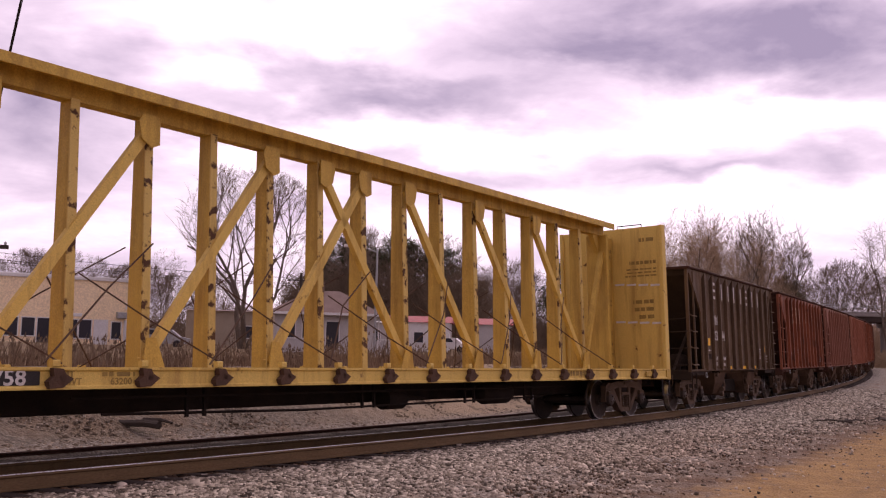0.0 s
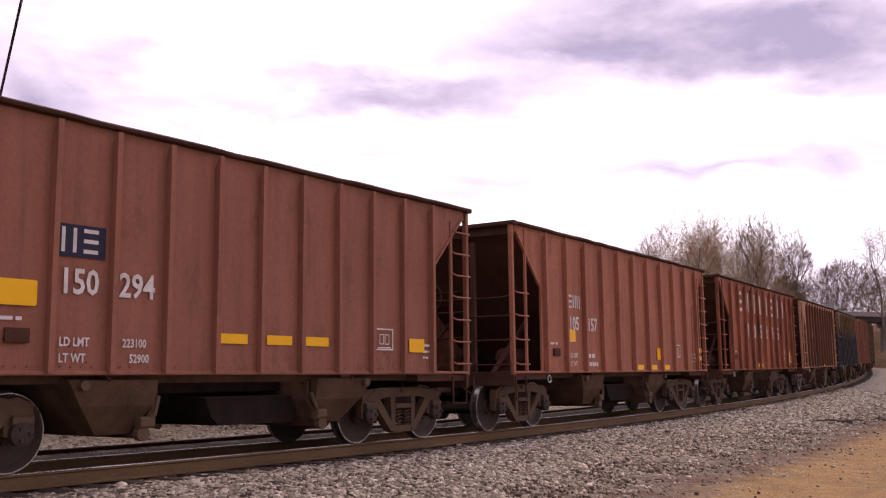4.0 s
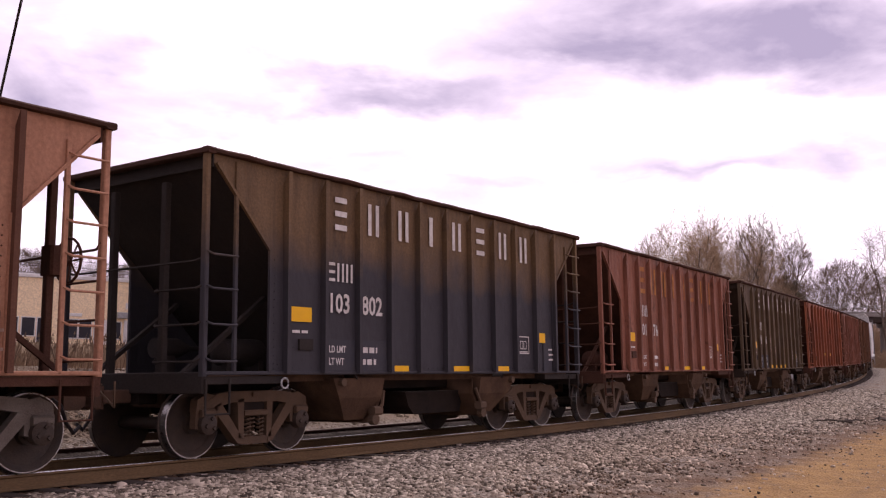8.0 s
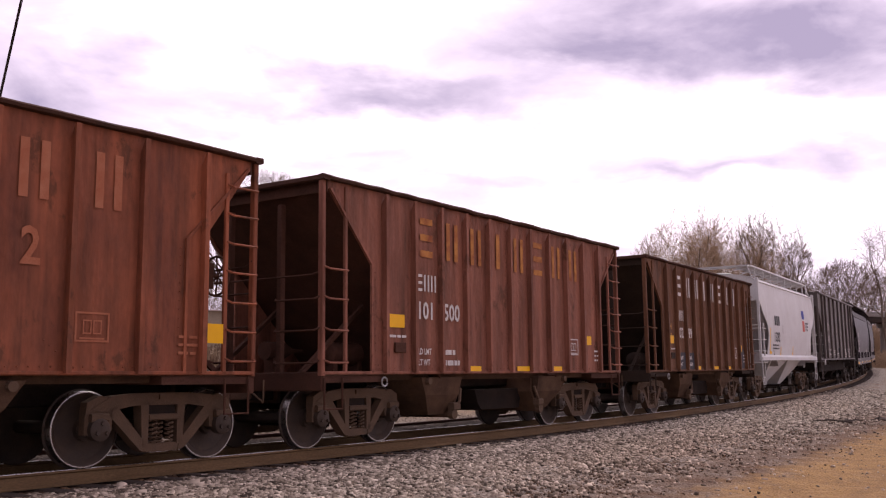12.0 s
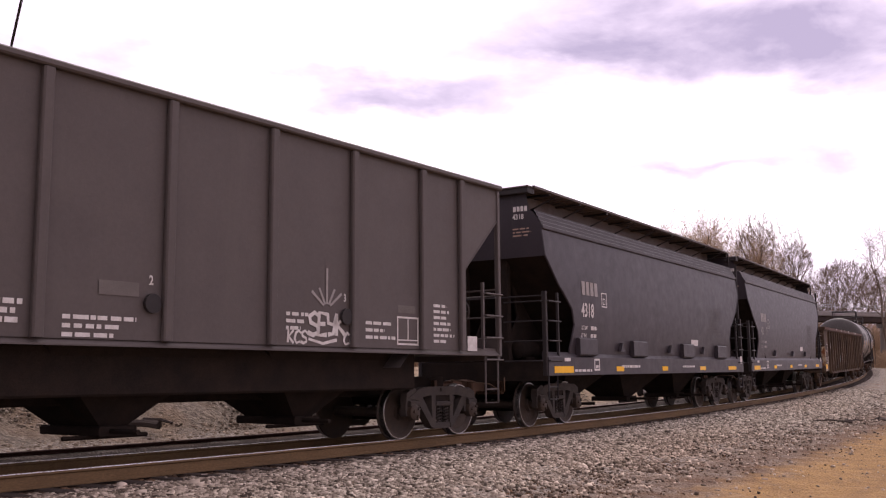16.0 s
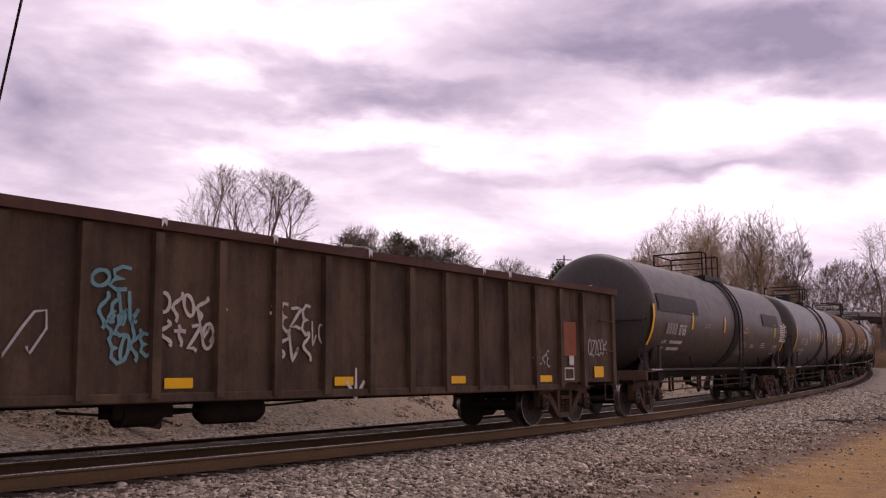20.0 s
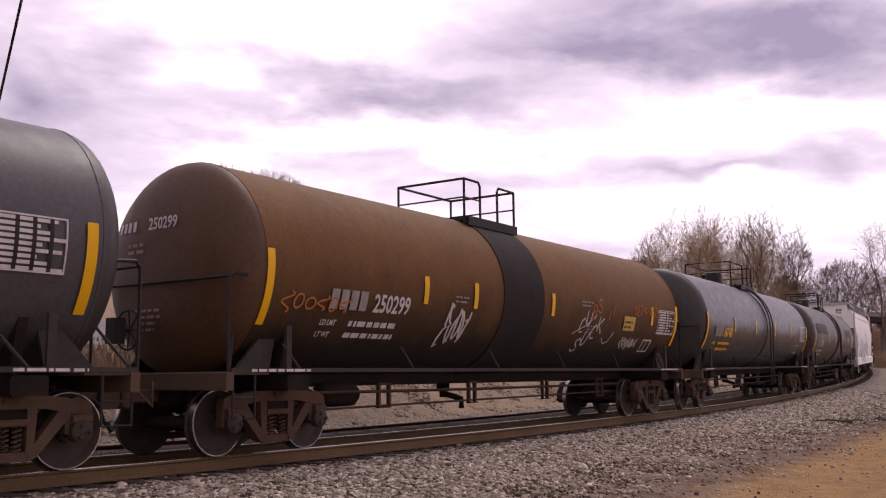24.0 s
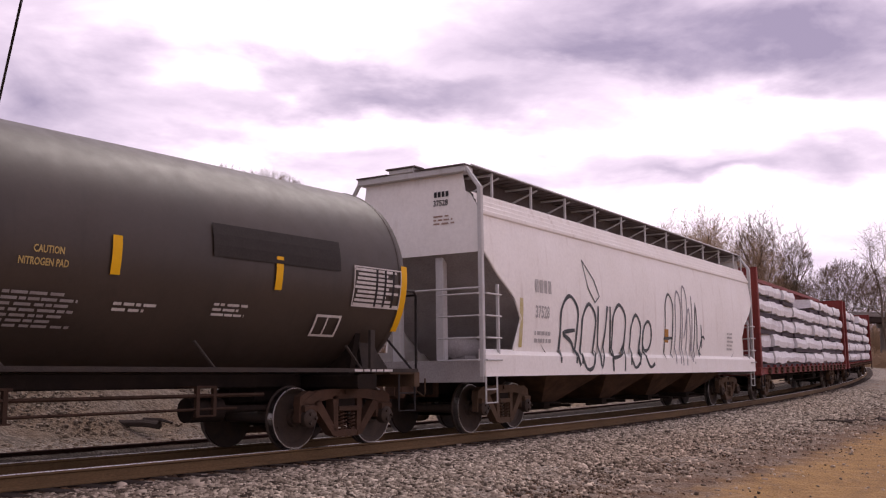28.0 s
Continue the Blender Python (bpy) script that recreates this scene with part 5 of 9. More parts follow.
        part("step", Shape().tube([(e * (H - 0.08), -y - 0.02, 0.86), (e * (H - 0.08), -y - 0.02, 0.5), (e * (H - 0.5), -y - 0.02, 0.5), (e * (H - 0.5), -y - 0.02, 0.86)], 0.018, 5), paint, root)
        coupler(root, e * (H + 0.2))
        truck(root, e * reach, 1.85, M_TRUCK)
    flaked = surface("flaked_cream_primer", (0.50, 0.40, 0.27), (0.22, 0.085, 0.035), 5, 1.0, 0.9, 0, 0.4, edge=(0.45, 0.6))
    part("flaked_corner", Shape().plate([(-H - 0.055, 1.12), (-H + 0.06, 1.16), (-H + 0.045, 1.42), (-H + 0.075, 1.70), (-H + 0.03, 2.02), (-H - 0.055, 2.06)], -y - 0.068, -y - 0.062), flaked, root, "peeling cream corner paint")
    part("flaked_corner", Shape().cross([(-y - 0.05, 1.14), (-y - 0.05, 2.08), (-y + 0.06, 2.05), (-y + 0.10, 1.72), (-y + 0.05, 1.40), (-y + 0.08, 1.18)], -H - 0.112, -H - 0.104), flaked, root, "peeling cream corner paint")
    part("floor", Shape().box(-H + 0.05, H - 0.05, -y + 0.05, y - 0.05, 1.02, 1.12), M_UNDER, root)
    for x in (-5.1, -2.9, -1.0, 1.05, 4.3, 5.2):
        part("torn_wrap", Shape().add([(x, -y - 0.12, z1 + 0.09), (x + 0.08, -y - 0.13, z1 + 0.08), (x + 0.06, -y - 0.14, z1 - 0.03), (x + 0.03, -y - 0.13, z1 + 0.03), (x - 0.02, -y - 0.14, z1 - 0.05)], [(0, 1, 2, 3), (0, 3, 4)]), W0, root, "torn white wrapping")
    # loose scrap that shows above the top chord
    lumps = Shape()
    for i in range(46):
        x, yy, r = rng.uniform(-H + 0.8, H - 0.8), rng.uniform(-1.25, 1.25), rng.uniform(0.12, 0.35)
        lumps.turn([(-r, 0.0), (-r * 0.6, r * 0.8), (0.1 * r, r), (r * 0.5, r * 0.6), (r * 0.6, 0)], "z", (x, yy, 1.12 + r), 7, False)
    part("scrap", lumps, M_TRUCK_RUST, root)
    under_gear(root, H, 0.88)
    part("brake_cylinder", Shape().turn([(-0.35, 0), (-0.35, 0.18), (0.2, 0.18), (0.4, 0.05), (0.9, 0.03), (0.9, 0)], "x", (-2.6, -0.9, 0.62), 14, False).box(-3.1, -2.2, -1.05, -0.75, 0.55, 0.8), M_UNDER, root, smooth=40)
    part("air_reservoir", Shape().turn([(-0.6, 0), (-0.55, 0.14), (-0.45, 0.2), (0.45, 0.2), (0.55, 0.14), (0.6, 0)], "x", (-1.1, -0.9, 0.62), 14, False), M_UNDER, root, smooth=40)
    part("brake_rod", Shape().tube([(-3.8, -0.95, 0.66), (-2.9, -0.95, 0.58), (-0.2, -0.95, 0.66), (0.6, -0.95, 0.7)], 0.018, 5), M_UNDER, root)
    on, W = side_wall(-y - 0.022), M_WHITE
    part("owner_mark", flat_marks([bar(-7.86, 1.94, 0.07, 0.32), bar(-7.70, 1.94, 0.07, 0.32), bar(-7.54, 1.94, 0.07, 0.32), bar(-7.40, 1.94, 0.07, 0.32), bar(-7.26, 1.94, 0.07, 0.32)], on), W, root, "blocked owner mark")
    part("number", flat_marks(words(-6.88, 1.87, "970", 0.46, 0.9), on), W, root, "painted car number")
    part("number", flat_marks(words(-5.85, 1.85, "41", 0.46, 0.9), on), W, root, "painted car number")
    grey = surface("pale_spray_paint", (0.55, 0.52, 0.50), (0.34, 0.31, 0.30), 5, 0.6, 0.8, 0, 0.05)
    teal = surface("teal_spray_paint", (0.17, 0.34, 0.36), (0.12, 0.24, 0.27), 5, 0.6, 0.8, 0, 0.05)
    cream = surface("cream_spray_paint", (0.62, 0.56, 0.50), (0.4, 0.36, 0.33), 5, 0.6, 0.8, 0, 0.05)
    for x, z, w, h, k, m, t in ((-9.78, 0.88, 0.80, 0.27, 4, W, 0.028), (-7.92, 1.66, 0.66, 0.34, 2, grey, 0.032), (-7.96, 1.18, 0.78, 0.48, 2, grey, 0.032),
                               (-3.80, 2.02, 0.52, 0.38, 1, teal, 0.055), (-3.70, 1.62, 0.58, 0.46, 3, teal, 0.055), (-3.52, 1.18, 0.56, 0.48, 3, teal, 0.055), (-3.62, 1.46, 0.50, 0.4, 2, teal, 0.05),
                               (-2.86, 1.74, 0.78, 0.42, 3, cream, 0.055), (-2.84, 1.34, 0.90, 0.46, 3, cream, 0.055), (-2.20, 1.45, 0.42, 0.6, 1, cream, 0.045),
                               (-0.98, 1.62, 0.84, 0.46, 3, cream, 0.055), (-0.84, 1.24, 0.74, 0.46, 2, cream, 0.055), (-0.14, 1.4, 0.3, 0.5, 1, cream, 0.035), (6.2, 1.2, 0.7, 0.35, 3, grey, 0.03), (8.6, 1.4, 0.9, 0.5, 4, grey, 0.03)):
        part("graffiti", flat_marks(scrawl(rng, x, z, w, h, k, t), on), m, root, "sprayed graffiti scrawl")

    def curl(cx, cz, rx, rz, a0=0.0, a1=6.5, n=16):
        return [(cx + rx * math.cos(a0 + (a1 - a0) * i / n), cz + rz * math.sin(a0 + (a1 - a0) * i / n)) for i in range(n + 1)]

    for cx, cz, r in ((-9.0, 1.46, 0.19), (-8.5, 1.43, 0.20)):      # two sprayed dice
        face = [(cx + r * 1.0 * math.cos(a), cz + r * math.sin(a)) for a in (0.5, 1.5, 2.7, 3.6, 4.7, 5.8, 6.8)]
        marks = stroke(face, 0.03) + stroke([face[2], (cx + 0.02, cz + 0.02), face[0]], 0.024) + stroke([(cx + 0.02, cz + 0.02), face[4]], 0.024)
        for dx, dz in ((-0.07, -0.02), (0.09, -0.02), (0.0, 0.11)):
            marks += stroke(curl(cx + dx, cz + dz, 0.014, 0.02, n=6), 0.02)
        part("graffiti", flat_marks(marks, on), W, root, "sprayed pair of dice")
    part("graffiti", flat_marks(stroke([(-8.96, 2.28), (-8.86, 2.22), (-8.78, 2.12)], 0.04) + stroke([(-8.72, 2.24), (-8.66, 2.14)], 0.03) + stroke([(-8.3, 2.24), (-8.44, 2.15), (-8.48, 1.95), (-8.52, 1.88)], 0.03)
                                + stroke([(-8.94, 1.90), (-8.96, 1.74), (-8.84, 1.78), (-8.78, 1.72), (-8.80, 1.86), (-8.94, 1.90)], 0.03) + stroke([(-8.70, 1.80), (-8.58, 1.84), (-8.5, 1.80)], 0.024), on), W, root, "sprayed face")
    part("graffiti", flat_marks(stroke(curl(-6.59, 1.68, 0.21, 0.31), 0.04) + stroke([(-6.86, 1.16), (-6.76, 1.33), (-6.6, 1.37), (-6.3, 1.26), (-6.05, 1.28), (-5.9, 1.45)], 0.045)
                                + stroke([(-6.52, 1.92), (-6.2, 1.86), (-5.95, 1.88), (-5.93, 1.74), (-5.98, 1.66)], 0.035) + stroke([(-6.26, 1.82), (-6.36, 1.6), (-6.38, 1.32)], 0.035), on), grey, root, "large looping spray stroke")
    part("graffiti", flat_marks(stroke([(-5.88, 1.53), (-5.66, 1.5), (-5.44, 1.66), (-5.46, 1.86), (-5.6, 1.95), (-5.8, 1.88)], 0.035) + stroke([(-5.20, 1.5), (-5.16, 1.86), (-5.28, 1.84), (-5.45, 1.62), (-5.43, 1.25), (-5.30, 1.10), (-5.14, 1.04)], 0.035)
                                + stroke([(-5.14, 1.04), (-4.84, 1.28), (-4.62, 1.6), (-4.48, 1.78), (-4.34, 1.80), (-4.33, 1.6), (-4.52, 1.32), (-4.56, 1.40)], 0.035), on), grey, root, "large looping spray stroke")
    part("arrow", flat_marks([([(0.84, 1.18), (0.88, 1.18), (0.885, 0.86), (0.825, 0.86)], [(0, 1, 2, 3)]), ([(0.62, 0.97), (0.67, 1.0), (0.87, 0.76), (0.85, 0.68)], [(0, 1, 2, 3)]), ([(1.08, 0.97), (1.03, 1.0), (0.83, 0.76), (0.85, 0.68)], [(0, 1, 2, 3)])], side_wall(-y - 0.027)), W, root, "white painted arrow")
    part("rust_patch", flat_marks([bar(7.42, 1.45, 0.62, 0.72)], on), surface("orange_rust", (0.30, 0.10, 0.05), (0.2, 0.08, 0.05), 4, 0.6, 0.9), root)
    for x, w in ((-5.80, 0.48), (-2.72, 0.44), (0.38, 0.42), (3.39, 0.44), (6.45, 0.5)):
        reflector(root, x, 0.92, w, 0.13, -y - 0.024)
    reflector(root, -9.42, 1.0, 0.56, 0.23, -y - 0.024)
    reflector(root, 8.86, 1.0, 0.45, 0.24, -y - 0.024)
    part("data_box", flat_marks(ring(7.5, 0.95, 0.42, 0.26, 0.03) + [bar(7.72, 1.26, 0.2, 0.2)], on), W, root)
    return root, reach


# ---------------------------------------------------------------- centre-beam flatcars
def centre_beam_car(label, paint, seed, H=11.25, reach=9.35, loads=None, top=5.0, marks=True, end_x=None):
    rng = random.Random(seed)
    root = thing("centre_beam_flatcar", label, "freight car", "train")
    y, d0, d1 = 1.50, 0.93, 1.18
    for sd in (-1, 1):
        part("side_sill", Shape().cross([(sd * (y - 0.12), d0), (sd * y, d0), (sd * y, d0 + 0.03), (sd * (y - 0.03), d0 + 0.05), (sd * (y - 0.03), d1 - 0.05), (sd * y, d1 - 0.03), (sd * y, d1), (sd * (y - 0.12), d1)], -H, H), P_SPOTTED if loads is None else paint, root)
        for i in range(18):
            x = 0.64 + 1.185 * (i - 9)
            part("winch", Shape().plate([(x - 0.07, d1 - 0.01), (x + 0.06, d1 - 0.02), (x + 0.09, d1 - 0.08), (x + 0.19, d0 + 0.12), (x + 0.06, d0 + 0.02), (x - 0.10, d0 + 0.01), (x - 0.12, d0 + 0.09), (x - 0.05, d1 - 0.10)], *sorted((sd * (y - 0.02), sd * (y + 0.07)))).turn([(-0.07, 0.04), (0.07, 0.04)], "y", (x + 0.05, sd * y, d0 + 0.13), 8), M_TRUCK_RUST, root, "rusty load winch")
            part("strap_guide", Shape().box(x - 0.045, x + 0.045, *sorted((sd * (y - 0.06), sd * (y + 0.02))), d1, d1 + 0.08, 0.01), P_SPOTTED if loads is None else paint, root)
    part("deck", Shape().box(-H, H, -y + 0.1, y - 0.1, d0 + 0.14, d1 - 0.02), paint, root)
    # centre beam: posts, diagonals, top flange
    f0, f1, tz = -H + 0.2, H - 0.75, top
    part("top_flange", Shape().cross([(-0.42, tz), (-0.42, tz - 0.14), (-0.39, tz - 0.14), (-0.39, tz - 0.05), (-0.10, tz - 0.05), (-0.10, tz - 0.30), (0.10, tz - 0.30), (0.10, tz - 0.05), (0.39, tz - 0.05), (0.39, tz - 0.14),
                                      (0.42, tz - 0.14), (0.42, tz)], f0, f1), paint, root)
    right, left = [0.45 + 1.22 * k for k in range(8)], [-0.70 - 1.19 * k for k in range(8)]
    posts = left[::-1] + right
    zt = top - 0.28
    for p in posts:
        part("post", Shape().add([(p - 0.045, -0.17, d1), (p + 0.045, -0.17, d1), (p + 0.045, 0.17, d1), (p - 0.045, 0.17, d1), (p - 0.045, -0.12, zt), (p + 0.045, -0.12, zt), (p + 0.045, 0.12, zt), (p - 0.045, 0.12, zt)],
                                 [(0, 1, 5, 4), (1, 2, 6, 5), (2, 3, 7, 6), (3, 0, 4, 7), (4, 5, 6, 7), (0, 3, 2, 1)]), paint, root)
        part("post_flange", Shape().add([(p - 0.060, -0.195, d1), (p + 0.070, -0.195, d1), (p + 0.070, -0.172, d1), (p - 0.060, -0.172, d1), (p - 0.060, -0.145, zt), (p + 0.070, -0.145, zt), (p + 0.070, -0.122, zt), (p - 0.060, -0.122, zt)],
                                        [(0, 1, 5, 4), (1, 2, 6, 5), (2, 3, 7, 6), (3, 0, 4, 7), (4, 5, 6, 7), (0, 3, 2, 1)]), P_CHIPPED if loads is None else paint, root, "flange chipped to bare rust")
    pairs = [(posts[i], posts[i + 2]) for i in (7, 9, 11, 13)] + [(posts[i], posts[i - 2]) for i in (8, 6, 4, 2)]
    for hx, fx in pairs:
        dx, dz = fx - hx, (d1 + 0.1) - (zt - 0.15)
        l, t = math.hypot(dx, dz), 0.072
        nx, nz = -dz / l * t, dx / l * t
        part("diagonal", Shape().plate([(hx + nx, zt - 0.15 + nz), (hx - nx, zt - 0.15 - nz), (fx - nx, d1 + 0.1 - nz), (fx + nx, d1 + 0.1 + nz)], -0.205, -0.10), P_SPOTTED if loads is None else paint, root)
        sg = 1 if fx > hx else -1
        part("gusset", Shape().plate([(hx - 0.10 * sg, zt), (hx + 0.20 * sg, zt), (hx + 0.26 * sg, zt - 0.12), (hx + 0.20 * sg, zt - 0.36), (hx + 0.02 * sg, zt - 0.46), (hx - 0.10 * sg, zt - 0.40)], -0.262, -0.24), paint, root)
        part("foot_plate", Shape().plate([(fx - 0.28 * sg, d1), (fx + 0.10 * sg, d1), (fx + 0.04 * sg, d1 + 0.42), (fx - 0.12 * sg, d1 + 0.42)], -0.285, -0.262), paint, root)
    for e in (-1, 1):
        xb = e * H
        bt = top - 0.05
        part("bulkhead", Shape().box(*sorted((xb, e * (H - 0.16))), -y, y, d1, bt).box(*sorted((xb + e * 0.02, e * (H - 0.22))), -y - 0.01, -y + 0.10, d1, bt, 0.015).box(*sorted((xb + e * 0.02, e * (H - 0.22))), y - 0.10, y + 0.01, d1, bt, 0.015), P_SPOTTED if loads is None else paint, root)
        part("web_plate", Shape().box(*sorted((e * (H - 0.16), e * (H - 0.95))), -0.05, 0.05, d1, top - 0.3).box(*sorted((e * (H - 0.88), e * (H - 1.02))), -0.30, 0.30, d1, top - 0.3, 0.02)
             .plate([(e * (H - 0.95), top - 0.3), (e * (H - 1.35), top - 0.3), (e * (H - 1.0), top - 0.8)], -0.06, 0.06), paint, root)
        part("diagonal", Shape().plate([(e * (H - 0.95), top - 0.55), (e * (H - 0.95), top - 0.78), (e * (H - 2.15), d1 + 0.05), (e * (H - 2.26), d1 + 0.05)], -0.2, -0.06), paint, root)
        part("end_sill", Shape().box(*sorted((xb - e * 0.2, xb + e * 0.05)), -y, y, d0 - 0.02, d1, 0.02), paint, root)
        part("grab_iron", Shape().tube([(xb - e * 0.1, -0.9, bt), (xb - e * 0.1, -0.9, bt + 0.08), (xb - e * 0.1, -0.2, bt + 0.08), (xb - e * 0.1, -0.2, bt)], 0.015, 5), M_IRON, root)
        part("step", Shape().tube([(e * (H - 0.05), -y + 0.02, d0), (e * (H - 0.05), -y + 0.02, 0.52), (e * (H - 0.5), -y + 0.02, 0.52), (e * (H - 0.5), -y + 0.02, d0)], 0.018, 5), M_IRON, root)
        coupler(root, e * (H + 0.15))
        truck(root, e * reach, 1.80, M_TRUCK)
    under_gear(root, H, 0.80)
    part("brake_rod", Shape().tube([(-5.5, -1.0, 0.62), (-2, -1.0, 0.56), (5.4, -1.0, 0.60)], 0.02, 5).tube([(-6.0, -1.1, 0.82), (6.2, -1.1, 0.80)], 0.018, 5), M_UNDER, root)
    for x in (-4.2, -0.6, 2.4, 4.6):
        for dx in (0.0, 0.3):
            part("rod_hanger", Shape().tube([(x + dx, -1.0, 0.54), (x + dx, -1.0, 0.92)], 0.03, 4), M_UNDER, root)
    part("brake_cylinder", Shape().turn([(-0.3, 0), (-0.3, 0.18), (0.2, 0.18), (0.4, 0.05), (0.9, 0.03), (0.9, 0)], "x", (0.6, -0.7, 0.66), 14, False), M_UNDER, root, smooth=40)
    part("air_reservoir", Shape().turn([(-0.6, 0), (-0.55, 0.15), (-0.4, 0.22), (0.4, 0.22), (0.55, 0.15), (0.6, 0)], "x", (3.9, -0.7, 0.70), 14, False), M_UNDER, root, smooth=40)
    if loads is None:
        for i in range(0, len(posts) - 1):      # slack tie-down cables
            x = posts[i]
            for sd in (-1, 1):
                w = -H + 0.75 + (2 * H - 1.5) * ((i * 7) % 17) / 16
                if i % 2 == 0:
                    part("cable", Shape().tube([(x, sd * 0.30, 2.9), (x - 1.0 + rng.uniform(-.3, .3), sd * 0.75, 2.2), (x - 2.3, sd * 1.42, 1.22)], 0.012, 4), M_TRUCK_RUST, root)
                else:
                    part("cable", Shape().tube([(x, sd * 0.34, 2.4), (x + 0.8, sd * 0.9, 1.75), (x + 1.5, sd * 1.42, 1.22)], 0.012, 4), M_TRUCK_RUST, root)
        ink = surface("worn_black_print", (0.19, 0.125, 0.045), (0.40, 0.27, 0.075), 6, 0.7, 0.8, 0, 0.05)
        inner = lambda x, z: (H - 0.162 - 0.004, x, z)
        blk = small_print(rng, -1.25, 4.55, 0.6, 1, 0.10) + small_print(rng, -1.3, 3.95, 1.0, 1, 0.09) + small_print(rng, -1.3, 3.8, 1.0, 3, 0.04) + small_print(rng, -1.2, 2.9, 0.7, 3, 0.10, 0.2)
        part("small_print", flat_marks(blk, inner), ink, root)
        on = lambda x, z: (x, -0.055, z)
        blk = small_print(rng, H - 0.85, 4.30, 0.7, 3, 0.09, 0.16) + small_print(rng, H - 0.85, 3.8, 0.6, 5, 0.03, 0.08) + small_print(rng, H - 0.85, 3.1, 0.6, 5, 0.05, 0.12) + words(H - 0.85, 2.1, "WARNING", 0.15, 0.75) + small_print(rng, H - 0.85, 1.95, 0.6, 4, 0.06, 0.13)
        part("small_print", flat_marks(blk, on), ink, root)
        fr = side_wall(-y - 0.004 + 0.03 - 0.004)
        part("number_board", flat_marks([bar(-8.0, d0 + 0.05, 1.36, 0.16)], fr), M_IRON, root)
        part("number", flat_marks(words(-7.20, d0 + 0.055, "758", 0.24, 1.1), side_wall(-y + 0.018)), M_WHITE, root, "painted car number")
        part("small_print", flat_marks(words(-6.42, d0 + 0.135, "LMT", 0.11, 1.0) + words(-6.30, d0 + 0.05, "WT", 0.11, 1.0) + words(-5.74, d0 + 0.05, "63200", 0.11, 1.1) + small_print(rng, -5.85, d0 + 0.145, 0.55, 1, 0.05) + small_print(rng, 5.6, d0 + 0.1, 1.2, 1, 0.1), fr), ink, root)
        part("placard_holder", Shape().box(H - 1.55, H - 1.2, -y - 0.02, -y + 0.0, d0 + 0.06, d0 + 0.19, 0.008), paint, root)
        for z in (2.35, 3.35):
            part("tape", flat_marks([bar(-1.4 + 0.34 * k, z + 0.02 * k, 0.27, 0.05) for k in range(4)], inner), M_WHITE, root)
    else:
        wrap_m, strip = loads
        rows = 5
        for sd in (-1, 1):
            for k in range(9):
                L0 = -H + 0.35 + k * (2 * H - 0.7) / 9
                L1 = L0 + (2 * H - 0.7) / 9 - 0.05
                n = rows if k not in (3, 4) else rows - 1
                for r in range(n):
                    z = d1 + 0.10 + r * 0.62
                    a, b, tip = z + rng.uniform(-0.035, 0.035), z + 0.50 + rng.uniform(-0.05, 0.03), rng.uniform(-0.04, 0.04)
                    o = 1.40 + rng.uniform(-0.08, 0.06)
                    sh = Shape().add([(x, sd * q, v) for x, lo, hi in ((L0, a, b), (L0 + 0.7, a + 0.05, b + 0.02), (L0 + 1.3, a - 0.02, b - 0.03), (L1, a + tip, b + tip)) for q, v in ((0.48, lo), (o, lo + 0.05), (o + 0.03, (lo + hi) / 2), (o - 0.03, hi - 0.02), (0.48, hi))],
                                     [(5 * i + j, 5 * i + 5 + j, 5 * i + 5 + (j + 1) % 5, 5 * i + (j + 1) % 5) for i in range(3) for j in range(5)] + [(0, 1, 2, 3, 4), (19, 18, 17, 16, 15)])
                    part("lumber_pack", sh, wrap_m, root, "paper-wrapped lumber pack")
                    part("dunnage", Shape().box(L0 + 0.02, L1 - 0.02, *sorted((sd * 0.5, sd * (o - 0.05))), z - 0.14, z + 0.02), strip, root)
    return root, reach


# ---------------------------------------------------------------- paints of the train
RUST = (0.055, 0.022, 0.014)
P_YELLOW = surface("weathered_yellow_paint", (0.600, 0.395, 0.085), (0.470, 0.295, 0.062), 2.0, 0.6, 0.6, 0, 0.25, 50, streak=0.45, streak_colour=(0.12, 0.05, 0.02), wear=0.3)
P_CHIPPED = surface("rust_chipped_yellow_paint", (0.60, 0.43, 0.14), (0.085, 0.042, 0.022), 5.0, 1.0, 0.7, 0, 0.3, 50, streak=0.35, streak_colour=(0.08, 0.035, 0.02), edge=(0.54, 0.60))
P_SPOTTED = surface("rust_spotted_yellow_paint", (0.66, 0.46, 0.125), (0.12, 0.05, 0.022), 3.2, 1.0, 0.65, 0, 0.3, 50, streak=0.4, streak_colour=(0.20, 0.09, 0.03), edge=(0.64, 0.70))
P_DARK1 = surface("grimy_dark_brown_paint", (0.160, 0.100, 0.056), (0.062, 0.041, 0.027), 1.1, 0.8, 0.7, 0, 0.3, 40, streak=0.6, streak_colour=(0.055, 0.028, 0.015), fine=0.14, stretch=(1, 1, 0.45), wear=0.9)
P_RED1 = surface("oxide_red_paint", (0.310, 0.098, 0.050), (0.120, 0.042, 0.026), 0.8, 0.8, 0.7, 0, 0.3, 40, streak=0.75, streak_colour=(0.045, 0.022, 0.012), fine=0.14, stretch=(1, 1, 0.45), edge=(0.42, 0.72), wear=0.9)
P_BROWN = surface("brown_red_paint", (0.285, 0.122, 0.080), (0.240, 0.098, 0.064), 0.8, 0.6, 0.7, 0, 0.3, 40, streak=0.2, streak_colour=(0.10, 0.045, 0.03), fine=0.12, wear=0.45)
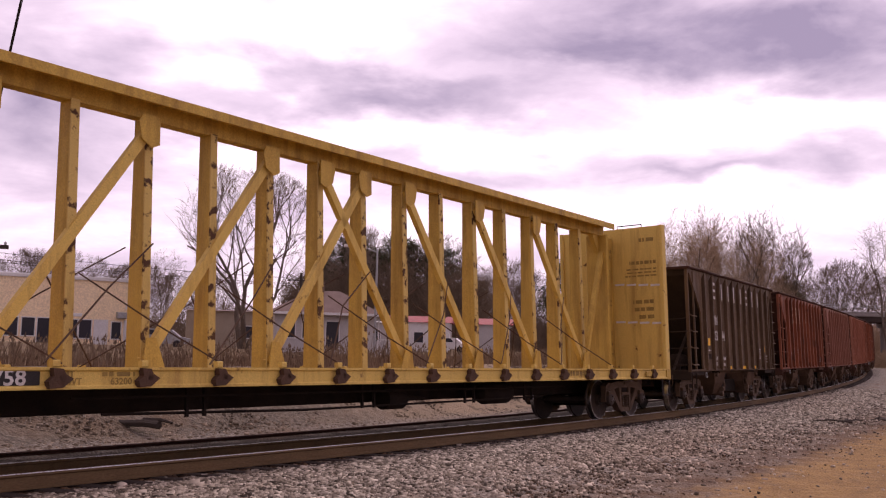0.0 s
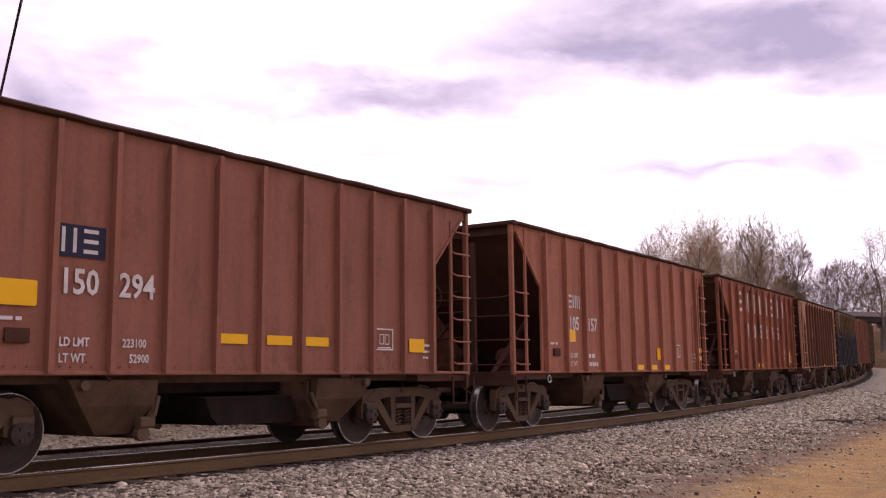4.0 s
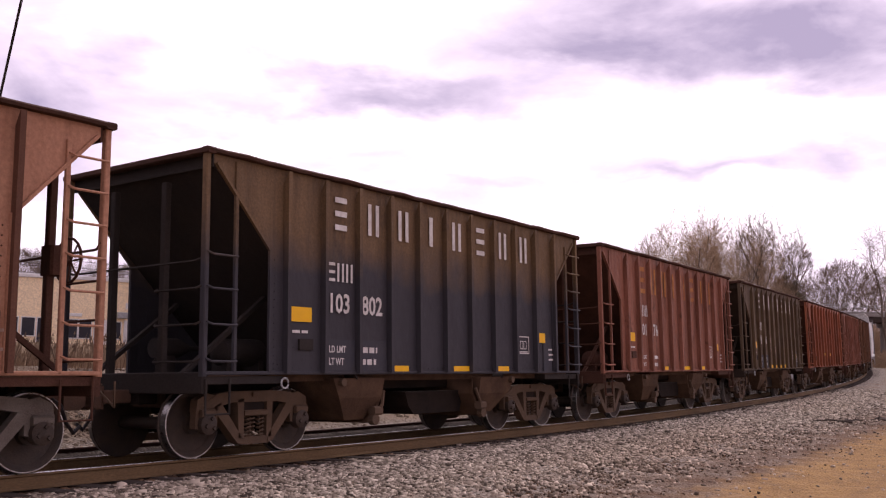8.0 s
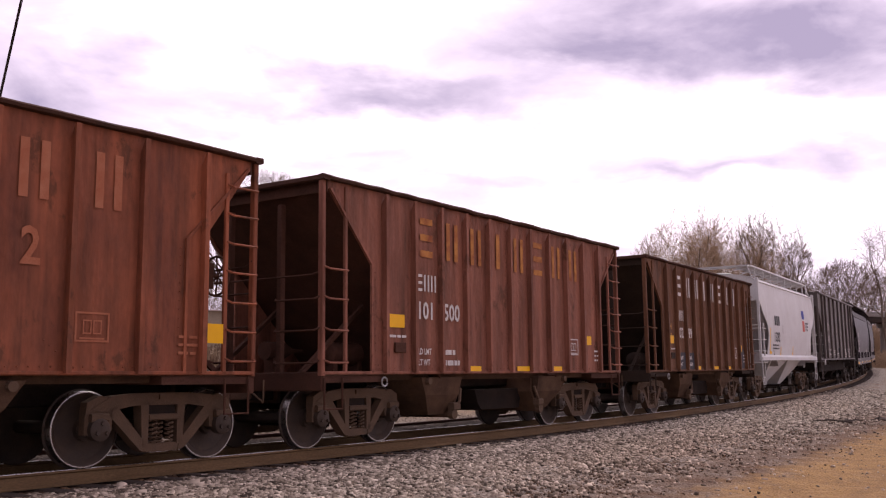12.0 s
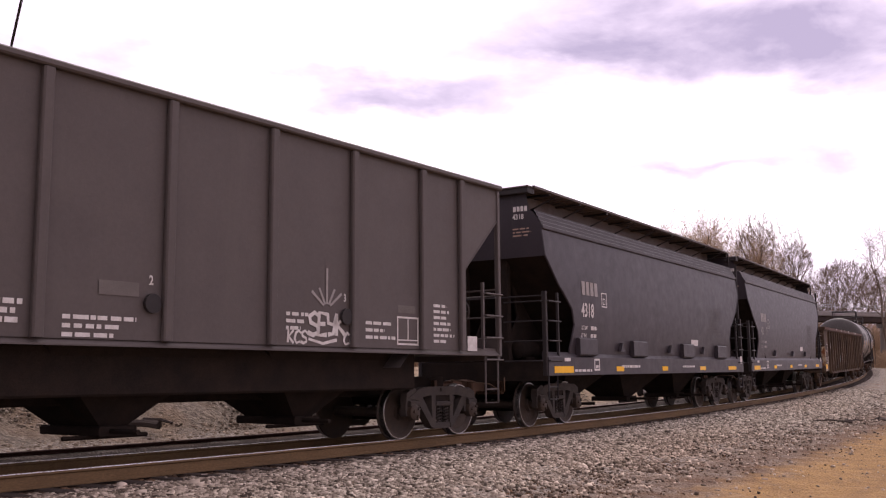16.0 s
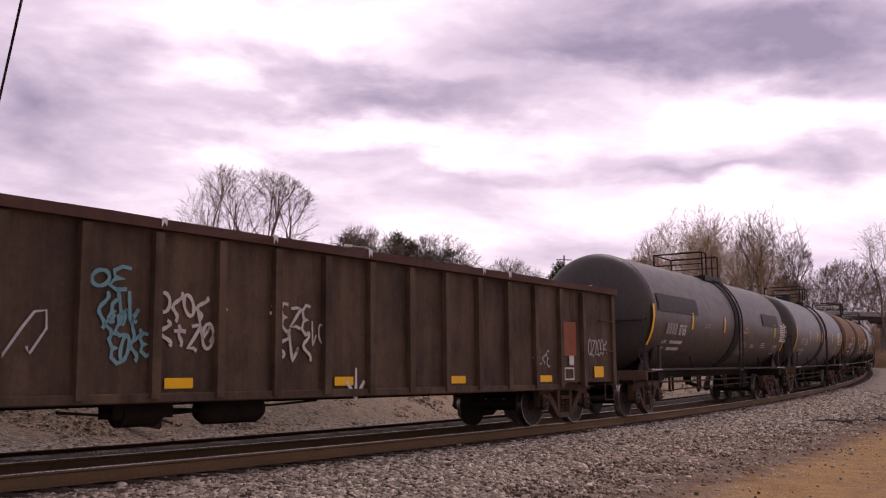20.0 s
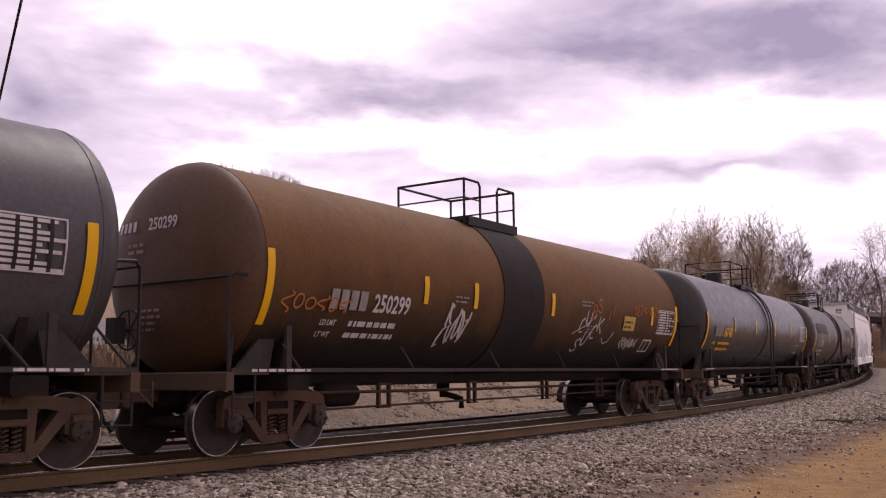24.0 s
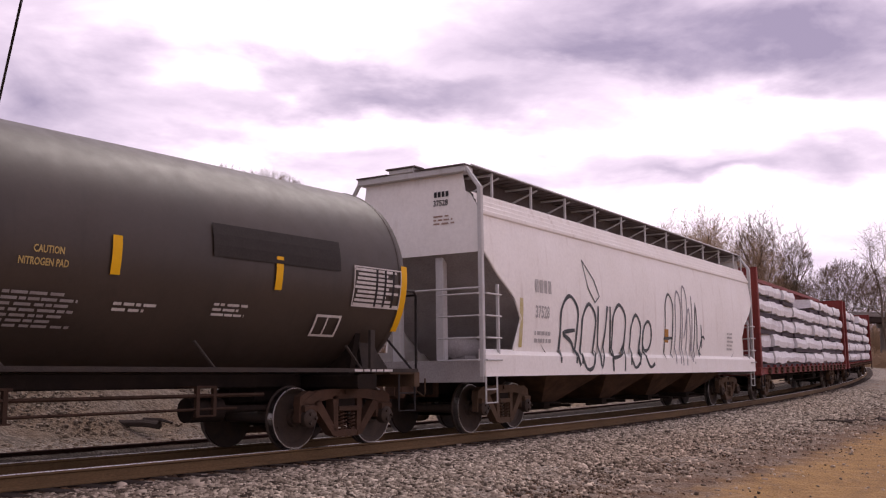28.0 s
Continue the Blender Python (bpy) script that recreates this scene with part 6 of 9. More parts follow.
P_PINK = surface("faded_red_paint", (0.370, 0.150, 0.092), (0.300, 0.112, 0.068), 0.8, 0.7, 0.75, 0, 0.3, 40, streak=0.3, streak_colour=(0.12, 0.045, 0.027), fine=0.2, wear=0.6)
P_ORANGE = surface("orange_red_paint", (0.330, 0.104, 0.052), (0.135, 0.046, 0.028), 0.8, 0.8, 0.7, 0, 0.3, 40, streak=0.7, streak_colour=(0.045, 0.022, 0.012), fine=0.14, stretch=(1, 1, 0.45), edge=(0.42, 0.72), wear=0.9)
P_TAN = surface("bleached_brown_paint", (0.430, 0.225, 0.145), (0.350, 0.172, 0.108), 0.9, 0.8, 0.8, 0, 0.3, 40, streak=0.22, streak_colour=(0.14, 0.052, 0.028), fine=0.25, wear=0.4)
P_DARKRED = surface("dark_red_paint", (0.300, 0.122, 0.080), (0.200, 0.078, 0.052), 1.1, 0.8, 0.7, 0, 0.3, 40, streak=0.6, streak_colour=(0.045, 0.022, 0.012), fine=0.14, stretch=(1, 1, 0.45), wear=0.9)
P_DARK2 = surface("sooty_brown_paint", (0.160, 0.105, 0.060), (0.052, 0.040, 0.032), 0.9, 0.9, 0.75, 0, 0.3, 40, streak=0.6, streak_colour=(0.055, 0.028, 0.015), fine=0.14, stretch=(1, 1, 0.45), wear=0.9)
P_BROWN2 = surface("rust_brown_paint", (0.185, 0.086, 0.046), (0.115, 0.050, 0.030), 1.1, 0.8, 0.75, 0, 0.3, 40, streak=0.6, streak_colour=(0.045, 0.022, 0.012), fine=0.14, stretch=(1, 1, 0.45), wear=0.9)
P_TANRIB = surface("rusty_rib_paint", (0.115, 0.050, 0.032), (0.16, 0.075, 0.048), 2.0, 0.7, 0.8, 0, 0.3, 40, streak=0.5, streak_colour=(0.05, 0.022, 0.014), wear=0.6)
# near-black for the navy car's ends, shade put into the colour
M_ENDSHADE = surface("shaded_black_steel", (0.026, 0.022, 0.021), (0.04, 0.03, 0.025), 2, 0.6, 0.85, 0, 0.3)
P_GREY = surface("light_grey_paint", (0.598, 0.598, 0.602), (0.494, 0.481, 0.474), 1.0, 0.6, 0.6, 0, 0.15, 40, streak=0.12, streak_colour=(0.3, 0.26, 0.23), spec=0.4, fine=0.08)
P_BLACK = surface("dusty_black_paint", (0.085, 0.071, 0.068), (0.105, 0.088, 0.082), 1.0, 0.6, 0.55, 0, 0.12, 40, streak=0.12, streak_colour=(0.11, 0.095, 0.085), fine=0.07)
P_BLACK2 = surface("dull_black_paint", (0.034, 0.028, 0.033), (0.046, 0.038, 0.043), 1.0, 0.6, 0.5, 0, 0.12, 40, streak=0.16, streak_colour=(0.075, 0.065, 0.065), fine=0.08)
P_GON = surface("dark_gondola_brown", (0.112, 0.072, 0.046), (0.048, 0.032, 0.023), 0.9, 0.8, 0.75, 0, 0.3, 40, streak=0.55, streak_colour=(0.045, 0.03, 0.02), fine=0.16, edge=(0.40, 0.66), wear=0.8)
P_TANK = surface("dusty_black_tank_paint", (0.040, 0.036, 0.034), (0.060, 0.048, 0.040), 0.8, 0.6, 0.5, 0, 0.1, 40, streak=0.1, streak_colour=(0.08, 0.07, 0.06), spec=0.4)
P_TANKG = surface("grey_black_tank_paint", (0.062, 0.057, 0.063), (0.078, 0.070, 0.071), 0.8, 0.6, 0.45, 0, 0.1, 40, streak=0.1, streak_colour=(0.05, 0.045, 0.045), spec=0.4)
P_TANKB = surface("rust_brown_tank_paint", (0.106, 0.050, 0.019), (0.072, 0.036, 0.019), 0.8, 0.7, 0.55, 0, 0.12, 40, streak=0.2, streak_colour=(0.05, 0.03, 0.02), spec=0.4)
P_TANKPATCH = surface("black_repaint", (0.028, 0.022, 0.019), (0.036, 0.029, 0.025), 2, 0.6, 0.6, 0, 0.1)
P_TANKD = surface("oily_jacket_band", (0.022, 0.018, 0.017), (0.034, 0.027, 0.024), 2, 0.6, 0.8, 0, 0.1, spec=0.15)
P_WHITE = surface("white_hopper_paint", (0.94, 0.92, 0.90), (0.86, 0.83, 0.79), 0.7, 0.5, 0.6, 0, 0.12, 40, streak=0.10, streak_colour=(0.5, 0.42, 0.35), spec=0.4, fine=0.06)
# grey end steel, its colour carrying the shade under the slope sheets
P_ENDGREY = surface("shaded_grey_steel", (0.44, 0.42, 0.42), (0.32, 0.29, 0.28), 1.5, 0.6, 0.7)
P_LRED = surface("bright_red_paint", (0.24, 0.044, 0.036), (0.15, 0.036, 0.034), 1.5, 0.6, 0.65, streak=0.2)
P_WRAP = surface("white_lumber_wrap", (0.86, 0.85, 0.87), (0.60, 0.58, 0.61), 2.5, 0.7, 0.5, 0, 0.6, 9, fine=0.2)
P_STRIP = surface("dark_dunnage", (0.06, 0.05, 0.07), (0.1, 0.08, 0.08), 3, 0.6, 0.9)


def two_tone(name, upper, lower, z0, z1, wear=0.6):
    """Worn paint in one colour above a darker one below, with a ragged border."""
    m = surface(name, upper, tuple(v * 0.75 for v in upper), 1.2, 0.6, 0.7, 0, 0.3, 40, streak=0.5 * wear, streak_colour=(0.03, 0.02, 0.016), wear=wear)
    t = m.node_tree
    L = t.links.new
    bs = t.nodes["Principled BSDF"]
    old = bs.inputs["Base Color"].links[0].from_socket
    co = t.nodes.new("ShaderNodeTexCoord").outputs["Object"]
    sp = t.nodes.new("ShaderNodeSeparateXYZ")
    L(co, sp.inputs[0])
    nz = t.nodes.new("ShaderNodeTexNoise")
    nz.inputs["Scale"].default_value, nz.inputs["Detail"].default_value = 1.6, 6
    L(co, nz.inputs["Vector"])
    ad = t.nodes.new("ShaderNodeMath")
    ad.operation = "MULTIPLY_ADD"
    ad.inputs[1].default_value = 0.9
    L(nz.outputs["Fac"], ad.inputs[0]), L(sp.outputs[2], ad.inputs[2])
    mr = t.nodes.new("ShaderNodeMapRange")
    mr.inputs["From Min"].default_value, mr.inputs["From Max"].default_value = z0 + 0.45, z1 + 0.45
    L(ad.outputs[0], mr.inputs["Value"])
    mx = t.nodes.new("ShaderNodeMix")
    mx.data_type = "RGBA"
    L(mr.outputs[0], mx.inputs[0]), L(old, mx.inputs[7])
    mx.inputs[6].default_value = (*lower, 1)
    L(mx.outputs[2], bs.inputs["Base Color"])
    return m


P_NAVY = two_tone("brown_over_navy_paint", (0.165, 0.102, 0.054), (0.046, 0.043, 0.050), 2.5, 3.2)
# brown above, blending to near black towards the tank's bottom
P_RUSTTANK = two_tone("brown_over_black_tank_paint", (0.165, 0.076, 0.021), (0.026, 0.019, 0.014), 1.5, 2.8, 0.15)
P_SLATETANK = surface("dusty_grey_black_tank_paint", (0.020, 0.0160, 0.022), (0.014, 0.0115, 0.015), 0.8, 0.6, 0.36, 0, 0.04, 40, streak=0.1, streak_colour=(0.02, 0.017, 0.017), spec=0.45, fine=0.1)
P_DUSTTANK = surface("brown_dusted_tank_paint", (0.058, 0.041, 0.031), (0.038, 0.028, 0.022), 0.8, 0.7, 0.48, 0, 0.04, 40, streak=0.2, streak_colour=(0.03, 0.023, 0.018), spec=0.45, fine=0.08)


# ---------------------------------------------------------------- the train, in rolling order
TRAIN = []            # (root, reach, middle of the car at mid clip)


def couple(made, s):
    TRAIN.append((made[0], made[1], s))


couple(centre_beam_car("empty yellow centre-beam flatcar with rust-chipped posts", P_YELLOW, 1), -162.75)
couple(hopper_car("dark brown grimy hopper car with pale stencils", P_DARK1, "short", "***", "103844", 2, M_WHITE, 0.50, patch=False, end_paint=M_ENDDARK), -144.5)
couple(hopper_car("oxide red hopper car with large white number", P_RED1, "short", "***", "101880", 3, M_CREAM, 0.64, 2.93, (0.50, 2.09), yellow=(), small_numbers=("2291", "569")), -132.8)
couple(hopper_car("brown-red hopper car with small white number", P_BROWN, "short", "**", "150294", 4, weights=("223100", "52900"), mark_patch=True,
                  yellow=((-3.66, 1.84, 0.56, 0.28), (-0.53, 1.50, 0.48, 0.13), (0.30, 1.50, 0.48, 0.13), (1.05, 1.50, 0.48, 0.13), (3.45, 1.45, 0.4, 0.22))), -121.2)
couple(hopper_car("faded red long hopper car with white number", P_PINK, "long", "***", "105157", 5, yellow=((-3.1, 1.75, 0.42, 0.26), (0.4, 1.15, 0.4, 0.12), (1.25, 1.15, 0.36, 0.12), (2.05, 1.15, 0.4, 0.12), (1.6, 1.4, 0.26, 0.3), (4.5, 1.62, 0.3, 0.12), (4.5, 1.4, 0.3, 0.12))), -108.75)
couple(hopper_car("orange-red long hopper car with white sign", P_ORANGE, "long", "***", "105135", 6, M_WHITE, 0.65, 3.03, (0.46, 2.2), truck_material=M_TRUCK_RUST,
                  yellow=((-0.85, 1.18, 0.72, 0.13), (1.02, 1.18, 0.08, 0.6), (3.88, 1.25, 0.16, 0.5))), -95.65)
couple(hopper_car("bleached brown hopper car streaked with rust", P_TAN, "short", "***", "151222", 7, None, truck_material=M_TRUCK_PALE, number_material=M_FADED, end_paint=M_ENDRUST, rib_paint=P_TANRIB, patch=True, weights=("230600", "55200")), -83.05)
couple(hopper_car("navy and brown hopper car with white stencils", P_NAVY, "short", "***", "103802", 8, M_WHITE, 0.50, patch=True, end_paint=M_ENDSHADE), -71.3)
couple(hopper_car("dark red hopper car with gold stencils", P_DARKRED, "short", "***", "101976", 9, M_RUSTGOLD, 0.66, 3.05), -59.75)
couple(hopper_car("sooty brown hopper car with white stencils", P_DARK2, "short", "***", "103536", 10, M_WHITE, 0.50, end_paint=M_ENDDARK, weights=("232500", "53500"), patch=True,
                  yellow=((-3.66, 1.84, 0.47, 0.21), (-1.18, 1.13, 0.46, 0.12), (-0.48, 1.13, 0.45, 0.12), (0.32, 1.13, 0.47, 0.12), (1.06, 1.13, 0.48, 0.12), (3.40, 1.50, 0.36, 0.20)),
                  chalk=((-1.22, 2.06, "116", 0.28, M_FADED), (-1.26, 1.74, "535", 0.31, M_FADED), (-0.48, 2.02, "16", 0.34, M_FADED), (-0.55, 1.66, "535", 0.37, M_FADED))), -48.0)
couple(hopper_car("orange-red long hopper car with ghosted sign", P_ORANGE, "long", "***", "105062", 11, M_GHOST, 0.66, 3.02, (0.42, 2.3), number_material=M_GHOST,
                  yellow=((-3.97, 1.72, 0.42, 0.26), (-1.05, 1.62, 0.3, 0.14), (0.65, 1.62, 0.3, 0.12), (4.35, 1.5, 0.4, 0.25))), -35.3)
couple(hopper_car("dark red hopper car with worn gold sign", P_DARKRED, "short", "***", "101500", 12, M_RUSTGOLD, 0.66, 3.05), -23.1)
couple(hopper_car("rust brown hopper car with white stencils", P_BROWN2, "short", "***", "102099", 13, M_WHITE, 0.55, 3.15, end_paint=M_ENDDARK, weights=("231600", "56400"), patch=True,
                  chalk=((-3.62, 2.22, "114", 0.24, M_GOLD), (-3.62, 1.94, "567", 0.24, M_GOLD))), -10.95)


def grey_marks(root, on, low, rng):
    part("owner_mark", flat_marks(mark_shapes(-3.3, 2.72, 3, 0.26, 0.36, 0.080, 0.061), on), M_BLACKPAINT, root, "blocked owner mark")
    part("number", flat_marks(words(-3.4, 2.12, "15292", 0.50, 0.85), on), M_BLACKPAINT, root, "painted car number")
    part("small_print", flat_marks(small_print(rng, -3.6, 1.95, 1.6, 2, 0.06, 0.12), on), M_BLACKPAINT, root)
    part("emblem", flat_marks([bar(2.43, 3.15, 0.58, 0.36)], on), surface("blue_emblem", (0.06, 0.08, 0.35), None, 3, 0.3), root, "plain blue badge")
    part("emblem", flat_marks([bar(2.47, 2.62, 0.5, 0.46)], on), surface("red_emblem", (0.62, 0.16, 0.13), None, 3, 0.3), root, "plain red badge")
    part("small_print", flat_marks(small_print(rng, 3.2, 2.95, 0.7, 3, 0.08, 0.14), on), M_BLACKPAINT, root)
    part("data_box", flat_marks(ring(-1.9, 2.45, 0.22, 0.3, 0.03), on), P_ENDGREY, root)
    part("reflector", flat_marks([bar(-4.15, 1.65, 0.10, 0.95), bar(-4.1, 1.65, 0.3, 0.1), bar(-2.2, 1.62, 0.12, 0.3), bar(0.2, 1.62, 0.12, 0.35)], on), M_YELLOW, root, "yellow reflective stripes")


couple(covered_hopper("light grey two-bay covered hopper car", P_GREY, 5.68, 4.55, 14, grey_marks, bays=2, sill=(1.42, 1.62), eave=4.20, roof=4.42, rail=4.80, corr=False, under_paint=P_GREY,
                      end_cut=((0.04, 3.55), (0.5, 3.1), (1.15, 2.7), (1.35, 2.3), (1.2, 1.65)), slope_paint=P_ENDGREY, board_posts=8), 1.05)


HAND = {"S": [[(0.9, 0.85), (0.5, 1), (0.1, 0.8), (0.2, 0.55), (0.75, 0.42), (0.85, 0.15), (0.45, 0), (0.0, 0.1)]],
        "U": [[(0, 1), (0.02, 0.4), (0.2, 0.05), (0.5, 0.0), (0.75, 0.25), (0.85, 1)]],
        "C": [[(0.9, 0.8), (0.55, 1), (0.15, 0.75), (0.05, 0.3), (0.35, 0), (0.9, 0.15)]],
        "B": [[(0.05, 0), (0.1, 1), (0.6, 0.95), (0.65, 0.65), (0.15, 0.52), (0.75, 0.42), (0.7, 0.08), (0.05, 0)]],
        "E": [[(0.8, 0.95), (0.1, 1), (0.05, 0), (0.8, 0.05)], [(0.08, 0.5), (0.65, 0.52)]],
        "Y": [[(0, 1), (0.1, 0.55), (0.6, 0.5), (0.8, 1)], [(0.75, 0.9), (0.55, 0.1), (0.1, 0.05)]],
        "K": [[(0, 1), (0.05, 0)], [(0.75, 1), (0.1, 0.48), (0.9, 0.0)]],
        "!": [[(0.1, 1), (0.0, 0.35)], [(0.0, 0.1), (0.03, 0.02)]]}


def hand_letters(text, x, z, size, step, rise, t, slant=0.25):
    """Letters drawn loosely with a spray can along a rising line."""
    out = []
    for i, ch in enumerate(text):
        ox, oz = x + step * i, z + rise * i
        for line in HAND[ch]:
            out += stroke([(ox + size * (0.75 * a + slant * b), oz + size * (b - slant * 0.5 * a)) for a, b in line], t)
    return out


def black_hopper_marks(root, on, low, rng):
    on = side_wall(-1.53)
    part("owner_mark", flat_marks(mark_shapes(-4.72, 2.88, 4, 0.19, 0.34, 0.050, 0.058), on), M_DIM, root, "blocked owner mark")
    part("number", flat_marks(words(-4.70, 2.28, "2041", 0.46, 0.9), on), M_WHITE, root, "painted car number")
    part("load_data", flat_marks(words(-4.72, 1.88, "LD LMT", 0.15, 0.85) + words(-4.72, 1.66, "LT WT", 0.15, 0.85) + small_print(rng, -4.05, 1.88, 0.5, 2, 0.09, 0.22), on), M_WHITE, root)
    part("data_box", flat_marks(ring(-3.15, 2.42, 0.30, 0.34, 0.03) + ring(-3.07, 2.50, 0.12, 0.14, 0.02), on), M_WHITE, root)
    part("plate", flat_marks([bar(-5.95, 2.22, 0.68, 0.16)], on), surface("grey_paint_patch", (0.16, 0.14, 0.13), None, 4, 0.4), root)
    part("plate", flat_marks([bar(-0.95, 2.02, 0.55, 0.17)], on), surface("grey_paint_patch", (0.16, 0.14, 0.13), None, 4, 0.4), root)
    part("plate", flat_marks([bar(4.55, 2.08, 0.45, 0.12)], on), surface("grey_paint_patch", (0.16, 0.14, 0.13), None, 4, 0.4), root)
    part("small_print", flat_marks(small_print(rng, -2.4, 1.85, 0.6, 3, 0.06, 0.1) + small_print(rng, -1.4, 1.72, 1.1, 3, 0.05, 0.1) + small_print(rng, 2.05, 1.92, 0.45, 3, 0.05, 0.1) + small_print(rng, 3.75, 1.86, 0.75, 3, 0.05, 0.11) + small_print(rng, 5.5, 2.22, 0.6, 7, 0.05, 0.1), on), M_WHITE, root)
    part("data_box", flat_marks(ring(4.52, 1.56, 0.56, 0.46, 0.03) + [bar(4.55, 1.63, 0.50, 0.02), bar(4.79, 1.65, 0.025, 0.34)], on), M_WHITE, root)
    for i, ch in enumerate("SEYK"):
        part("graffiti", flat_marks(hand_letters(ch, 2.48 + 0.20 * i, 1.66, 0.33, 0.0, 0.0, 0.075, 0.05), on), M_WHITE, root, "sprayed graffiti letter")
    part("graffiti", flat_marks(stroke([(2.5, 1.60), (2.8, 1.54), (3.1, 1.60)], 0.05), on), M_WHITE, root, "sprayed underline")
    for ch, x in (("K", 2.08), ("C", 2.21), ("S", 2.34), ("C", 3.24), ("K", 3.39)):
        part("graffiti", flat_marks(hand_letters(ch, x, 1.54, 0.18, 0.0, 0.0, 0.045, 0.1), on), M_WHITE, root, "small sprayed scrawl")
    for k in range(5):
        a = -0.62 + 0.31 * k
        part("graffiti", flat_marks(stroke([(2.88 + 0.12 * math.sin(a), 2.02 + 0.1 * math.cos(a)), (2.88 + 0.55 * math.sin(a), 1.95 + (0.42 + 0.28 * (k == 2)) * math.cos(a))], 0.05), on), M_DIM, root, "sprayed ray")
    for x, n in ((-3.17, "1"), (-0.22, "2"), (3.28, "3")):
        part("gate_number", flat_marks(words(x - 0.04, 2.18, n, 0.16, 0.8), on), M_WHITE, root)
    part("lift_lug", Shape().plate([(-6.45, 1.45), (-5.95, 1.45), (-6.05, 1.3), (-6.12, 1.18), (-6.28, 1.18), (-6.35, 1.3)], -1.56, -1.50), M_GALV, root)
    for q in (bar(6.5, 1.5, 0.3, 0.26), bar(-6.2, 1.98, 0.2, 0.26)):
        part("placard", flat_marks([q], on), M_WHITE, root, "white paper placard")
    for x in (-3.17, -0.22, 3.28):
        part("vent", Shape().turn([(0, 0.0), (0, 0.12), (-0.05, 0.12), (-0.05, 0)], "y", (x, -1.53, 1.95), 12, False), M_IRON, root)


couple(covered_hopper("black ribbed covered hopper car with white number", P_BLACK, 7.55, 6.35, 15, black_hopper_marks, round_side=False, ribs=(-6.27, -5.12, -3.43, -1.72, 0.0, 1.75, 3.45, 5.18, 6.3), sill=(1.44, 1.50), eave=4.55,
                      roof=4.62, rail=4.98, corr=False, end_cut=((0.03, 3.95), (1.25, 2.80), (1.25, 1.50)), bays=3, board_posts=6, boards=False, truck_material=M_TRUCK_DARK), 15.65)


def centre_flow_marks(number, fade, slide):
    def marks(root, on_side, on_sill, rng):
        on, low = (lambda x, z: on_side(x + slide, z)), (lambda x, z: on_sill(x + slide, z))
        w = M_WHITE if not fade else M_DIM
        part("owner_mark", flat_marks(mark_shapes(-5.50, 2.78, 4, 0.17, 0.30, 0.055, 0.051), on), M_DIM, root, "blocked owner mark")
        if fade:
            part("number", flat_marks(words(-5.56, 2.33, number[:2], 0.38, 0.95) + words(-4.72, 2.33, number[3], 0.38, 0.95), on), M_DIM, root, "half-worn car number")
            part("number", flat_marks(words(-5.02, 2.33, number[2], 0.38, 0.95), on), M_FAINT, root, "almost worn away digit")
        else:
            part("number", flat_marks(words(-5.56, 2.31, number, 0.42, 0.80), on), w, root, "painted car number")
        part("load_data", flat_marks(words(-5.54, 2.03, "LD LMT", 0.12, 0.8) + words(-5.54, 1.86, "LT WT", 0.12, 0.8) + small_print(rng, -5.05, 2.03, 0.42, 2, 0.08, 0.17), on), w, root)
        part("data_box", flat_marks(ring(-4.45, 2.56, 0.30, 0.33, 0.025) + ring(-4.37, 2.62, 0.13, 0.14, 0.02), on), w, root)
        part("small_print", flat_marks(small_print(rng, 3.62, 2.86, 1.25, 9, 0.04, 0.085), on), M_FAINT, root)
        part("data_box", flat_marks(ring(4.15, 1.70, 0.58, 0.36, 0.025) + [bar(4.40, 1.70, 0.02, 0.36)], on), M_FAINT, root)
        part("placard", flat_marks([bar(2.0, 1.80, 0.60, 0.17)], lambda x, z: (x, on(x, z)[1] - 0.004, z)), M_WHITE, root, "white paper placard")
        part("small_print", flat_marks(small_print(rng, -6.0, 1.12, 0.9, 1, 0.05) + small_print(rng, -3.4, 1.2, 1.4, 1, 0.06) + small_print(rng, 1.0, 1.2, 1.0, 1, 0.05), low), M_WHITE, root)
        part("emblem", flat_marks(ring(-4.98, 1.14, 0.30, 0.26, 0.04) + [bar(-4.9, 1.2, 0.14, 0.06)], low), M_WHITE, root)
        for q in (bar(6.6, 1.32, 0.22, 0.22), bar(-6.5, 1.34, 0.3, 0.07)):
            part("placard", flat_marks([q], low), M_WHITE, root, "white paper placard")
        for x in () if fade else (-5.2, -2.1, 1.56, 4.7):
            part("box_cover", Shape().box(x - 0.46, x + 0.46, -1.62, -1.5, 1.46, 1.84, 0.03), P_BLACK2, root)
        for x in (-3.2, 0.2, 3.0):
            part("pad_eye", Shape().plate([(x - 0.13, 1.58), (x + 0.13, 1.58), (x + 0.04, 1.68), (x - 0.01, 1.78), (x - 0.05, 1.70)], -1.60, -1.52), P_BLACK2, root)
    return marks


CF_YELLOW = ((-6.85, 1.10, 0.92, 0.14), (-3.58, 1.12, 0.44, 0.11), (-0.52, 1.12, 0.42, 0.11), (2.60, 1.12, 0.5, 0.11), (5.40, 1.12, 0.85, 0.11))
couple(covered_hopper("dull black centre-flow covered hopper car, white number", P_BLACK2, 7.10, 5.66, 16, centre_flow_marks("4318", False, 0.13), yellow=CF_YELLOW, rail_paint=M_IRON, rail=4.95, end_marks="4318", end_at=(0.80, 4.28, 0.155), board_paint=M_GRATING, tall_end=True, slope_paint=M_UNDER, truck_material=M_TRUCK_DARK), 32.02)
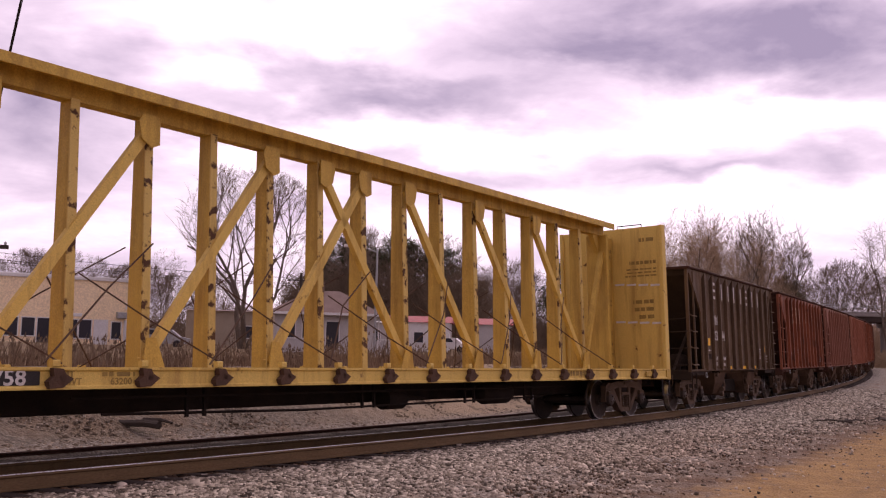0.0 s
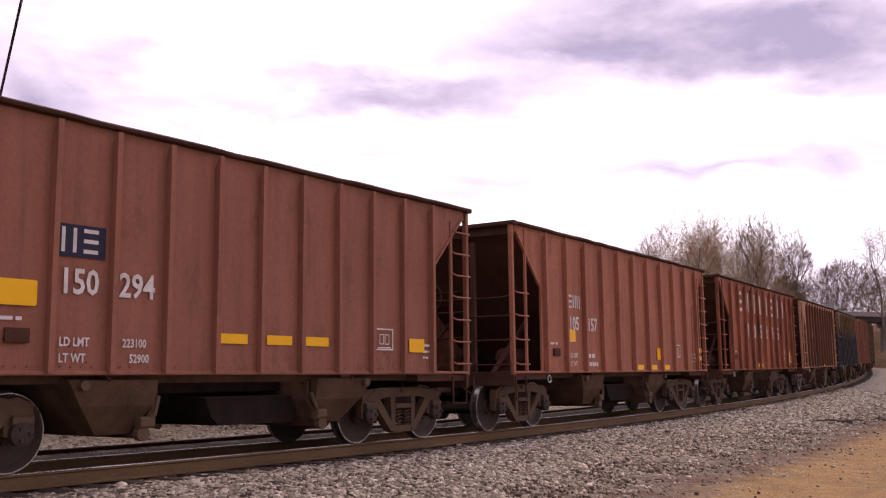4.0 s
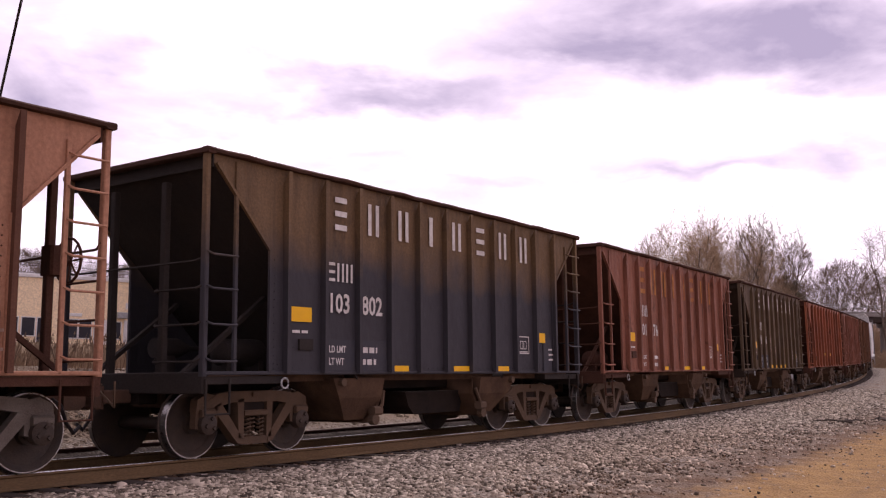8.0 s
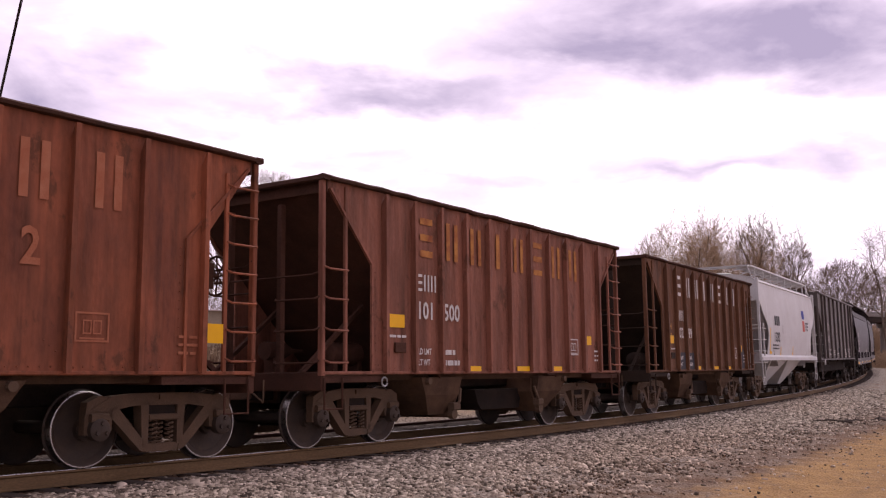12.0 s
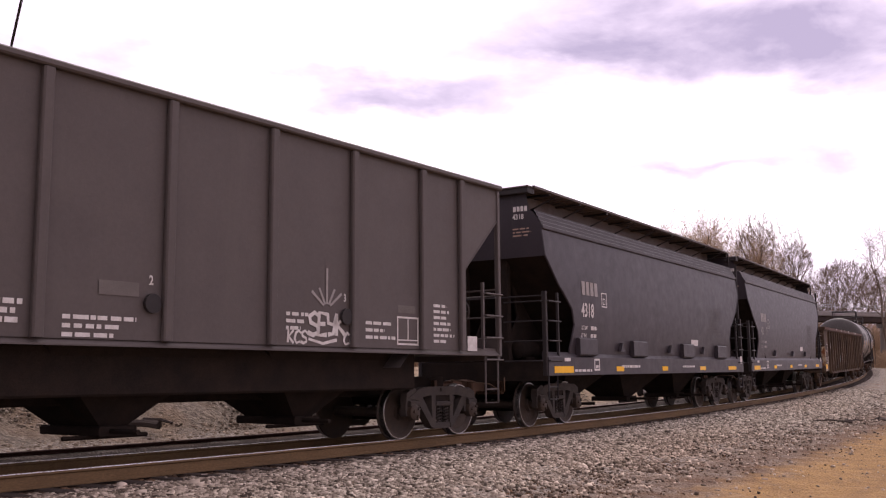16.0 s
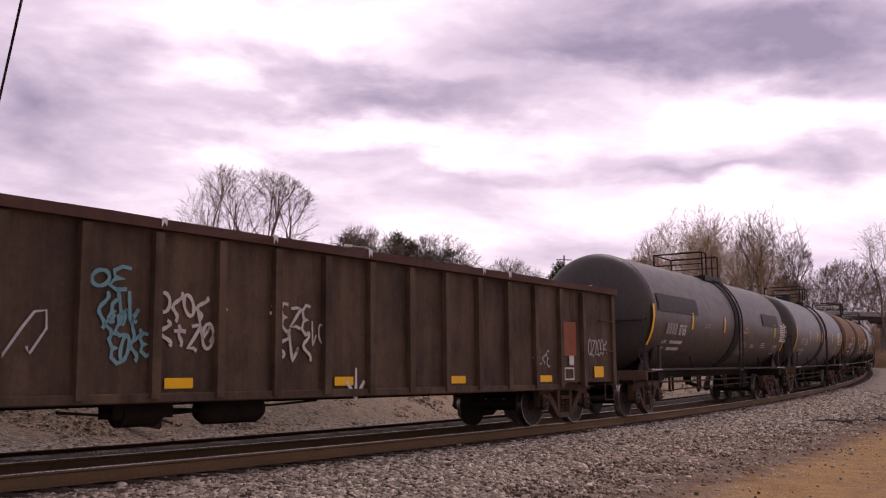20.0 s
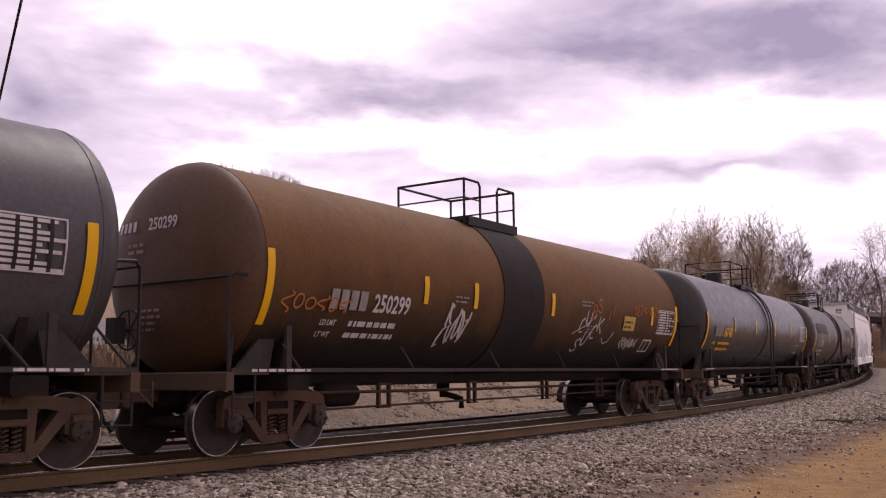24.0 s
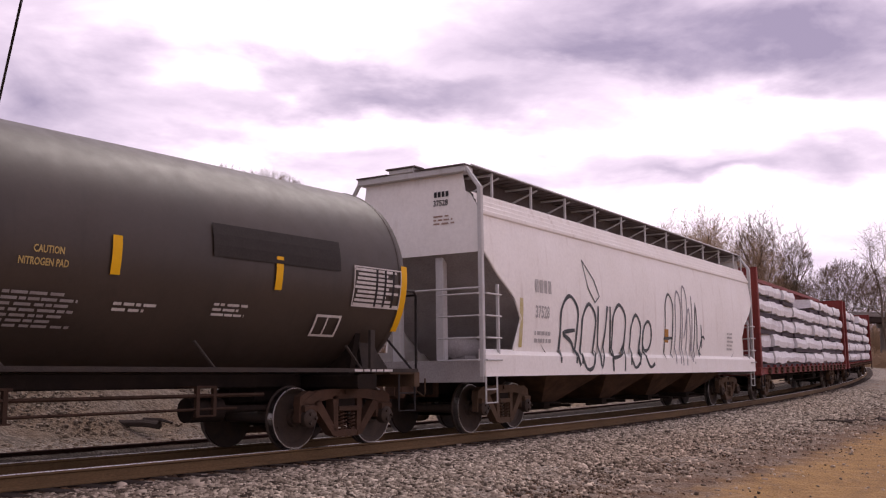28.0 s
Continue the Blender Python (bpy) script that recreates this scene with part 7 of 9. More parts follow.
couple(covered_hopper("dull black centre-flow covered hopper car, half-worn number", P_BLACK2, 7.18, 5.82, 17, centre_flow_marks("4237", True, 0.14), yellow=CF_YELLOW, rail_paint=M_IRON, rail=4.95, end_marks="4237", end_at=(0.80, 4.28, 0.155), board_paint=M_GRATING, tall_end=True, slope_paint=M_UNDER, truck_material=M_TRUCK_DARK), 47.46)
couple(gondola_car("dark brown gondola car covered in graffiti", P_GON, 18), 65.66)


def tank_marks(mark, number, material, z=2.2, x=-5.0, extra=None, loads=("", "")):
    def marks(root, wrap, rng):
        part("owner_mark", flat_marks(mark_shapes(x, z, 4, 0.175, 0.30, 0.050, 0.051), wrap), M_DIM, root, "blocked owner mark")
        part("number", flat_marks(words(x + 1.02, z, number, 0.40, 0.80), wrap), material, root, "painted car number")
        part("load_data", flat_marks(words(x - 0.1, z - 0.26, "LD LMT" + loads[0], 0.13, 0.8) + words(x - 0.1, z - 0.46, "LT WT" + loads[1], 0.13, 0.8) + ([] if loads[0] else small_print(rng, x + 0.55, z - 0.26, 1.4, 2, 0.09, 0.20)), wrap), material, root)
        part("small_print", flat_marks(small_print(rng, -3.0, 2.42, 0.6, 2, 0.03, 0.08) + ([] if extra is black_tank_extra else small_print(rng, 2.0, 2.62, 0.6, 2, 0.03, 0.08) + small_print(rng, 2.4, 2.1, 0.5, 3, 0.025, 0.07)), wrap), M_DIM, root)
        if extra:
            extra(root, wrap, rng)
    return marks


def data_table(root, wrap, rng, x, z):
    part("data_table", flat_marks(ring(x, z, 1.12, 0.62, 0.02) + [bar(x + 0.03 + 0.02 * ((k * 5) % 4), z + 0.066 * k + 0.02, 1.06 - 0.09 * ((k * 7) % 5), 0.040) for k in range(9)], wrap), M_WHITE, root, "printed test data table")
    part("data_table", flat_marks([bar(x + 0.5 + 0.2 * k, z + 0.02, 0.05, 0.58) for k in range(3)], lambda a, b: tuple(np.array(wrap(a, b)) + (0, -0.003, 0))), M_IRON, root)
    part("data_box", flat_marks(ring(x - 0.66, z - 0.52, 0.54, 0.36, 0.04) + [bar(x - 0.42, z - 0.5, 0.03, 0.32)], wrap), M_WHITE, root)


def black_tank_extra(root, wrap, rng):
    data_table(root, wrap, rng, 6.80, 2.12)
    for q in (bar(-7.15, 2.66, 3.45, 0.46), bar(4.10, 2.62, 2.4, 0.44)):
        part("repaint_patch", flat_marks([q], wrap), P_TANKPATCH, root, "darker repainted patch")
    part("warning", flat_marks(words(1.62, 2.43, "CAUTION", 0.115, 0.72) + words(1.46, 2.29, "NITROGEN PAD", 0.115, 0.72), wrap), surface("pale_yellow_stencil", (0.62, 0.46, 0.17), (0.42, 0.30, 0.12), 6, 0.8, 0.85), root)
    part("small_print", flat_marks(small_print(rng, 1.36, 1.96, 0.95, 7, 0.036, 0.068), wrap), M_DIM, root)
    part("small_print", flat_marks(small_print(rng, 2.74, 1.90, 0.62, 2, 0.038, 0.075) + small_print(rng, 4.22, 1.98, 0.66, 3, 0.036, 0.070), wrap), M_WHITE, root)


def grey_tank_extra(root, wrap, rng):
    data_table(root, wrap, rng, 5.5, 2.2)
    part("graffiti", flat_marks(scrawl(rng, 3.8, 1.7, 0.9, 0.35, 4, 0.03), wrap), M_FADED, root, "faint scrawl")


def brown_tank_extra(root, wrap, rng):
    data_table(root, wrap, rng, 6.42, 2.05)
    part("placard", flat_marks([bar(4.30, 2.08, 0.66, 0.34)], wrap), surface("yellow_decal", (0.62, 0.42, 0.08), None, 3, 0.3), root, "yellow emergency decal with small print")
    part("small_print", flat_marks(small_print(rng, 4.36, 2.26, 0.52, 2, 0.05, 0.12), lambda a, b: tuple(np.array(wrap(a, b)) + (0, -0.003, 0))), M_IRON, root)
    pale = surface("white_scrawl_paint", (0.62, 0.60, 0.58), (0.42, 0.38, 0.35), 5, 0.6, 0.8, 0, 0.05)
    orange = surface("orange_scrawl_paint", (0.48, 0.17, 0.05), (0.34, 0.12, 0.04), 5, 0.6, 0.8, 0, 0.05)
    part("graffiti", flat_marks(scrawl(rng, -3.2, 1.5, 0.75, 0.85, 4, 0.06), wrap), pale, root, "white graffiti scrawl")
    part("graffiti", flat_marks(hand_letters("SUCK", 2.04, 1.50, 0.34, 0.29, 0.17, 0.05) + hand_letters("CU", 1.98, 1.97, 0.34, 0.28, 0.16, 0.045) + stroke([(1.75, 1.92), (2.3, 2.12), (2.75, 2.36)], 0.03) + stroke([(3.30, 1.86), (3.5, 1.72), (3.7, 1.78), (3.86, 2.02)], 0.035), wrap), pale, root, "white graffiti scrawl")
    part("graffiti", flat_marks(scrawl(rng, 4.4, 1.6, 1.0, 0.34, 5, 0.05), wrap), pale, root, "white graffiti scrawl")
    part("graffiti", flat_marks(scrawl(rng, 4.9, 2.45, 1.6, 0.3, 6, 0.03) + scrawl(rng, -7.35, 1.95, 1.5, 0.36, 4, 0.035) + hand_letters("!!", 3.42, 2.16, 0.36, 0.2, 0.08, 0.045) + hand_letters("BS", 2.54, 2.29, 0.32, 0.27, 0.16, 0.045), wrap), orange, root, "orange graffiti scrawl")


def stripes(xs, ends, z0=2.26, z1=2.72):
    return [(x, z0, z1, 0.13) for x in xs] + [(e, 1.75, 2.82, 0.14) for e in ends]


couple(tank_car("dusty black tank car with dark belly band", P_DUSTTANK, 7.95, 1.57, 6.85, 20, tank_marks("****", "8765", M_WHITE, 2.08, -6.40, black_tank_extra), band=P_TANKD, stripes=stripes((-4.28, -0.95, 5.90), (-7.60, 7.46)), band_at=0.70,
                band_half=0.36, ladder=0.7, head_number="8765", platform=(-0.35, 1.45), dome=False, end_paint=P_TANK, truck_material=M_TRUCK_RUST), 85.57)
couple(tank_car("grey-black tank car with yellow stripes and dome", P_TANKG, 7.66, 1.57, 6.32, 21, tank_marks("****", "71331", M_WHITE, 2.06, -5.95, grey_tank_extra, (" 190300 LBS 86300 KGS", "   72700 LBS 33000 KGS")), band=P_TANKD, stripes=stripes((-3.61, -1.73, -0.19, 1.56, 3.40, 5.29), (-7.18, 6.86)), band_at=0.1,
                band_half=0.42, head_number="71331", platform=(-0.80, 1.35), dome_x=-0.42, end_paint=P_TANK, ladder=0.62, truck_material=M_TRUCK), 102.87)
couple(tank_car("rust-brown tank car with graffiti and dark band", P_RUSTTANK, 8.22, 1.57, 6.94, 22, tank_marks("****", "250299", M_WHITE, 2.06, -6.30, brown_tank_extra), band=P_TANKD, stripes=stripes((-3.97, -2.40, 0.60, 5.95), (-7.68, 7.60)), band_at=-0.53, band_half=0.80,
                head_number="250299", platform=(-1.50, 0.44), dome=False, end_paint=P_TANKB, ladder=-0.80, climb=False), 120.10)
couple(tank_car("black tank car with yellow lettering and walkway", P_SLATETANK, 8.20, 1.57, 7.05, 23, tank_marks("****", "667465", M_YELLOW, 2.14, -6.75, lambda r, w, g: data_table(r, w, g, 6.30, 2.2)), band=P_SLATETANK, stripes=stripes((-4.55, -1.64, 1.42, 4.34), (-7.75, 7.65), 2.32, 2.78), band_at=0.45,
                band_half=0.25, head_number="667465", platform=(-1.60, 1.45), dome_x=-1.05, end_paint=P_TANK, ladder=0.45, truck_material=M_TRUCK_RUST), 138.3)
couple(tank_car("dusty dark tank car with repainted patches", P_DUSTTANK, 8.46, 1.57, 7.22, 24, tank_marks("****", "8558", M_WHITE, 2.06, -6.60, black_tank_extra), band=P_TANKD, stripes=stripes((-5.63, -3.09, -0.44, 2.60, 5.20), (-7.88, 7.92)), band_at=0.85, band_half=0.36,
                head_number="8558", platform=(-0.50, 1.30), dome_x=-0.36, end_paint=P_DUSTTANK, ladder=0.87, truck_material=M_TRUCK_RUST), 156.37)


M_PALEINK = surface("worn_grey_stencil", (0.36, 0.35, 0.35), (0.62, 0.60, 0.58), 9, 0.9, 0.8, 0, 0.05)


def white_marks(root, side, low, rng):
    on = lambda x, z: side(x, z) if z > 1.54 else low(x, z)
    part("owner_mark", flat_marks(mark_shapes(-7.06, 2.70, 4, 0.14, 0.26, 0.050, 0.044), on), M_PALEINK, root, "blocked owner mark")
    part("number", flat_marks(words(-7.08, 2.2, "37528", 0.34, 0.75), on), M_PALEINK, root, "painted car number")
    part("small_print", flat_marks(small_print(rng, -7.1, 1.85, 0.9, 2, 0.08, 0.15) + small_print(rng, 6.0, 2.2, 0.7, 5, 0.06, 0.12), on), M_PALEINK, root)
    thin_ink = surface("thin_spray_paint", (0.20, 0.19, 0.22), (0.42, 0.41, 0.42), 5, 0.7, 0.7, 0, 0.05)
    ink = surface("dark_spray_paint", (0.045, 0.055, 0.06), (0.12, 0.13, 0.13), 5, 0.6, 0.7, 0, 0.05)

    def loop(cx, cz, rx, rz, a0=0.3, a1=6.7, n=18):
        return [(cx + rx * math.cos(a0 + (a1 - a0) * k / n) + 0.12 * rz * math.sin(a0 + (a1 - a0) * k / n), cz + rz * math.sin(a0 + (a1 - a0) * k / n)) for k in range(n + 1)]

    def arch(x0, x1, z0, z1, lean=0.10):
        """One pass of the can: up, over a round top and down again."""
        m = (x0 + x1) / 2
        return [(x0, z0), (x0 + lean * 0.5, (z0 + z1) / 2), (x0 + lean, z1 - 0.25), (m + lean * 0.6, z1), (x1 + lean * 0.4, z1 - 0.22), (x1, (z0 + z1) / 2), (x1 - lean, z0)]

    tags = [arch(-5.98, -5.12, 1.30, 2.60), [(-5.22, 2.0), (-5.80, 1.92), (-5.35, 1.72), (-5.02, 1.24)],
            arch(-4.92, -4.18, 1.28, 2.50), [(-4.95, 1.5), (-4.7, 1.18), (-4.35, 1.22), (-4.2, 1.6)], [(-3.98, 2.48), (-4.0, 1.9), (-3.86, 1.20), (-3.62, 1.9), (-3.46, 2.5)],
            arch(-3.22, -2.42, 1.12, 2.56), [(-3.3, 2.5), (-3.28, 1.8), (-3.2, 1.12)], [(-2.42, 1.8), (-2.7, 1.5), (-3.2, 1.42)],
            arch(-2.10, -1.42, 1.26, 2.40), [(-2.12, 1.5), (-1.85, 1.2), (-1.5, 1.35), (-1.42, 1.7)], loop(-0.92, 1.95, 0.30, 0.34), [(-1.2, 2.1), (-1.18, 1.6), (-0.85, 1.22), (-0.5, 1.3)],
            arch(0.35, 0.98, 1.42, 2.95), [(0.30, 1.95), (0.95, 1.98)], arch(1.15, 1.62, 1.30, 3.05), arch(1.72, 2.15, 1.25, 3.20), [(1.9, 2.0), (2.35, 2.7), (2.5, 1.4)],
            [(2.62, 3.0), (2.60, 2.2), (2.55, 1.35)], [(2.75, 1.3), (2.95, 2.85), (3.1, 1.5)], [(3.25, 1.55), (3.5, 2.05), (3.75, 2.0)], [(3.4, 2.35), (3.5, 1.75)]]
    def eased(p, n=4):
        """The same line drawn through its points in soft bends."""
        q = [p[0]] + list(p) + [p[-1]]
        out = []
        for i in range(1, len(q) - 2):
            a, b, c, d = (np.array(v) for v in q[i - 1:i + 3])
            out += [tuple(0.5 * (2 * b + (c - a) * u + (2 * a - 5 * b + 4 * c - d) * u ** 2 + (3 * b - a - 3 * c + d) * u ** 3)) for u in [k / n for k in range(n)]]
        return out + [tuple(p[-1])]

    for k, line in enumerate(tags):
        line = eased([(a, b + max(0.0, b - 2.0) * 0.2) for a, b in line])
        part("graffiti", flat_marks(stroke(line, 0.095 if k < 12 else 0.080), on), ink if k < 14 or k > 17 else thin_ink, root, "black graffiti stroke")
    part("graffiti", flat_marks(stroke([(-4.72, 3.56), (-4.15, 3.15), (-3.9, 2.8), (-4.15, 2.65), (-4.5, 2.95), (-4.72, 3.56)], 0.05), on), ink, root, "black graffiti loop")
    part("reflector", flat_marks([bar(-7.74, 1.60, 0.14, 0.95)], on), surface("sun_bleached_yellow", (0.52, 0.42, 0.12), (0.62, 0.56, 0.38), 6, 0.8, 0.6), root, "bleached yellow reflective stripe")
    part("rust_stain", flat_marks([bar(0.35, 1.85, 0.3, 0.35)], on), M_GOLD, root)


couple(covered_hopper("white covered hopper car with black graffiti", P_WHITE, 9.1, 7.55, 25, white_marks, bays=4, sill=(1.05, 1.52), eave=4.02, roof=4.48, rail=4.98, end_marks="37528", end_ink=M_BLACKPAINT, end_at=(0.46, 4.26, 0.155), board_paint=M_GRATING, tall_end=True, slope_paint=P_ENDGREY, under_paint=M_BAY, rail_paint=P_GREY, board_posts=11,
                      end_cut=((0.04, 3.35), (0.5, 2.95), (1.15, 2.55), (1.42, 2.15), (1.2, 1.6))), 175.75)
couple(centre_beam_car("red centre-beam flatcar loaded with white-wrapped lumber", P_LRED, 26, 11.4, 8.6, (P_WRAP, P_STRIP), top=4.75), 197.3)
couple(centre_beam_car("red centre-beam flatcar stacked with wrapped lumber", P_LRED, 27, 11.4, 8.6, (P_WRAP, P_STRIP), top=4.75), 221.3)


def motions():
    """Everything that moves: the cars along the line, the wheelsets under them."""
    times = [i * 0.5 for i in range(57)]
    for root, reach, s in TRAIN:
        walk(root, [(t, car_pose(s + advance(t), reach)) for t in times])
    walk(PICKUP, [(t, pickup_pose(t)) for t in times])
    spin = [(f / FPS, advance(f / FPS) / 0.457) for f in range(0, 28 * FPS + 1)]
    rows = {}
    for k, (w, rest) in enumerate(ROLLING):
        key = tuple(rest)
        if key not in rows:
            rows[key] = [(t, Matrix.Translation(rest) @ Matrix.Rotation(a, 4, "Y")) for t, a in spin]
        walk(w, rows[key])


# ---------------------------------------------------------------- ground and track


def along(points):
    """Nearest place on the line for each of many points: s and w."""
    P = np.asarray(points)
    S = _s[::2]
    X, Y, F = _tx[::2], _ty[::2], _phi[::2]
    s_out, w_out = np.empty(len(P)), np.empty(len(P))
    for i in range(0, len(P), 4000):
        q = P[i:i + 4000]
        d = (q[:, 0:1] - X) ** 2 + (q[:, 1:2] - Y) ** 2
        k = d.argmin(1)
        dx, dy = q[:, 0] - X[k], q[:, 1] - Y[k]
        s_out[i:i + 4000] = S[k] + dx * np.cos(F[k]) + dy * np.sin(F[k])
        w_out[i:i + 4000] = dx * np.sin(F[k]) - dy * np.cos(F[k])
    return s_out, w_out


def ground_height(s, w):
    z = np.interp(w, [-400, -120, -60, -30, -14, -9, -7.2, -5.4, -4.0, -3.3, -3.0, -1.6, -0.9, 0.9, 1.5, 2.6, 4.2, 7.0, 20, 60, 300],
                  [1.2, 1.0, 0.95, 0.8, 0.7, 0.85, 0.95, 0.62, -0.05, -0.18, -0.26, -0.27, -0.24, -0.24, -0.23, -0.30, -0.38, -0.42, -0.45, -0.3, 1.0])
    k = np.clip(1 - np.abs(w) / 25, 0, 1)
    bank = np.clip(w, -1.6, 1.6) * BANK * np.clip(1 - (np.abs(w) - 1.6) / 3, 0, 1)
    return z + grade(s) * k + bank


def rough(x, y, s, w):
    n = np.zeros(len(x))
    for i in range(len(x)):
        p = Vector((x[i], y[i], 0))
        if abs(w[i]) < 40 and -40 < s[i] < 130:
            a = 0.035 if w[i] > 1.5 else 0.09 if w[i] < -3.8 else 0.006
            n[i] = a * (noise.noise(p * 0.9) + 0.5 * noise.noise(p * 2.7))
            if w[i] < -4.2:
                n[i] += 0.16 * noise.noise(p * 0.33) * min(1, (-4.2 - w[i]) / 2)
        else:
            n[i] = 0.4 * noise.noise(p * 0.05)
    return n


def build_ground():
    fine = np.arange(-16, 36, 0.30)
    xs = np.concatenate([[-2500, -1200, -600, -300, -180, -120, -90, -70, -55, -45, -38, -32, -27, -23, -19.5, -17.5], fine, np.arange(36, 80, 1.6), [85, 95, 110, 140, 200, 320, 600, 1200, 2500]])
    finey = np.arange(7, 52, 0.30)
    ys = np.concatenate([[-1200, -500, -200, -90, -40, -20, -10, -4, 0, 3, 5], finey, np.arange(52, 110, 1.6), [114, 120, 128, 138, 150, 165, 190, 230, 300, 420, 700, 1300, 2600]])
    gx, gy = np.meshgrid(xs, ys)
    x, y = gx.ravel(), gy.ravel()
    s, w = along(np.stack([x, y], 1))
    z = ground_height(s, w) + rough(x, y, s, w)
    nx, ny = len(xs), len(ys)
    me = bpy.data.meshes.new("ground")
    i = (np.arange(ny - 1)[:, None] * nx + np.arange(nx - 1)[None, :]).ravel()
    quads = np.stack([i, i + 1, i + nx + 1, i + nx], 1)
    me.vertices.add(nx * ny)
    me.vertices.foreach_set("co", np.stack([x, y, z], 1).ravel())
    me.loops.add(quads.size)
    me.loops.foreach_set("vertex_index", quads.ravel())
    me.polygons.add(len(quads))
    me.polygons.foreach_set("loop_start", np.arange(0, quads.size, 4))
    # which soil lies where: a smooth attribute of how stony the place is, and how grassy
    stony = np.interp(w, [-9.5, -7.5, -3.8, -3.2, 2.6, 4.6, 6.6], [0, 0.45, 0.62, 1, 1, 0.45, 0])
    weedy = np.interp(w, [-60, -10, -7.4], [1, 1, 0]) + np.interp(w, [14, 40], [0, 0.6])
    # the strip from the spare rail to the near rail is darker
    bed_dark = np.interp(w, [-3.25, -3.05, 0.7, 1.1], [0, 1, 1, 0])
    leafy = np.exp(-((w - 4.6) / 1.2) ** 2)
    for nm, val in (("leafy", leafy), ("bank", np.interp(w, [-11, -8.5, -3.7, -3.25], [0, 1, 1, 0])), ("across", w), ("down", s), ("stony", stony), ("weedy", weedy), ("bed_dark", bed_dark)):
        at = me.attributes.new(nm, "FLOAT", "POINT")
        at.data.foreach_set("value", val.astype(np.float32))
    me.update()
    me.shade_smooth()
    m = bpy.data.materials.new("trackside_ground")
    m.use_nodes = True
    t = m.node_tree
    L = t.links.new
    bs = t.nodes["Principled BSDF"]
    bs.inputs["Roughness"].default_value = 1.0
    bs.inputs["Specular IOR Level"].default_value = 0.1
    co = t.nodes.new("ShaderNodeTexCoord").outputs["Object"]

    def tex(sc, det=6):
        n = t.nodes.new("ShaderNodeTexNoise")
        n.inputs["Scale"].default_value, n.inputs["Detail"].default_value = sc, det
        L(co, n.inputs["Vector"])
        return n.outputs["Fac"]

    def rng(v, a, b, c=0.0, d=1.0):
        n = t.nodes.new("ShaderNodeMapRange")
        for k, q in zip(("From Min", "From Max", "To Min", "To Max"), (a, b, c, d)):
            n.inputs[k].default_value = q
        L(v, n.inputs["Value"])
        return n.outputs[0]

    def mix(f, a, b):
        n = t.nodes.new("ShaderNodeMix")
        n.data_type = "RGBA"
        L(f, n.inputs[0])
        for k, c in ((6, a), (7, b)):
            if isinstance(c, tuple):
                n.inputs[k].default_value = (*c, 1)
            else:
                L(c, n.inputs[k])
        return n.outputs[2]

    def attr(name):
        n = t.nodes.new("ShaderNodeAttribute")
        n.attribute_name = name
        return n.outputs["Fac"]

    def add(a, b, op="ADD", f=1.0):
        n = t.nodes.new("ShaderNodeMath")
        n.operation = op
        for k, q in enumerate((a, b)):
            if isinstance(q, float):
                n.inputs[k].default_value = q
            else:
                L(q, n.inputs[k])
        return n.outputs[0]

    v = t.nodes.new("ShaderNodeTexVoronoi")
    v.inputs["Scale"].default_value = 19
    L(co, v.inputs["Vector"])
    sx = t.nodes.new("ShaderNodeSeparateXYZ")
    L(v.outputs["Color"], sx.inputs[0])
    stones = mix(sx.outputs[0], (0.115, 0.095, 0.080), (0.44, 0.385, 0.33))
    stones = mix(rng(tex(0.5), 0.5, 0.72), stones, (0.24, 0.165, 0.115))
    dirt = mix(rng(tex(1.1), 0.35, 0.7), (0.37, 0.228, 0.100), (0.27, 0.165, 0.08))
    dirt = mix(rng(tex(14), 0.55, 0.75), dirt, (0.20, 0.13, 0.09))
    lane = t.nodes.new("ShaderNodeCombineXYZ")          # wheel tracks and washed lines that run beside the line
    L(add(attr("across"), 1.5, "MULTIPLY"), lane.inputs[0]), L(add(attr("down"), 0.10, "MULTIPLY"), lane.inputs[1])
    ln = t.nodes.new("ShaderNodeTexNoise")
    ln.inputs["Scale"].default_value, ln.inputs["Detail"].default_value = 1.0, 6
    L(lane.outputs[0], ln.inputs["Vector"])
    dirt = mix(rng(ln.outputs["Fac"], 0.50, 0.68, 0.0, 0.38), dirt, (0.20, 0.125, 0.075))
    dirt = mix(rng(tex(5), 0.55, 0.7, 0.0, 0.6), dirt, (0.45, 0.285, 0.14))
    dirt = mix(rng(tex(3.1), 0.54, 0.66, 0.0, 0.55), dirt, (0.20, 0.125, 0.07))
    dirt = mix(rng(add(attr("leafy"), add(tex(2.2), 0.9, "MULTIPLY")), 0.66, 1.10), dirt, (0.150, 0.092, 0.060))
    weeds = mix(rng(tex(0.6), 0.35, 0.7), (0.16, 0.11, 0.075), (0.23, 0.17, 0.10))
    f = rng(add(attr("stony"), add(tex(1.6), 1.1, "MULTIPLY")), 0.65, 1.35)
    col = mix(f, dirt, stones)
    col = mix(rng(add(attr("weedy"), add(tex(0.8), 0.6, "MULTIPLY")), 0.65, 1.1), col, weeds)
    rubble = mix(rng(tex(10), 0.35, 0.68), (0.100, 0.081, 0.065), (0.245, 0.204, 0.162))
    rubble = mix(rng(tex(0.35), 0.52, 0.66), rubble, (0.20, 0.135, 0.088))
    rubble = mix(rng(add(attr("down"), add(tex(0.9), 6.0, "MULTIPLY")), 3.0, 10.0, 0.0, 0.85), rubble, (0.40, 0.30, 0.205))
    rubble = mix(rng(tex(2.6), 0.56, 0.70), rubble, (0.13, 0.098, 0.072))
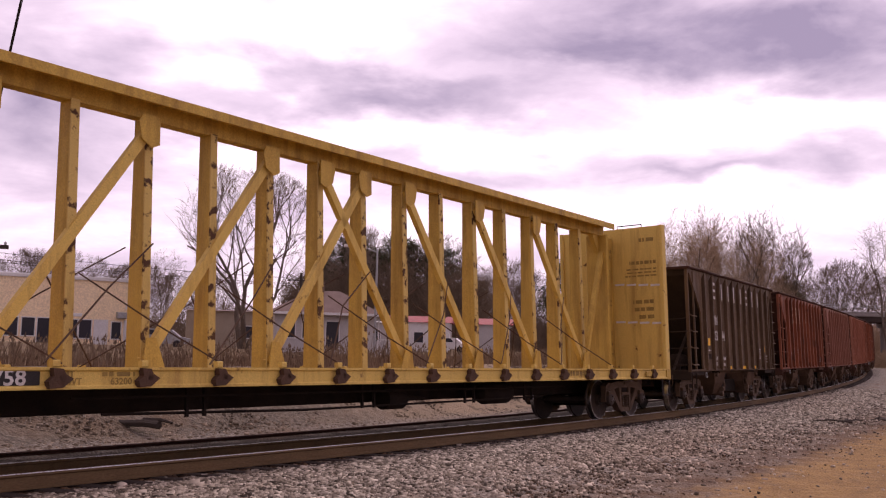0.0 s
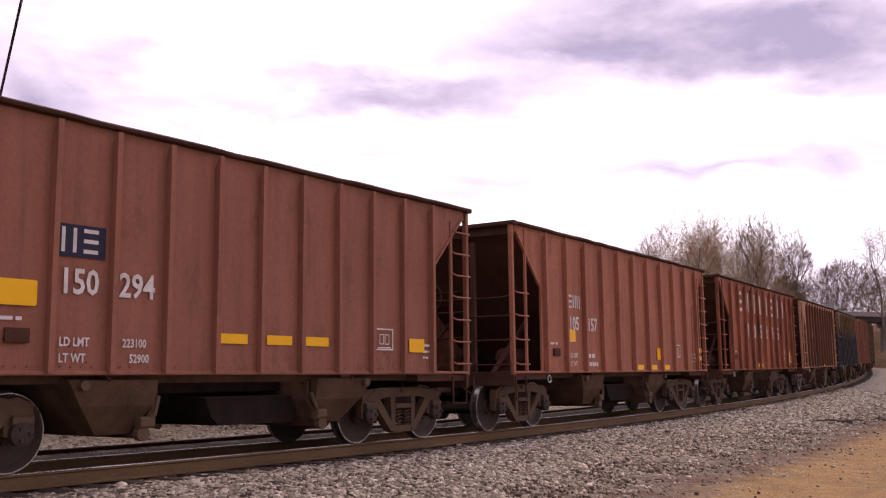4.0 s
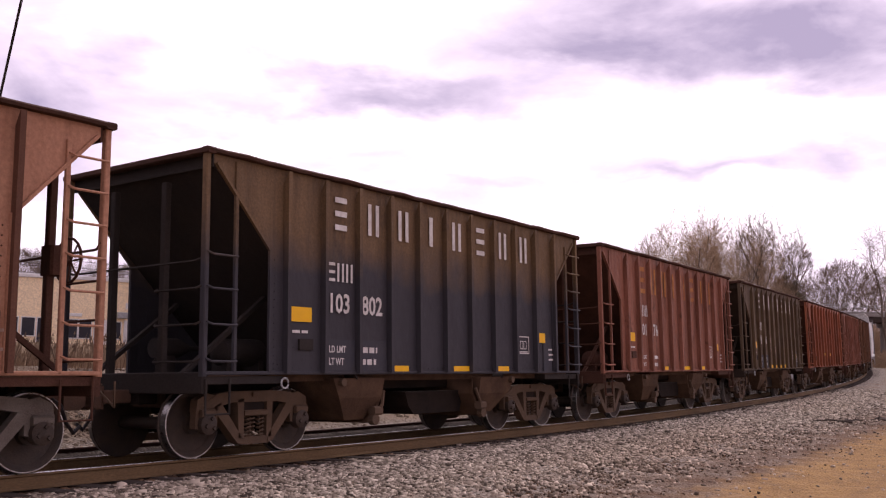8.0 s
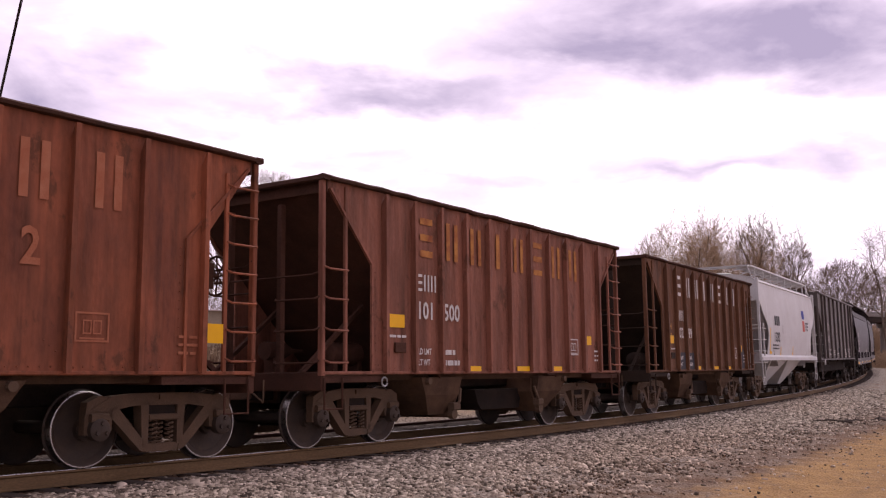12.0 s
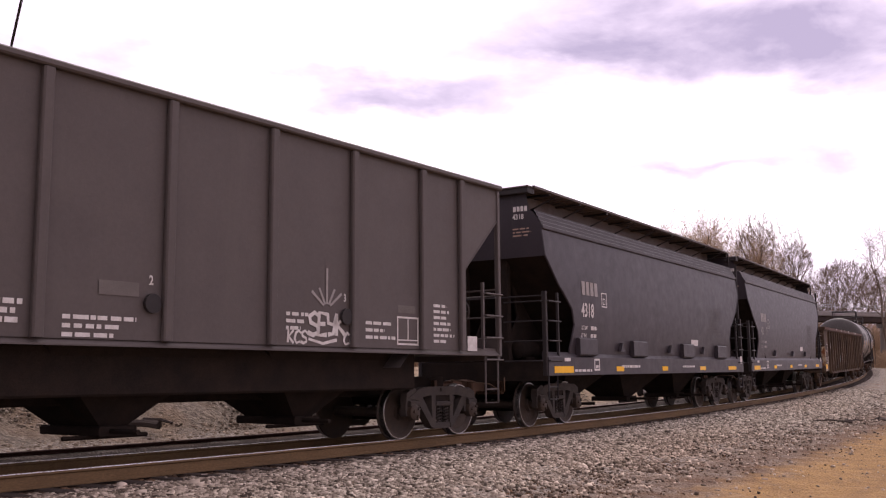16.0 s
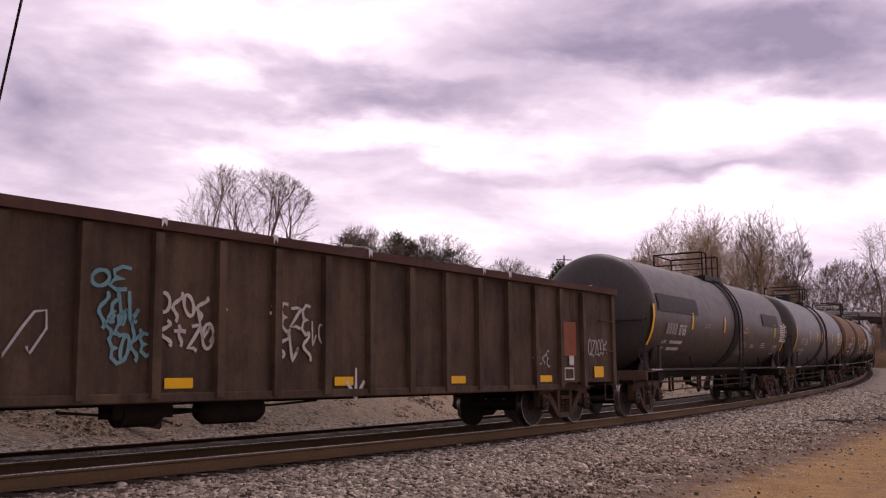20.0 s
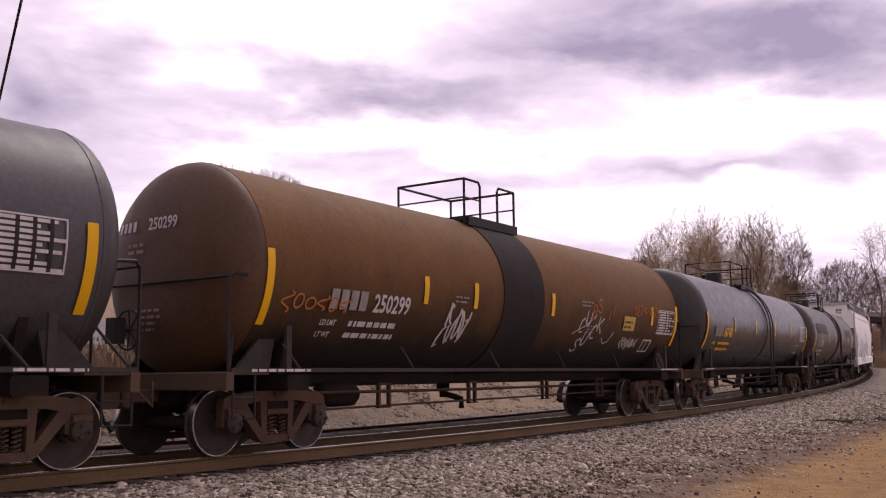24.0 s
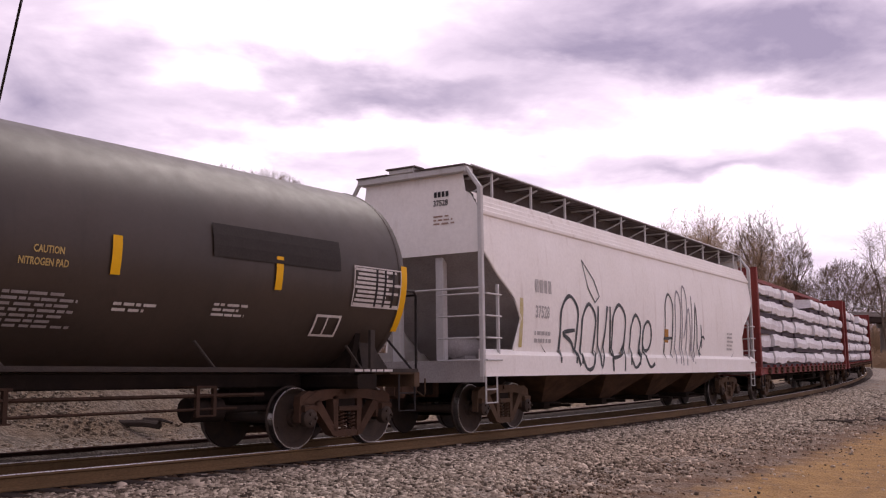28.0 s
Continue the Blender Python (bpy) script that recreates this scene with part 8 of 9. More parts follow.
    col = mix(add(attr("bank"), 0.9, "MULTIPLY"), col, rubble)
    col = mix(attr("bed_dark"), col, (0.035, 0.028, 0.024))
    L(col, bs.inputs["Base Color"])
    b = t.nodes.new("ShaderNodeBump")
    b.inputs["Strength"].default_value, b.inputs["Distance"].default_value, b.invert = 1.0, 0.04, True
    L(v.outputs["Distance"], b.inputs["Height"])
    L(b.outputs[0], bs.inputs["Normal"])
    me.materials.append(m)
    g = new("ground", me)
    return tagged(g, "trackside ground of ballast, tan dirt and dry weeds", "ground", kind="structure")


ground = build_ground()


def sweep(profile, w0, s0, s1, step, z=0.0):
    """A profile of (w, z) carried along the line."""
    sh = Shape()
    n = len(profile)
    ss = np.arange(s0, s1 + step, step)
    for s in ss:
        for a, b in profile:
            sh.v.append(tuple(track_at(s, w0 + a, b + z)))
    for i in range(len(ss) - 1):
        for j in range(n):
            sh.f.append((i * n + j, i * n + (j + 1) % n, (i + 1) * n + (j + 1) % n, (i + 1) * n + j))
    return sh


RAIL_PROFILE = [(-0.075, -0.18), (0.075, -0.18), (0.075, -0.168), (0.012, -0.14), (0.012, -0.045), (0.036, -0.03), (0.037, -0.006), (-0.037, -0.006), (-0.036, -0.03), (-0.012, -0.045), (-0.012, -0.14), (-0.075, -0.168)]
HEAD_PROFILE = [(-0.033, -0.006), (0.033, -0.006), (0.030, 0.0), (-0.030, 0.0)]
track = tagged(new("railway_track"), "single curved railway track with rusty rails", "railway", kind="structure")
for side, nm in ((0.75, "rail"), (-0.75, "rail")):
    r = part(nm, sweep(RAIL_PROFILE, side, -45, 260, 1.0), M_RAIL, track, "rust-brown steel rail")
    part("rail_head", sweep(HEAD_PROFILE, side, -45, 260, 1.0), M_RAILTOP, r, "polished rail head")
spare = tagged(new("spare_rail"), "loose rusty rail lying beside the track", "rail", kind="structure")
spare_rail = part("rail", sweep(RAIL_PROFILE, -3.15, -30, 120, 1.0, -0.04), M_DARKRAIL, spare)


def tie_mesh():
    return Shape().box(-0.11, 0.11, -1.28, 1.28, -0.36, -0.185, 0.015)


for i in range(240):
    s = -26 + i * 0.52
    m = car_pose(s, 0.2)
    part("tie", tie_mesh, M_TIE, track, at=m, key="tie")


# ---------------------------------------------------------------- loose stone
def stones(name, count, place, size, seed, material, label):
    """Thousands of broken stones, each with its own facets, as one heap."""
    r = np.random.default_rng(seed)
    P, k = place(r, count)
    n = len(P)
    cube = np.array([(-1, -1, -1), (1, -1, -1), (1, 1, -1), (-1, 1, -1), (-1, -1, 1), (1, -1, 1), (1, 1, 1), (-1, 1, 1)], float)
    V = cube[None] * r.uniform(0.55, 1.15, (n, 8, 3))
    V *= (size * k * r.lognormal(0, 0.28, n))[:, None, None] * r.uniform(0.65, 1.25, (n, 1, 3)) * np.array([1.15, 0.9, 0.65])
    a, b = r.uniform(0, 6.28, n), r.normal(0, 0.5, n)
    ca, sa, cb, sb = np.cos(a), np.sin(a), np.cos(b), np.sin(b)
    x, y, z = V[..., 0], V[..., 1], V[..., 2]
    y, z = y * cb[:, None] - z * sb[:, None], y * sb[:, None] + z * cb[:, None]
    x, y = x * ca[:, None] - y * sa[:, None], x * sa[:, None] + y * ca[:, None]
    V = np.stack([x, y, z], -1) + P[:, None]
    F = np.array([(4, 5, 6, 7), (0, 1, 5, 4), (1, 2, 6, 5), (2, 3, 7, 6), (3, 0, 4, 7)])
    Q = (F[None] + 8 * np.arange(n)[:, None, None]).reshape(-1, 4)
    me = bpy.data.meshes.new(name)
    me.vertices.add(n * 8)
    me.vertices.foreach_set("co", V.ravel())
    me.loops.add(Q.size)
    me.loops.foreach_set("vertex_index", Q.ravel().astype(np.int32))
    me.polygons.add(len(Q))
    me.polygons.foreach_set("loop_start", np.arange(0, Q.size, 4))
    me.update()
    me.materials.append(material)
    return tagged(new(name, me), label, "gravel", kind="stuff")


def island_material(name, colours, rough=0.95):
    m = bpy.data.materials.new(name)
    m.use_nodes = True
    t = m.node_tree
    bs = t.nodes["Principled BSDF"]
    bs.inputs["Roughness"].default_value, bs.inputs["Specular IOR Level"].default_value = rough, 0.2
    g = t.nodes.new("ShaderNodeNewGeometry")
    cr = t.nodes.new("ShaderNodeValToRGB")
    for i, c in enumerate(colours):
        q = i / (len(colours) - 1)
        e = cr.color_ramp.elements[0] if i == 0 else cr.color_ramp.elements[-1] if i == len(colours) - 1 else cr.color_ramp.elements.new(q)
        e.position, e.color = q, (*c, 1)
    t.links.new(g.outputs["Random Per Island"], cr.inputs["Fac"])
    nz = t.nodes.new("ShaderNodeTexNoise")
    nz.inputs["Scale"].default_value = 1.1
    mx = t.nodes.new("ShaderNodeMix")
    mx.data_type, mx.blend_type = "RGBA", "MULTIPLY"
    mx.inputs[0].default_value = 1.0
    mr = t.nodes.new("ShaderNodeValToRGB")
    mr.color_ramp.elements[0].position, mr.color_ramp.elements[0].color = 0.30, (0.97, 0.84, 0.75, 1)
    mr.color_ramp.elements[1].position, mr.color_ramp.elements[1].color = 0.6, (1.0, 1.0, 1.0, 1)
    t.links.new(nz.outputs["Fac"], mr.inputs["Fac"])
    t.links.new(cr.outputs[0], mx.inputs[6]), t.links.new(mr.outputs[0], mx.inputs[7])
    t.links.new(mx.outputs[2], bs.inputs["Base Color"])
    MATS[name] = m
    return m


def on_ground(s, w):
    x, y, p = np.interp(s, _s, _tx), np.interp(s, _s, _ty), np.interp(s, _s, _phi)
    X, Y = x + w * np.sin(p), y - w * np.cos(p)
    return X, Y, ground_height(s, w)


M_STONES = island_material("broken_granite", [(0.048, 0.038, 0.030), (0.182, 0.147, 0.116), (0.312, 0.264, 0.214), (0.438, 0.378, 0.312), (0.68, 0.60, 0.505)])


def near_shoulder(r, n):
    s = -13 + 55 * r.random(n) ** 1.7
    w = 0.95 + np.abs(r.normal(0, 1, n)) * 1.55
    w = np.where(w > 6.5, 0.95 + 3.2 * r.random(n), w)
    X, Y, Z = on_ground(s, w)
    return np.stack([X, Y, Z + 0.012], 1), np.where(s > 12, 1.25, 1.0)


def far_shoulder(r, n):
    s = -9 + 45 * r.random(n) ** 1.4
    w = -3.3 - 4.4 * r.random(n)
    X, Y, Z = on_ground(s, w)
    return np.stack([X, Y, Z - 0.008], 1), r.uniform(0.5, 1.25, n)


def between_rails(r, n):
    s = -12 + 50 * r.random(n) ** 1.5
    w = r.uniform(-3.0, 0.95, n)
    X, Y, Z = on_ground(s, w)
    return np.stack([X, Y, Z - 0.012], 1), np.full(n, 0.9)


def toe_scatter(r, n):
    s = -6 + 46 * r.random(n) ** 1.4
    w = 3.6 + 4.5 * r.random(n) ** 1.8
    X, Y, Z = on_ground(s, w)
    return np.stack([X, Y, Z + 0.005], 1), np.full(n, 0.8)


stones("ballast_stones", 95000, near_shoulder, 0.0225, 11, M_STONES, "grey broken ballast stones along the near rail")
stones("bank_stones", 26000, far_shoulder, 0.022, 12, island_material("dusty_bank_stone", [(0.095, 0.076, 0.058), (0.150, 0.123, 0.096), (0.205, 0.172, 0.135), (0.36, 0.31, 0.25)]), "grey and tan stones on the far bank")
stones("track_stones", 12000, between_rails, 0.026, 13, island_material("dark_ballast", [(0.02, 0.016, 0.014), (0.045, 0.035, 0.030), (0.07, 0.055, 0.045)]), "dark stones between the rails")
stones("scattered_stones", 1100, toe_scatter, 0.020, 14, M_STONES, "stones strewn over tan dirt")



def rail_foot(r, n):
    s = -13 + 60 * r.random(n) ** 1.5
    w = 0.86 + np.abs(r.normal(0, 0.09, n))
    X, Y, Z = on_ground(s, w)
    return np.stack([X, Y, Z + 0.02], 1), np.full(n, 1.0)


def litter_band(r, n):
    s = -4 + 50 * r.random(n) ** 1.3
    w = 3.9 + r.normal(0, 0.8, n)
    X, Y, Z = on_ground(s, w)
    return np.stack([X, Y, Z + 0.005], 1), np.full(n, 0.8)


M_LITTER = island_material("brown_leaf_litter", [(0.03, 0.02, 0.014), (0.09, 0.055, 0.035), (0.15, 0.09, 0.055), (0.22, 0.14, 0.085)])
stones("rail_litter", 3600, rail_foot, 0.024, 15, M_LITTER, "dark leaves and grit along the rail foot")
stones("leaf_litter", 9000, litter_band, 0.0135, 16, M_LITTER, "brown leaves and bark strewn on dirt")

# ---------------------------------------------------------------- plants
M_BARK = surface("grey_brown_bark", (0.17, 0.13, 0.10), (0.11, 0.085, 0.068), 3, 0.6, 0.95, 0, 0.5, 25)
M_TWIG = surface("brown_twigs", (0.20, 0.145, 0.10), (0.14, 0.10, 0.07), 0.5, 0.7, 0.95, 0, 0)
M_TWIG2 = surface("reddish_twigs", (0.44, 0.32, 0.215), (0.34, 0.24, 0.16), 0.4, 0.7, 0.95, 0, 0)
M_TWIG3 = surface("grey_twigs", (0.23, 0.175, 0.14), (0.165, 0.125, 0.10), 0.4, 0.7, 0.95, 0, 0)
M_NEEDLE = surface("pine_needles", (0.055, 0.068, 0.036), (0.085, 0.088, 0.045), 0.8, 0.7, 0.9, 0, 0)
M_WEED = island_material("dry_weeds", [(0.12, 0.085, 0.06), (0.20, 0.145, 0.10), (0.28, 0.21, 0.14), (0.16, 0.11, 0.08)])


def bare_tree(label, height, seed, stems=3, wide=0.65, low=0.3, twig=None, limbs=9, lean=0.35, trunk=0.2, fine=9, thin=0.011):
    """A leafless tree, grown branch from branch inside the dome of its crown and ending in sprays of fine twigs."""
    r = random.Random(seed)
    rx, rz, mid = height * wide / 2, height * (1 - low) / 2, height * (1 + low) / 2
    lobes = [Vector((r.gauss(0, 1), r.gauss(0, 1), r.gauss(0, 0.8))).normalized() for i in range(8)]
    wood, spray = Shape(), Shape()

    def room(p, d):
        """How far the crown reaches from p along d."""
        q, e = Vector((p.x / rx, p.y / rx, (p.z - mid) / rz)), Vector((d.x / rx, d.y / rx, d.z / rz))
        a, b, c = e.dot(e), q.dot(e), q.dot(q) - 1
        if c >= 0 and b >= 0:
            return 0.0
        k = (-b + math.sqrt(max(0.0, b * b - a * c))) / a
        out = (p + d * k - Vector((0, 0, mid))).normalized()
        return k * (0.80 + 0.22 * max(out.dot(v) for v in lobes) ** 2)

    def grow(p, d, length, w, level):
        n = (7, 5, 4, 3)[level]
        pts, at = [tuple(p)], p.copy()
        h = d.normalized()
        for i in range(n):
            h = (h + Vector((r.gauss(0, 0.15), r.gauss(0, 0.15), r.gauss(0, 0.09) + (0.0, 0.07, 0.05, 0.0)[level]))).normalized()
            at = at + h * (length / n)
            pts.append(tuple(at))
        end = w * (0.42 if level else 0.30)
        (wood if level < 2 else spray).tube(pts, w, (7, 5, 3, 3)[level], end)
        if level == 3:
            for k in range(fine):
                i = r.randrange(1, n + 1)
                o = Vector(pts[i]).lerp(Vector(pts[i - 1]), r.random())
                v = (h + Vector((r.gauss(0, 0.5), r.gauss(0, 0.5), r.gauss(0.12, 0.4)))).normalized()
                side = v.orthogonal().normalized() * thin
                spray.add([o - side, o + side, o + v * height * r.uniform(0.022, 0.05)], [(0, 1, 2)])
            return
        count = (limbs, 6, 5)[level]
        first = (low * 0.75 if level == 0 else 0.25)
        for k in range(count):
            t = first + (1 - first) * (k + r.random()) / count
            i = min(n - 1, int(t * n))
            o = Vector(pts[i]).lerp(Vector(pts[i + 1]), t * n - i)
            a = 2.4 * k + r.uniform(-0.5, 0.5)
            u = h.orthogonal().normalized()
            u = (u * math.cos(a) + h.cross(u) * math.sin(a)).normalized()
            tilt = (0.95 - 0.45 * t if level == 0 else 0.62) + r.uniform(-0.15, 0.15)
            v = (h * math.cos(tilt) + u * math.sin(tilt) + Vector((0, 0, 0.18))).normalized()
            span = room(o, v)
            if span > 0.02 * height:
                grow(o, v, min(span * (0.95, 0.9, 0.98)[level] * r.uniform(0.75, 1.0), height * (0.55, 0.26, 0.13)[level]), w * (0.45, 0.45, 0.5)[level] * (1 - 0.4 * t), level + 1)

    for i in range(stems):
        a = 6.28 * i / stems + r.uniform(-0.4, 0.4)
        k = lean * r.uniform(0.6, 1.0) if stems > 1 else 0.04
        d = Vector((math.cos(a) * k, math.sin(a) * k, 1)).normalized()
        grow(Vector((0.12 * math.cos(a), 0.12 * math.sin(a), -0.2)), d, height * r.uniform(0.72, 0.86) / d.z * (1 - 0.25 * k), trunk * r.uniform(0.7, 1.0), 0)
    root = thing("bare_tree", label, "tree", "trees")
    part("trunk", wood, M_BARK, root)
    part("crown", spray, twig or M_TWIG, root, "leafless twigs")
    return root


def clump(sh, rng, c, r, n=80):
    """A tuft of needle sprays."""
    for i in range(n):
        d = Vector((rng.gauss(0, 1), rng.gauss(0, 1), rng.gauss(0, 0.7))).normalized()
        p = Vector(c) + d * r * rng.uniform(0.2, 0.95)
        q = p + (d + Vector((rng.gauss(0, 0.5), rng.gauss(0, 0.5), rng.gauss(0, 0.4)))) * r * 0.45
        s = d.orthogonal().normalized() * r * 0.075
        sh.add([p - s, p + s, q], [(0, 1, 2)])


def pine_tree(label, height, seed, width=0.32, base=0.3):
    rng = random.Random(seed)
    trunk, crown = Shape(), Shape()
    trunk.tube([(0, 0, -0.2), (0.1, 0.05, height * 0.4), (0.0, 0.1, height * 0.75), (0.05, 0, height * 0.97)], 0.22, 7, 0.04)
    n = 46
    for i in range(n):
        t = base + (1 - base) * (i + rng.random()) / n
        a = rng.uniform(0, 6.28)
        reach = height * width * 0.92 * math.sin(math.pi * min(1.0, 0.14 + 0.80 * (t - base) / (1 - base))) * rng.uniform(0.35, 1.0)
        e = Vector((math.cos(a) * reach, math.sin(a) * reach, height * t + rng.uniform(-0.3, 0.5)))
        trunk.tube([(0, 0.05, height * t - reach * 0.12), tuple(e)], 0.045, 4, 0.015)
        clump(crown, rng, e, height * 0.055 * rng.uniform(0.8, 1.5))
        clump(crown, rng, e * 0.72 + Vector((0, 0, height * t * 0.28)), height * 0.055 * rng.uniform(0.8, 1.3), 60)
    root = thing("pine_tree", label, "tree", "trees")
    part("trunk", trunk, M_BARK, root)
    part("crown", crown, M_NEEDLE, root, "dark green needles")
    return root


def plant(proto, spots):
    """Copies of a grown tree, turned and sized, at (x, y, ground, scale)."""
    for i, (x, y, z, k) in enumerate(spots):
        m = pose(x, y, z, 0, 0, (i * 137 + x * 31) % 360)
        if i == 0:
            proto.matrix_basis = m @ Matrix.Scale(k, 4)
        else:
            t = copy_thing(proto, m)
            t.scale = (k, k, k)


shade_tree = bare_tree("tall many-stemmed leafless tree with fine crown", 15.6, 5, 4, 0.76, 0.44, M_TWIG, 7, 0.36, 0.24, 12, 0.011)
plant(shade_tree, [(-16.4, 80, 0.8, 1.0)])
thicket = bare_tree("dense leafless brown tree on wooded rise", 18.5, 21, 3, 0.66, 0.16, M_TWIG2, 10, 0.30, 0.17, 12, 0.0105)
plant(thicket, [(31.8, 130, 1, 1.02), (35.4, 133, 1, 1.17), (40.2, 132, 1, 1.10), (33.6, 131, 1, 1.08), (38.0, 130, 1, 1.06), (29.5, 131, 1, 0.86), (42.4, 131, 1, 0.92), (28.5, 126, 1, 0.78), (34.0, 126, 1, 0.90), (39.0, 126, 1, 0.90), (44.0, 136, 1, 0.72), (46.5, 131, 1, 0.52), (26.0, 138, 1, 0.7), (31.0, 120, 1, 0.60), (37.5, 121, 1, 0.60), (42.5, 122, 1, 0.56)])
slender = bare_tree("slender leafless tree with upright branches", 20.0, 34, 2, 0.46, 0.24, M_TWIG, 9, 0.14, 0.19, 9, 0.013)
plant(slender, [(43.2, 125, 1, 1.04), (44.8, 127, 1, 0.88), (55.6, 120, 0.6, 0.98), (60.0, 123, 0.6, 0.9), (-21.5, 75, 0.8, 0.42)])
rounded = bare_tree("round-crowned leafless grey tree", 17.5, 47, 4, 0.98, 0.16, M_TWIG3, 10, 0.50, 0.22, 15, 0.017)
plant(rounded, [(73.0, 175, 1, 1.03), (77.5, 180, 1, 0.84), (68.0, 176, 1, 0.80), (12.3, 180, 1, 0.98), (9.0, 186, 1, 0.8), (15.5, 188, 1, 0.78), (-12.0, 138, 1, 1.0), (0.0, 142, 1, 0.98), (22.0, 160, 1, 0.55), (-45, 118, 1, 0.62), (-39, 122, 1, 0.58), (-51, 120, 1, 0.65), (-34, 128, 1, 0.55), (-26, 112, 1, 0.5)])
pine = pine_tree("dark green pine among bare trees", 16.0, 60)
plant(pine, [(-14.0, 140, 1, 0.98), (-11.8, 141, 1, 0.95), (-4.4, 141, 1, 0.95), (0.6, 142, 1, 0.9), (-16.5, 141, 1, 0.86), (-6.5, 142, 1, 1.02), (-9.5, 139, 1, 0.86), (3.0, 140, 1, 0.74), (-2.2, 139, 1, 0.84), (-18.5, 143, 1, 0.78), (18.8, 150, 1, 0.84), (26.2, 130, 1, 0.74), (28.4, 137, 1, 0.84), (47.0, 131, 1, 0.62), (50.0, 140, 1, 0.72), (20.6, 152, 1, 0.66), (25.0, 134, 1, 0.7)])


def brush(name, label, count, area, height, seed, material, hump=None):
    """Young growth far off: a mass of thin stems, each with a spray of side twigs."""
    r = random.Random(seed)
    sh = Shape()
    x0, x1, y0, y1, z = area
    for i in range(count):
        x, y = r.uniform(x0, x1), r.uniform(y0, y1)
        h = height * r.uniform(0.45, 1.0) * (0.8 + 0.45 * noise.noise(Vector((x * 0.16, y * 0.13, seed))))
        if hump:
            h *= 0.35 + 0.65 * math.exp(-((x - hump[0]) / hump[1]) ** 2)
        a = r.uniform(0, 6.28)
        lean = r.uniform(0.0, 0.28) * h
        foot, tip = Vector((x, y, z)), Vector((x + math.cos(a) * lean, y + math.sin(a) * lean, z + h))
        w = 0.035 + 0.003 * h
        sh.add([(x - w, y, z), (x + w, y, z), tip], [(0, 1, 2)])
        for k in range(7):
            t = r.uniform(0.3, 0.95)
            p = foot.lerp(tip, t)
            b = r.uniform(0, 6.28)
            l = h * r.uniform(0.10, 0.26) * (1.25 - t * 0.6)
            q = p + Vector((math.cos(b) * l, math.sin(b) * l, l * r.uniform(0.3, 1.2)))
            sh.add([p - Vector((0, 0, 0.045)), p + Vector((0, 0, 0.045)), q], [(0, 1, 2)])
    me = bpy.data.meshes.new(name)
    me.from_pydata(sh.v, [], sh.f)
    me.materials.append(material)
    return tagged(new(name, me), label, "undergrowth", kind="stuff")


brush("undergrowth", "brown leafless undergrowth on the wooded rise", 6000, (24, 47, 120, 138, 0.8), 10.0, 3, M_TWIG2, (36.0, 9.5))
brush("undergrowth", "brown leafless undergrowth behind the houses", 6000, (-22, 6, 132, 146, 0.8), 13.5, 4, M_TWIG)
brush("undergrowth", "brown leafless undergrowth beyond the yard", 2600, (8, 30, 140, 165, 0.8), 8.0, 5, M_TWIG)
brush("undergrowth", "brown brush under the road bridge", 2600, (46, 84, 160, 180, 0.6), 10.0, 6, M_TWIG2)
brush("undergrowth", "grey leafless growth beyond the road bridge", 3500, (62, 83, 168, 182, 0.6), 9.5, 9, M_TWIG3, (72.5, 7.5))
brush("undergrowth", "brown brush beside the curve", 1500, (52, 66, 108, 124, 0.2), 3.2, 7, M_TWIG2)
brush("undergrowth", "bare scrub behind the shop", 2400, (-60, -20, 96, 112, 0.8), 5.5, 8, M_TWIG)


def weeds():
    r = random.Random(9)
    sh = Shape()
    for i in range(15000):
        s, w = -12 + 75 * r.random() ** 1.3, -7.0 - 11 * r.random() ** 1.3
        x, y, z = on_ground(s, w)
        h = r.uniform(0.25, 0.95) * (0.8 + 0.7 * noise.noise(Vector((x * 0.4, y * 0.4, 3))))
        a, k = r.uniform(0, 6.28), r.uniform(0.05, 0.4) * h
        dx, dy = math.cos(a), math.sin(a)
        t = 0.006 + 0.008 * r.random()
        sh.add([(x - t * dy, y + t * dx, z - 0.05), (x + t * dy, y - t * dx, z - 0.05), (x + dx * k * 0.5 + t * 0.6, y + dy * k * 0.5, z + h * 0.6), (x + dx * k, y + dy * k, z + h)], [(0, 1, 2), (0, 2, 3)])
        if i % 3 == 0:
            q = (x + dx * k, y + dy * k, z + h)
            sh.add([(q[0] - 0.03, q[1], q[2] - 0.05), (q[0] + 0.03, q[1], q[2] - 0.06), (q[0] + 0.01, q[1], q[2] + 0.06)], [(0, 1, 2)])
    me = bpy.data.meshes.new("weeds")
    me.from_pydata(sh.v, [], sh.f)
    me.materials.append(M_WEED)
    return tagged(new("dry_weeds", me), "dry brown weeds along the far bank", "weeds", kind="stuff")


weeds()


def broken_branch(label, at, seed, length=1.0):
    rng = random.Random(seed)
    root = thing("fallen_branch", label, "branch")
    for i in range(5):
        a = rng.uniform(-0.5, 0.5) + (0 if i < 3 else 2.5)
        l = length * rng.uniform(0.4, 1.0)
        part("stick", Shape().tube([(rng.uniform(-0.2, 0.2), rng.uniform(-0.15, 0.15), 0.04), (l * 0.5 * math.cos(a), l * 0.5 * math.sin(a), 0.10), (l * math.cos(a), l * math.sin(a), 0.06)], 0.035, 5, 0.012), M_TIE, root)
    root.matrix_basis = pose(*at, 0, 0, 60)


broken_branch("dark broken branches lying on dirt", (12.3, 29.4, -0.38), 1, 1.1)
broken_branch("dark broken branches lying on dirt", (14.0, 30.6, -0.38), 2, 0.8)
old_tie = thing("discarded_tie", "split dark timber lying on the stony bank", "timber")
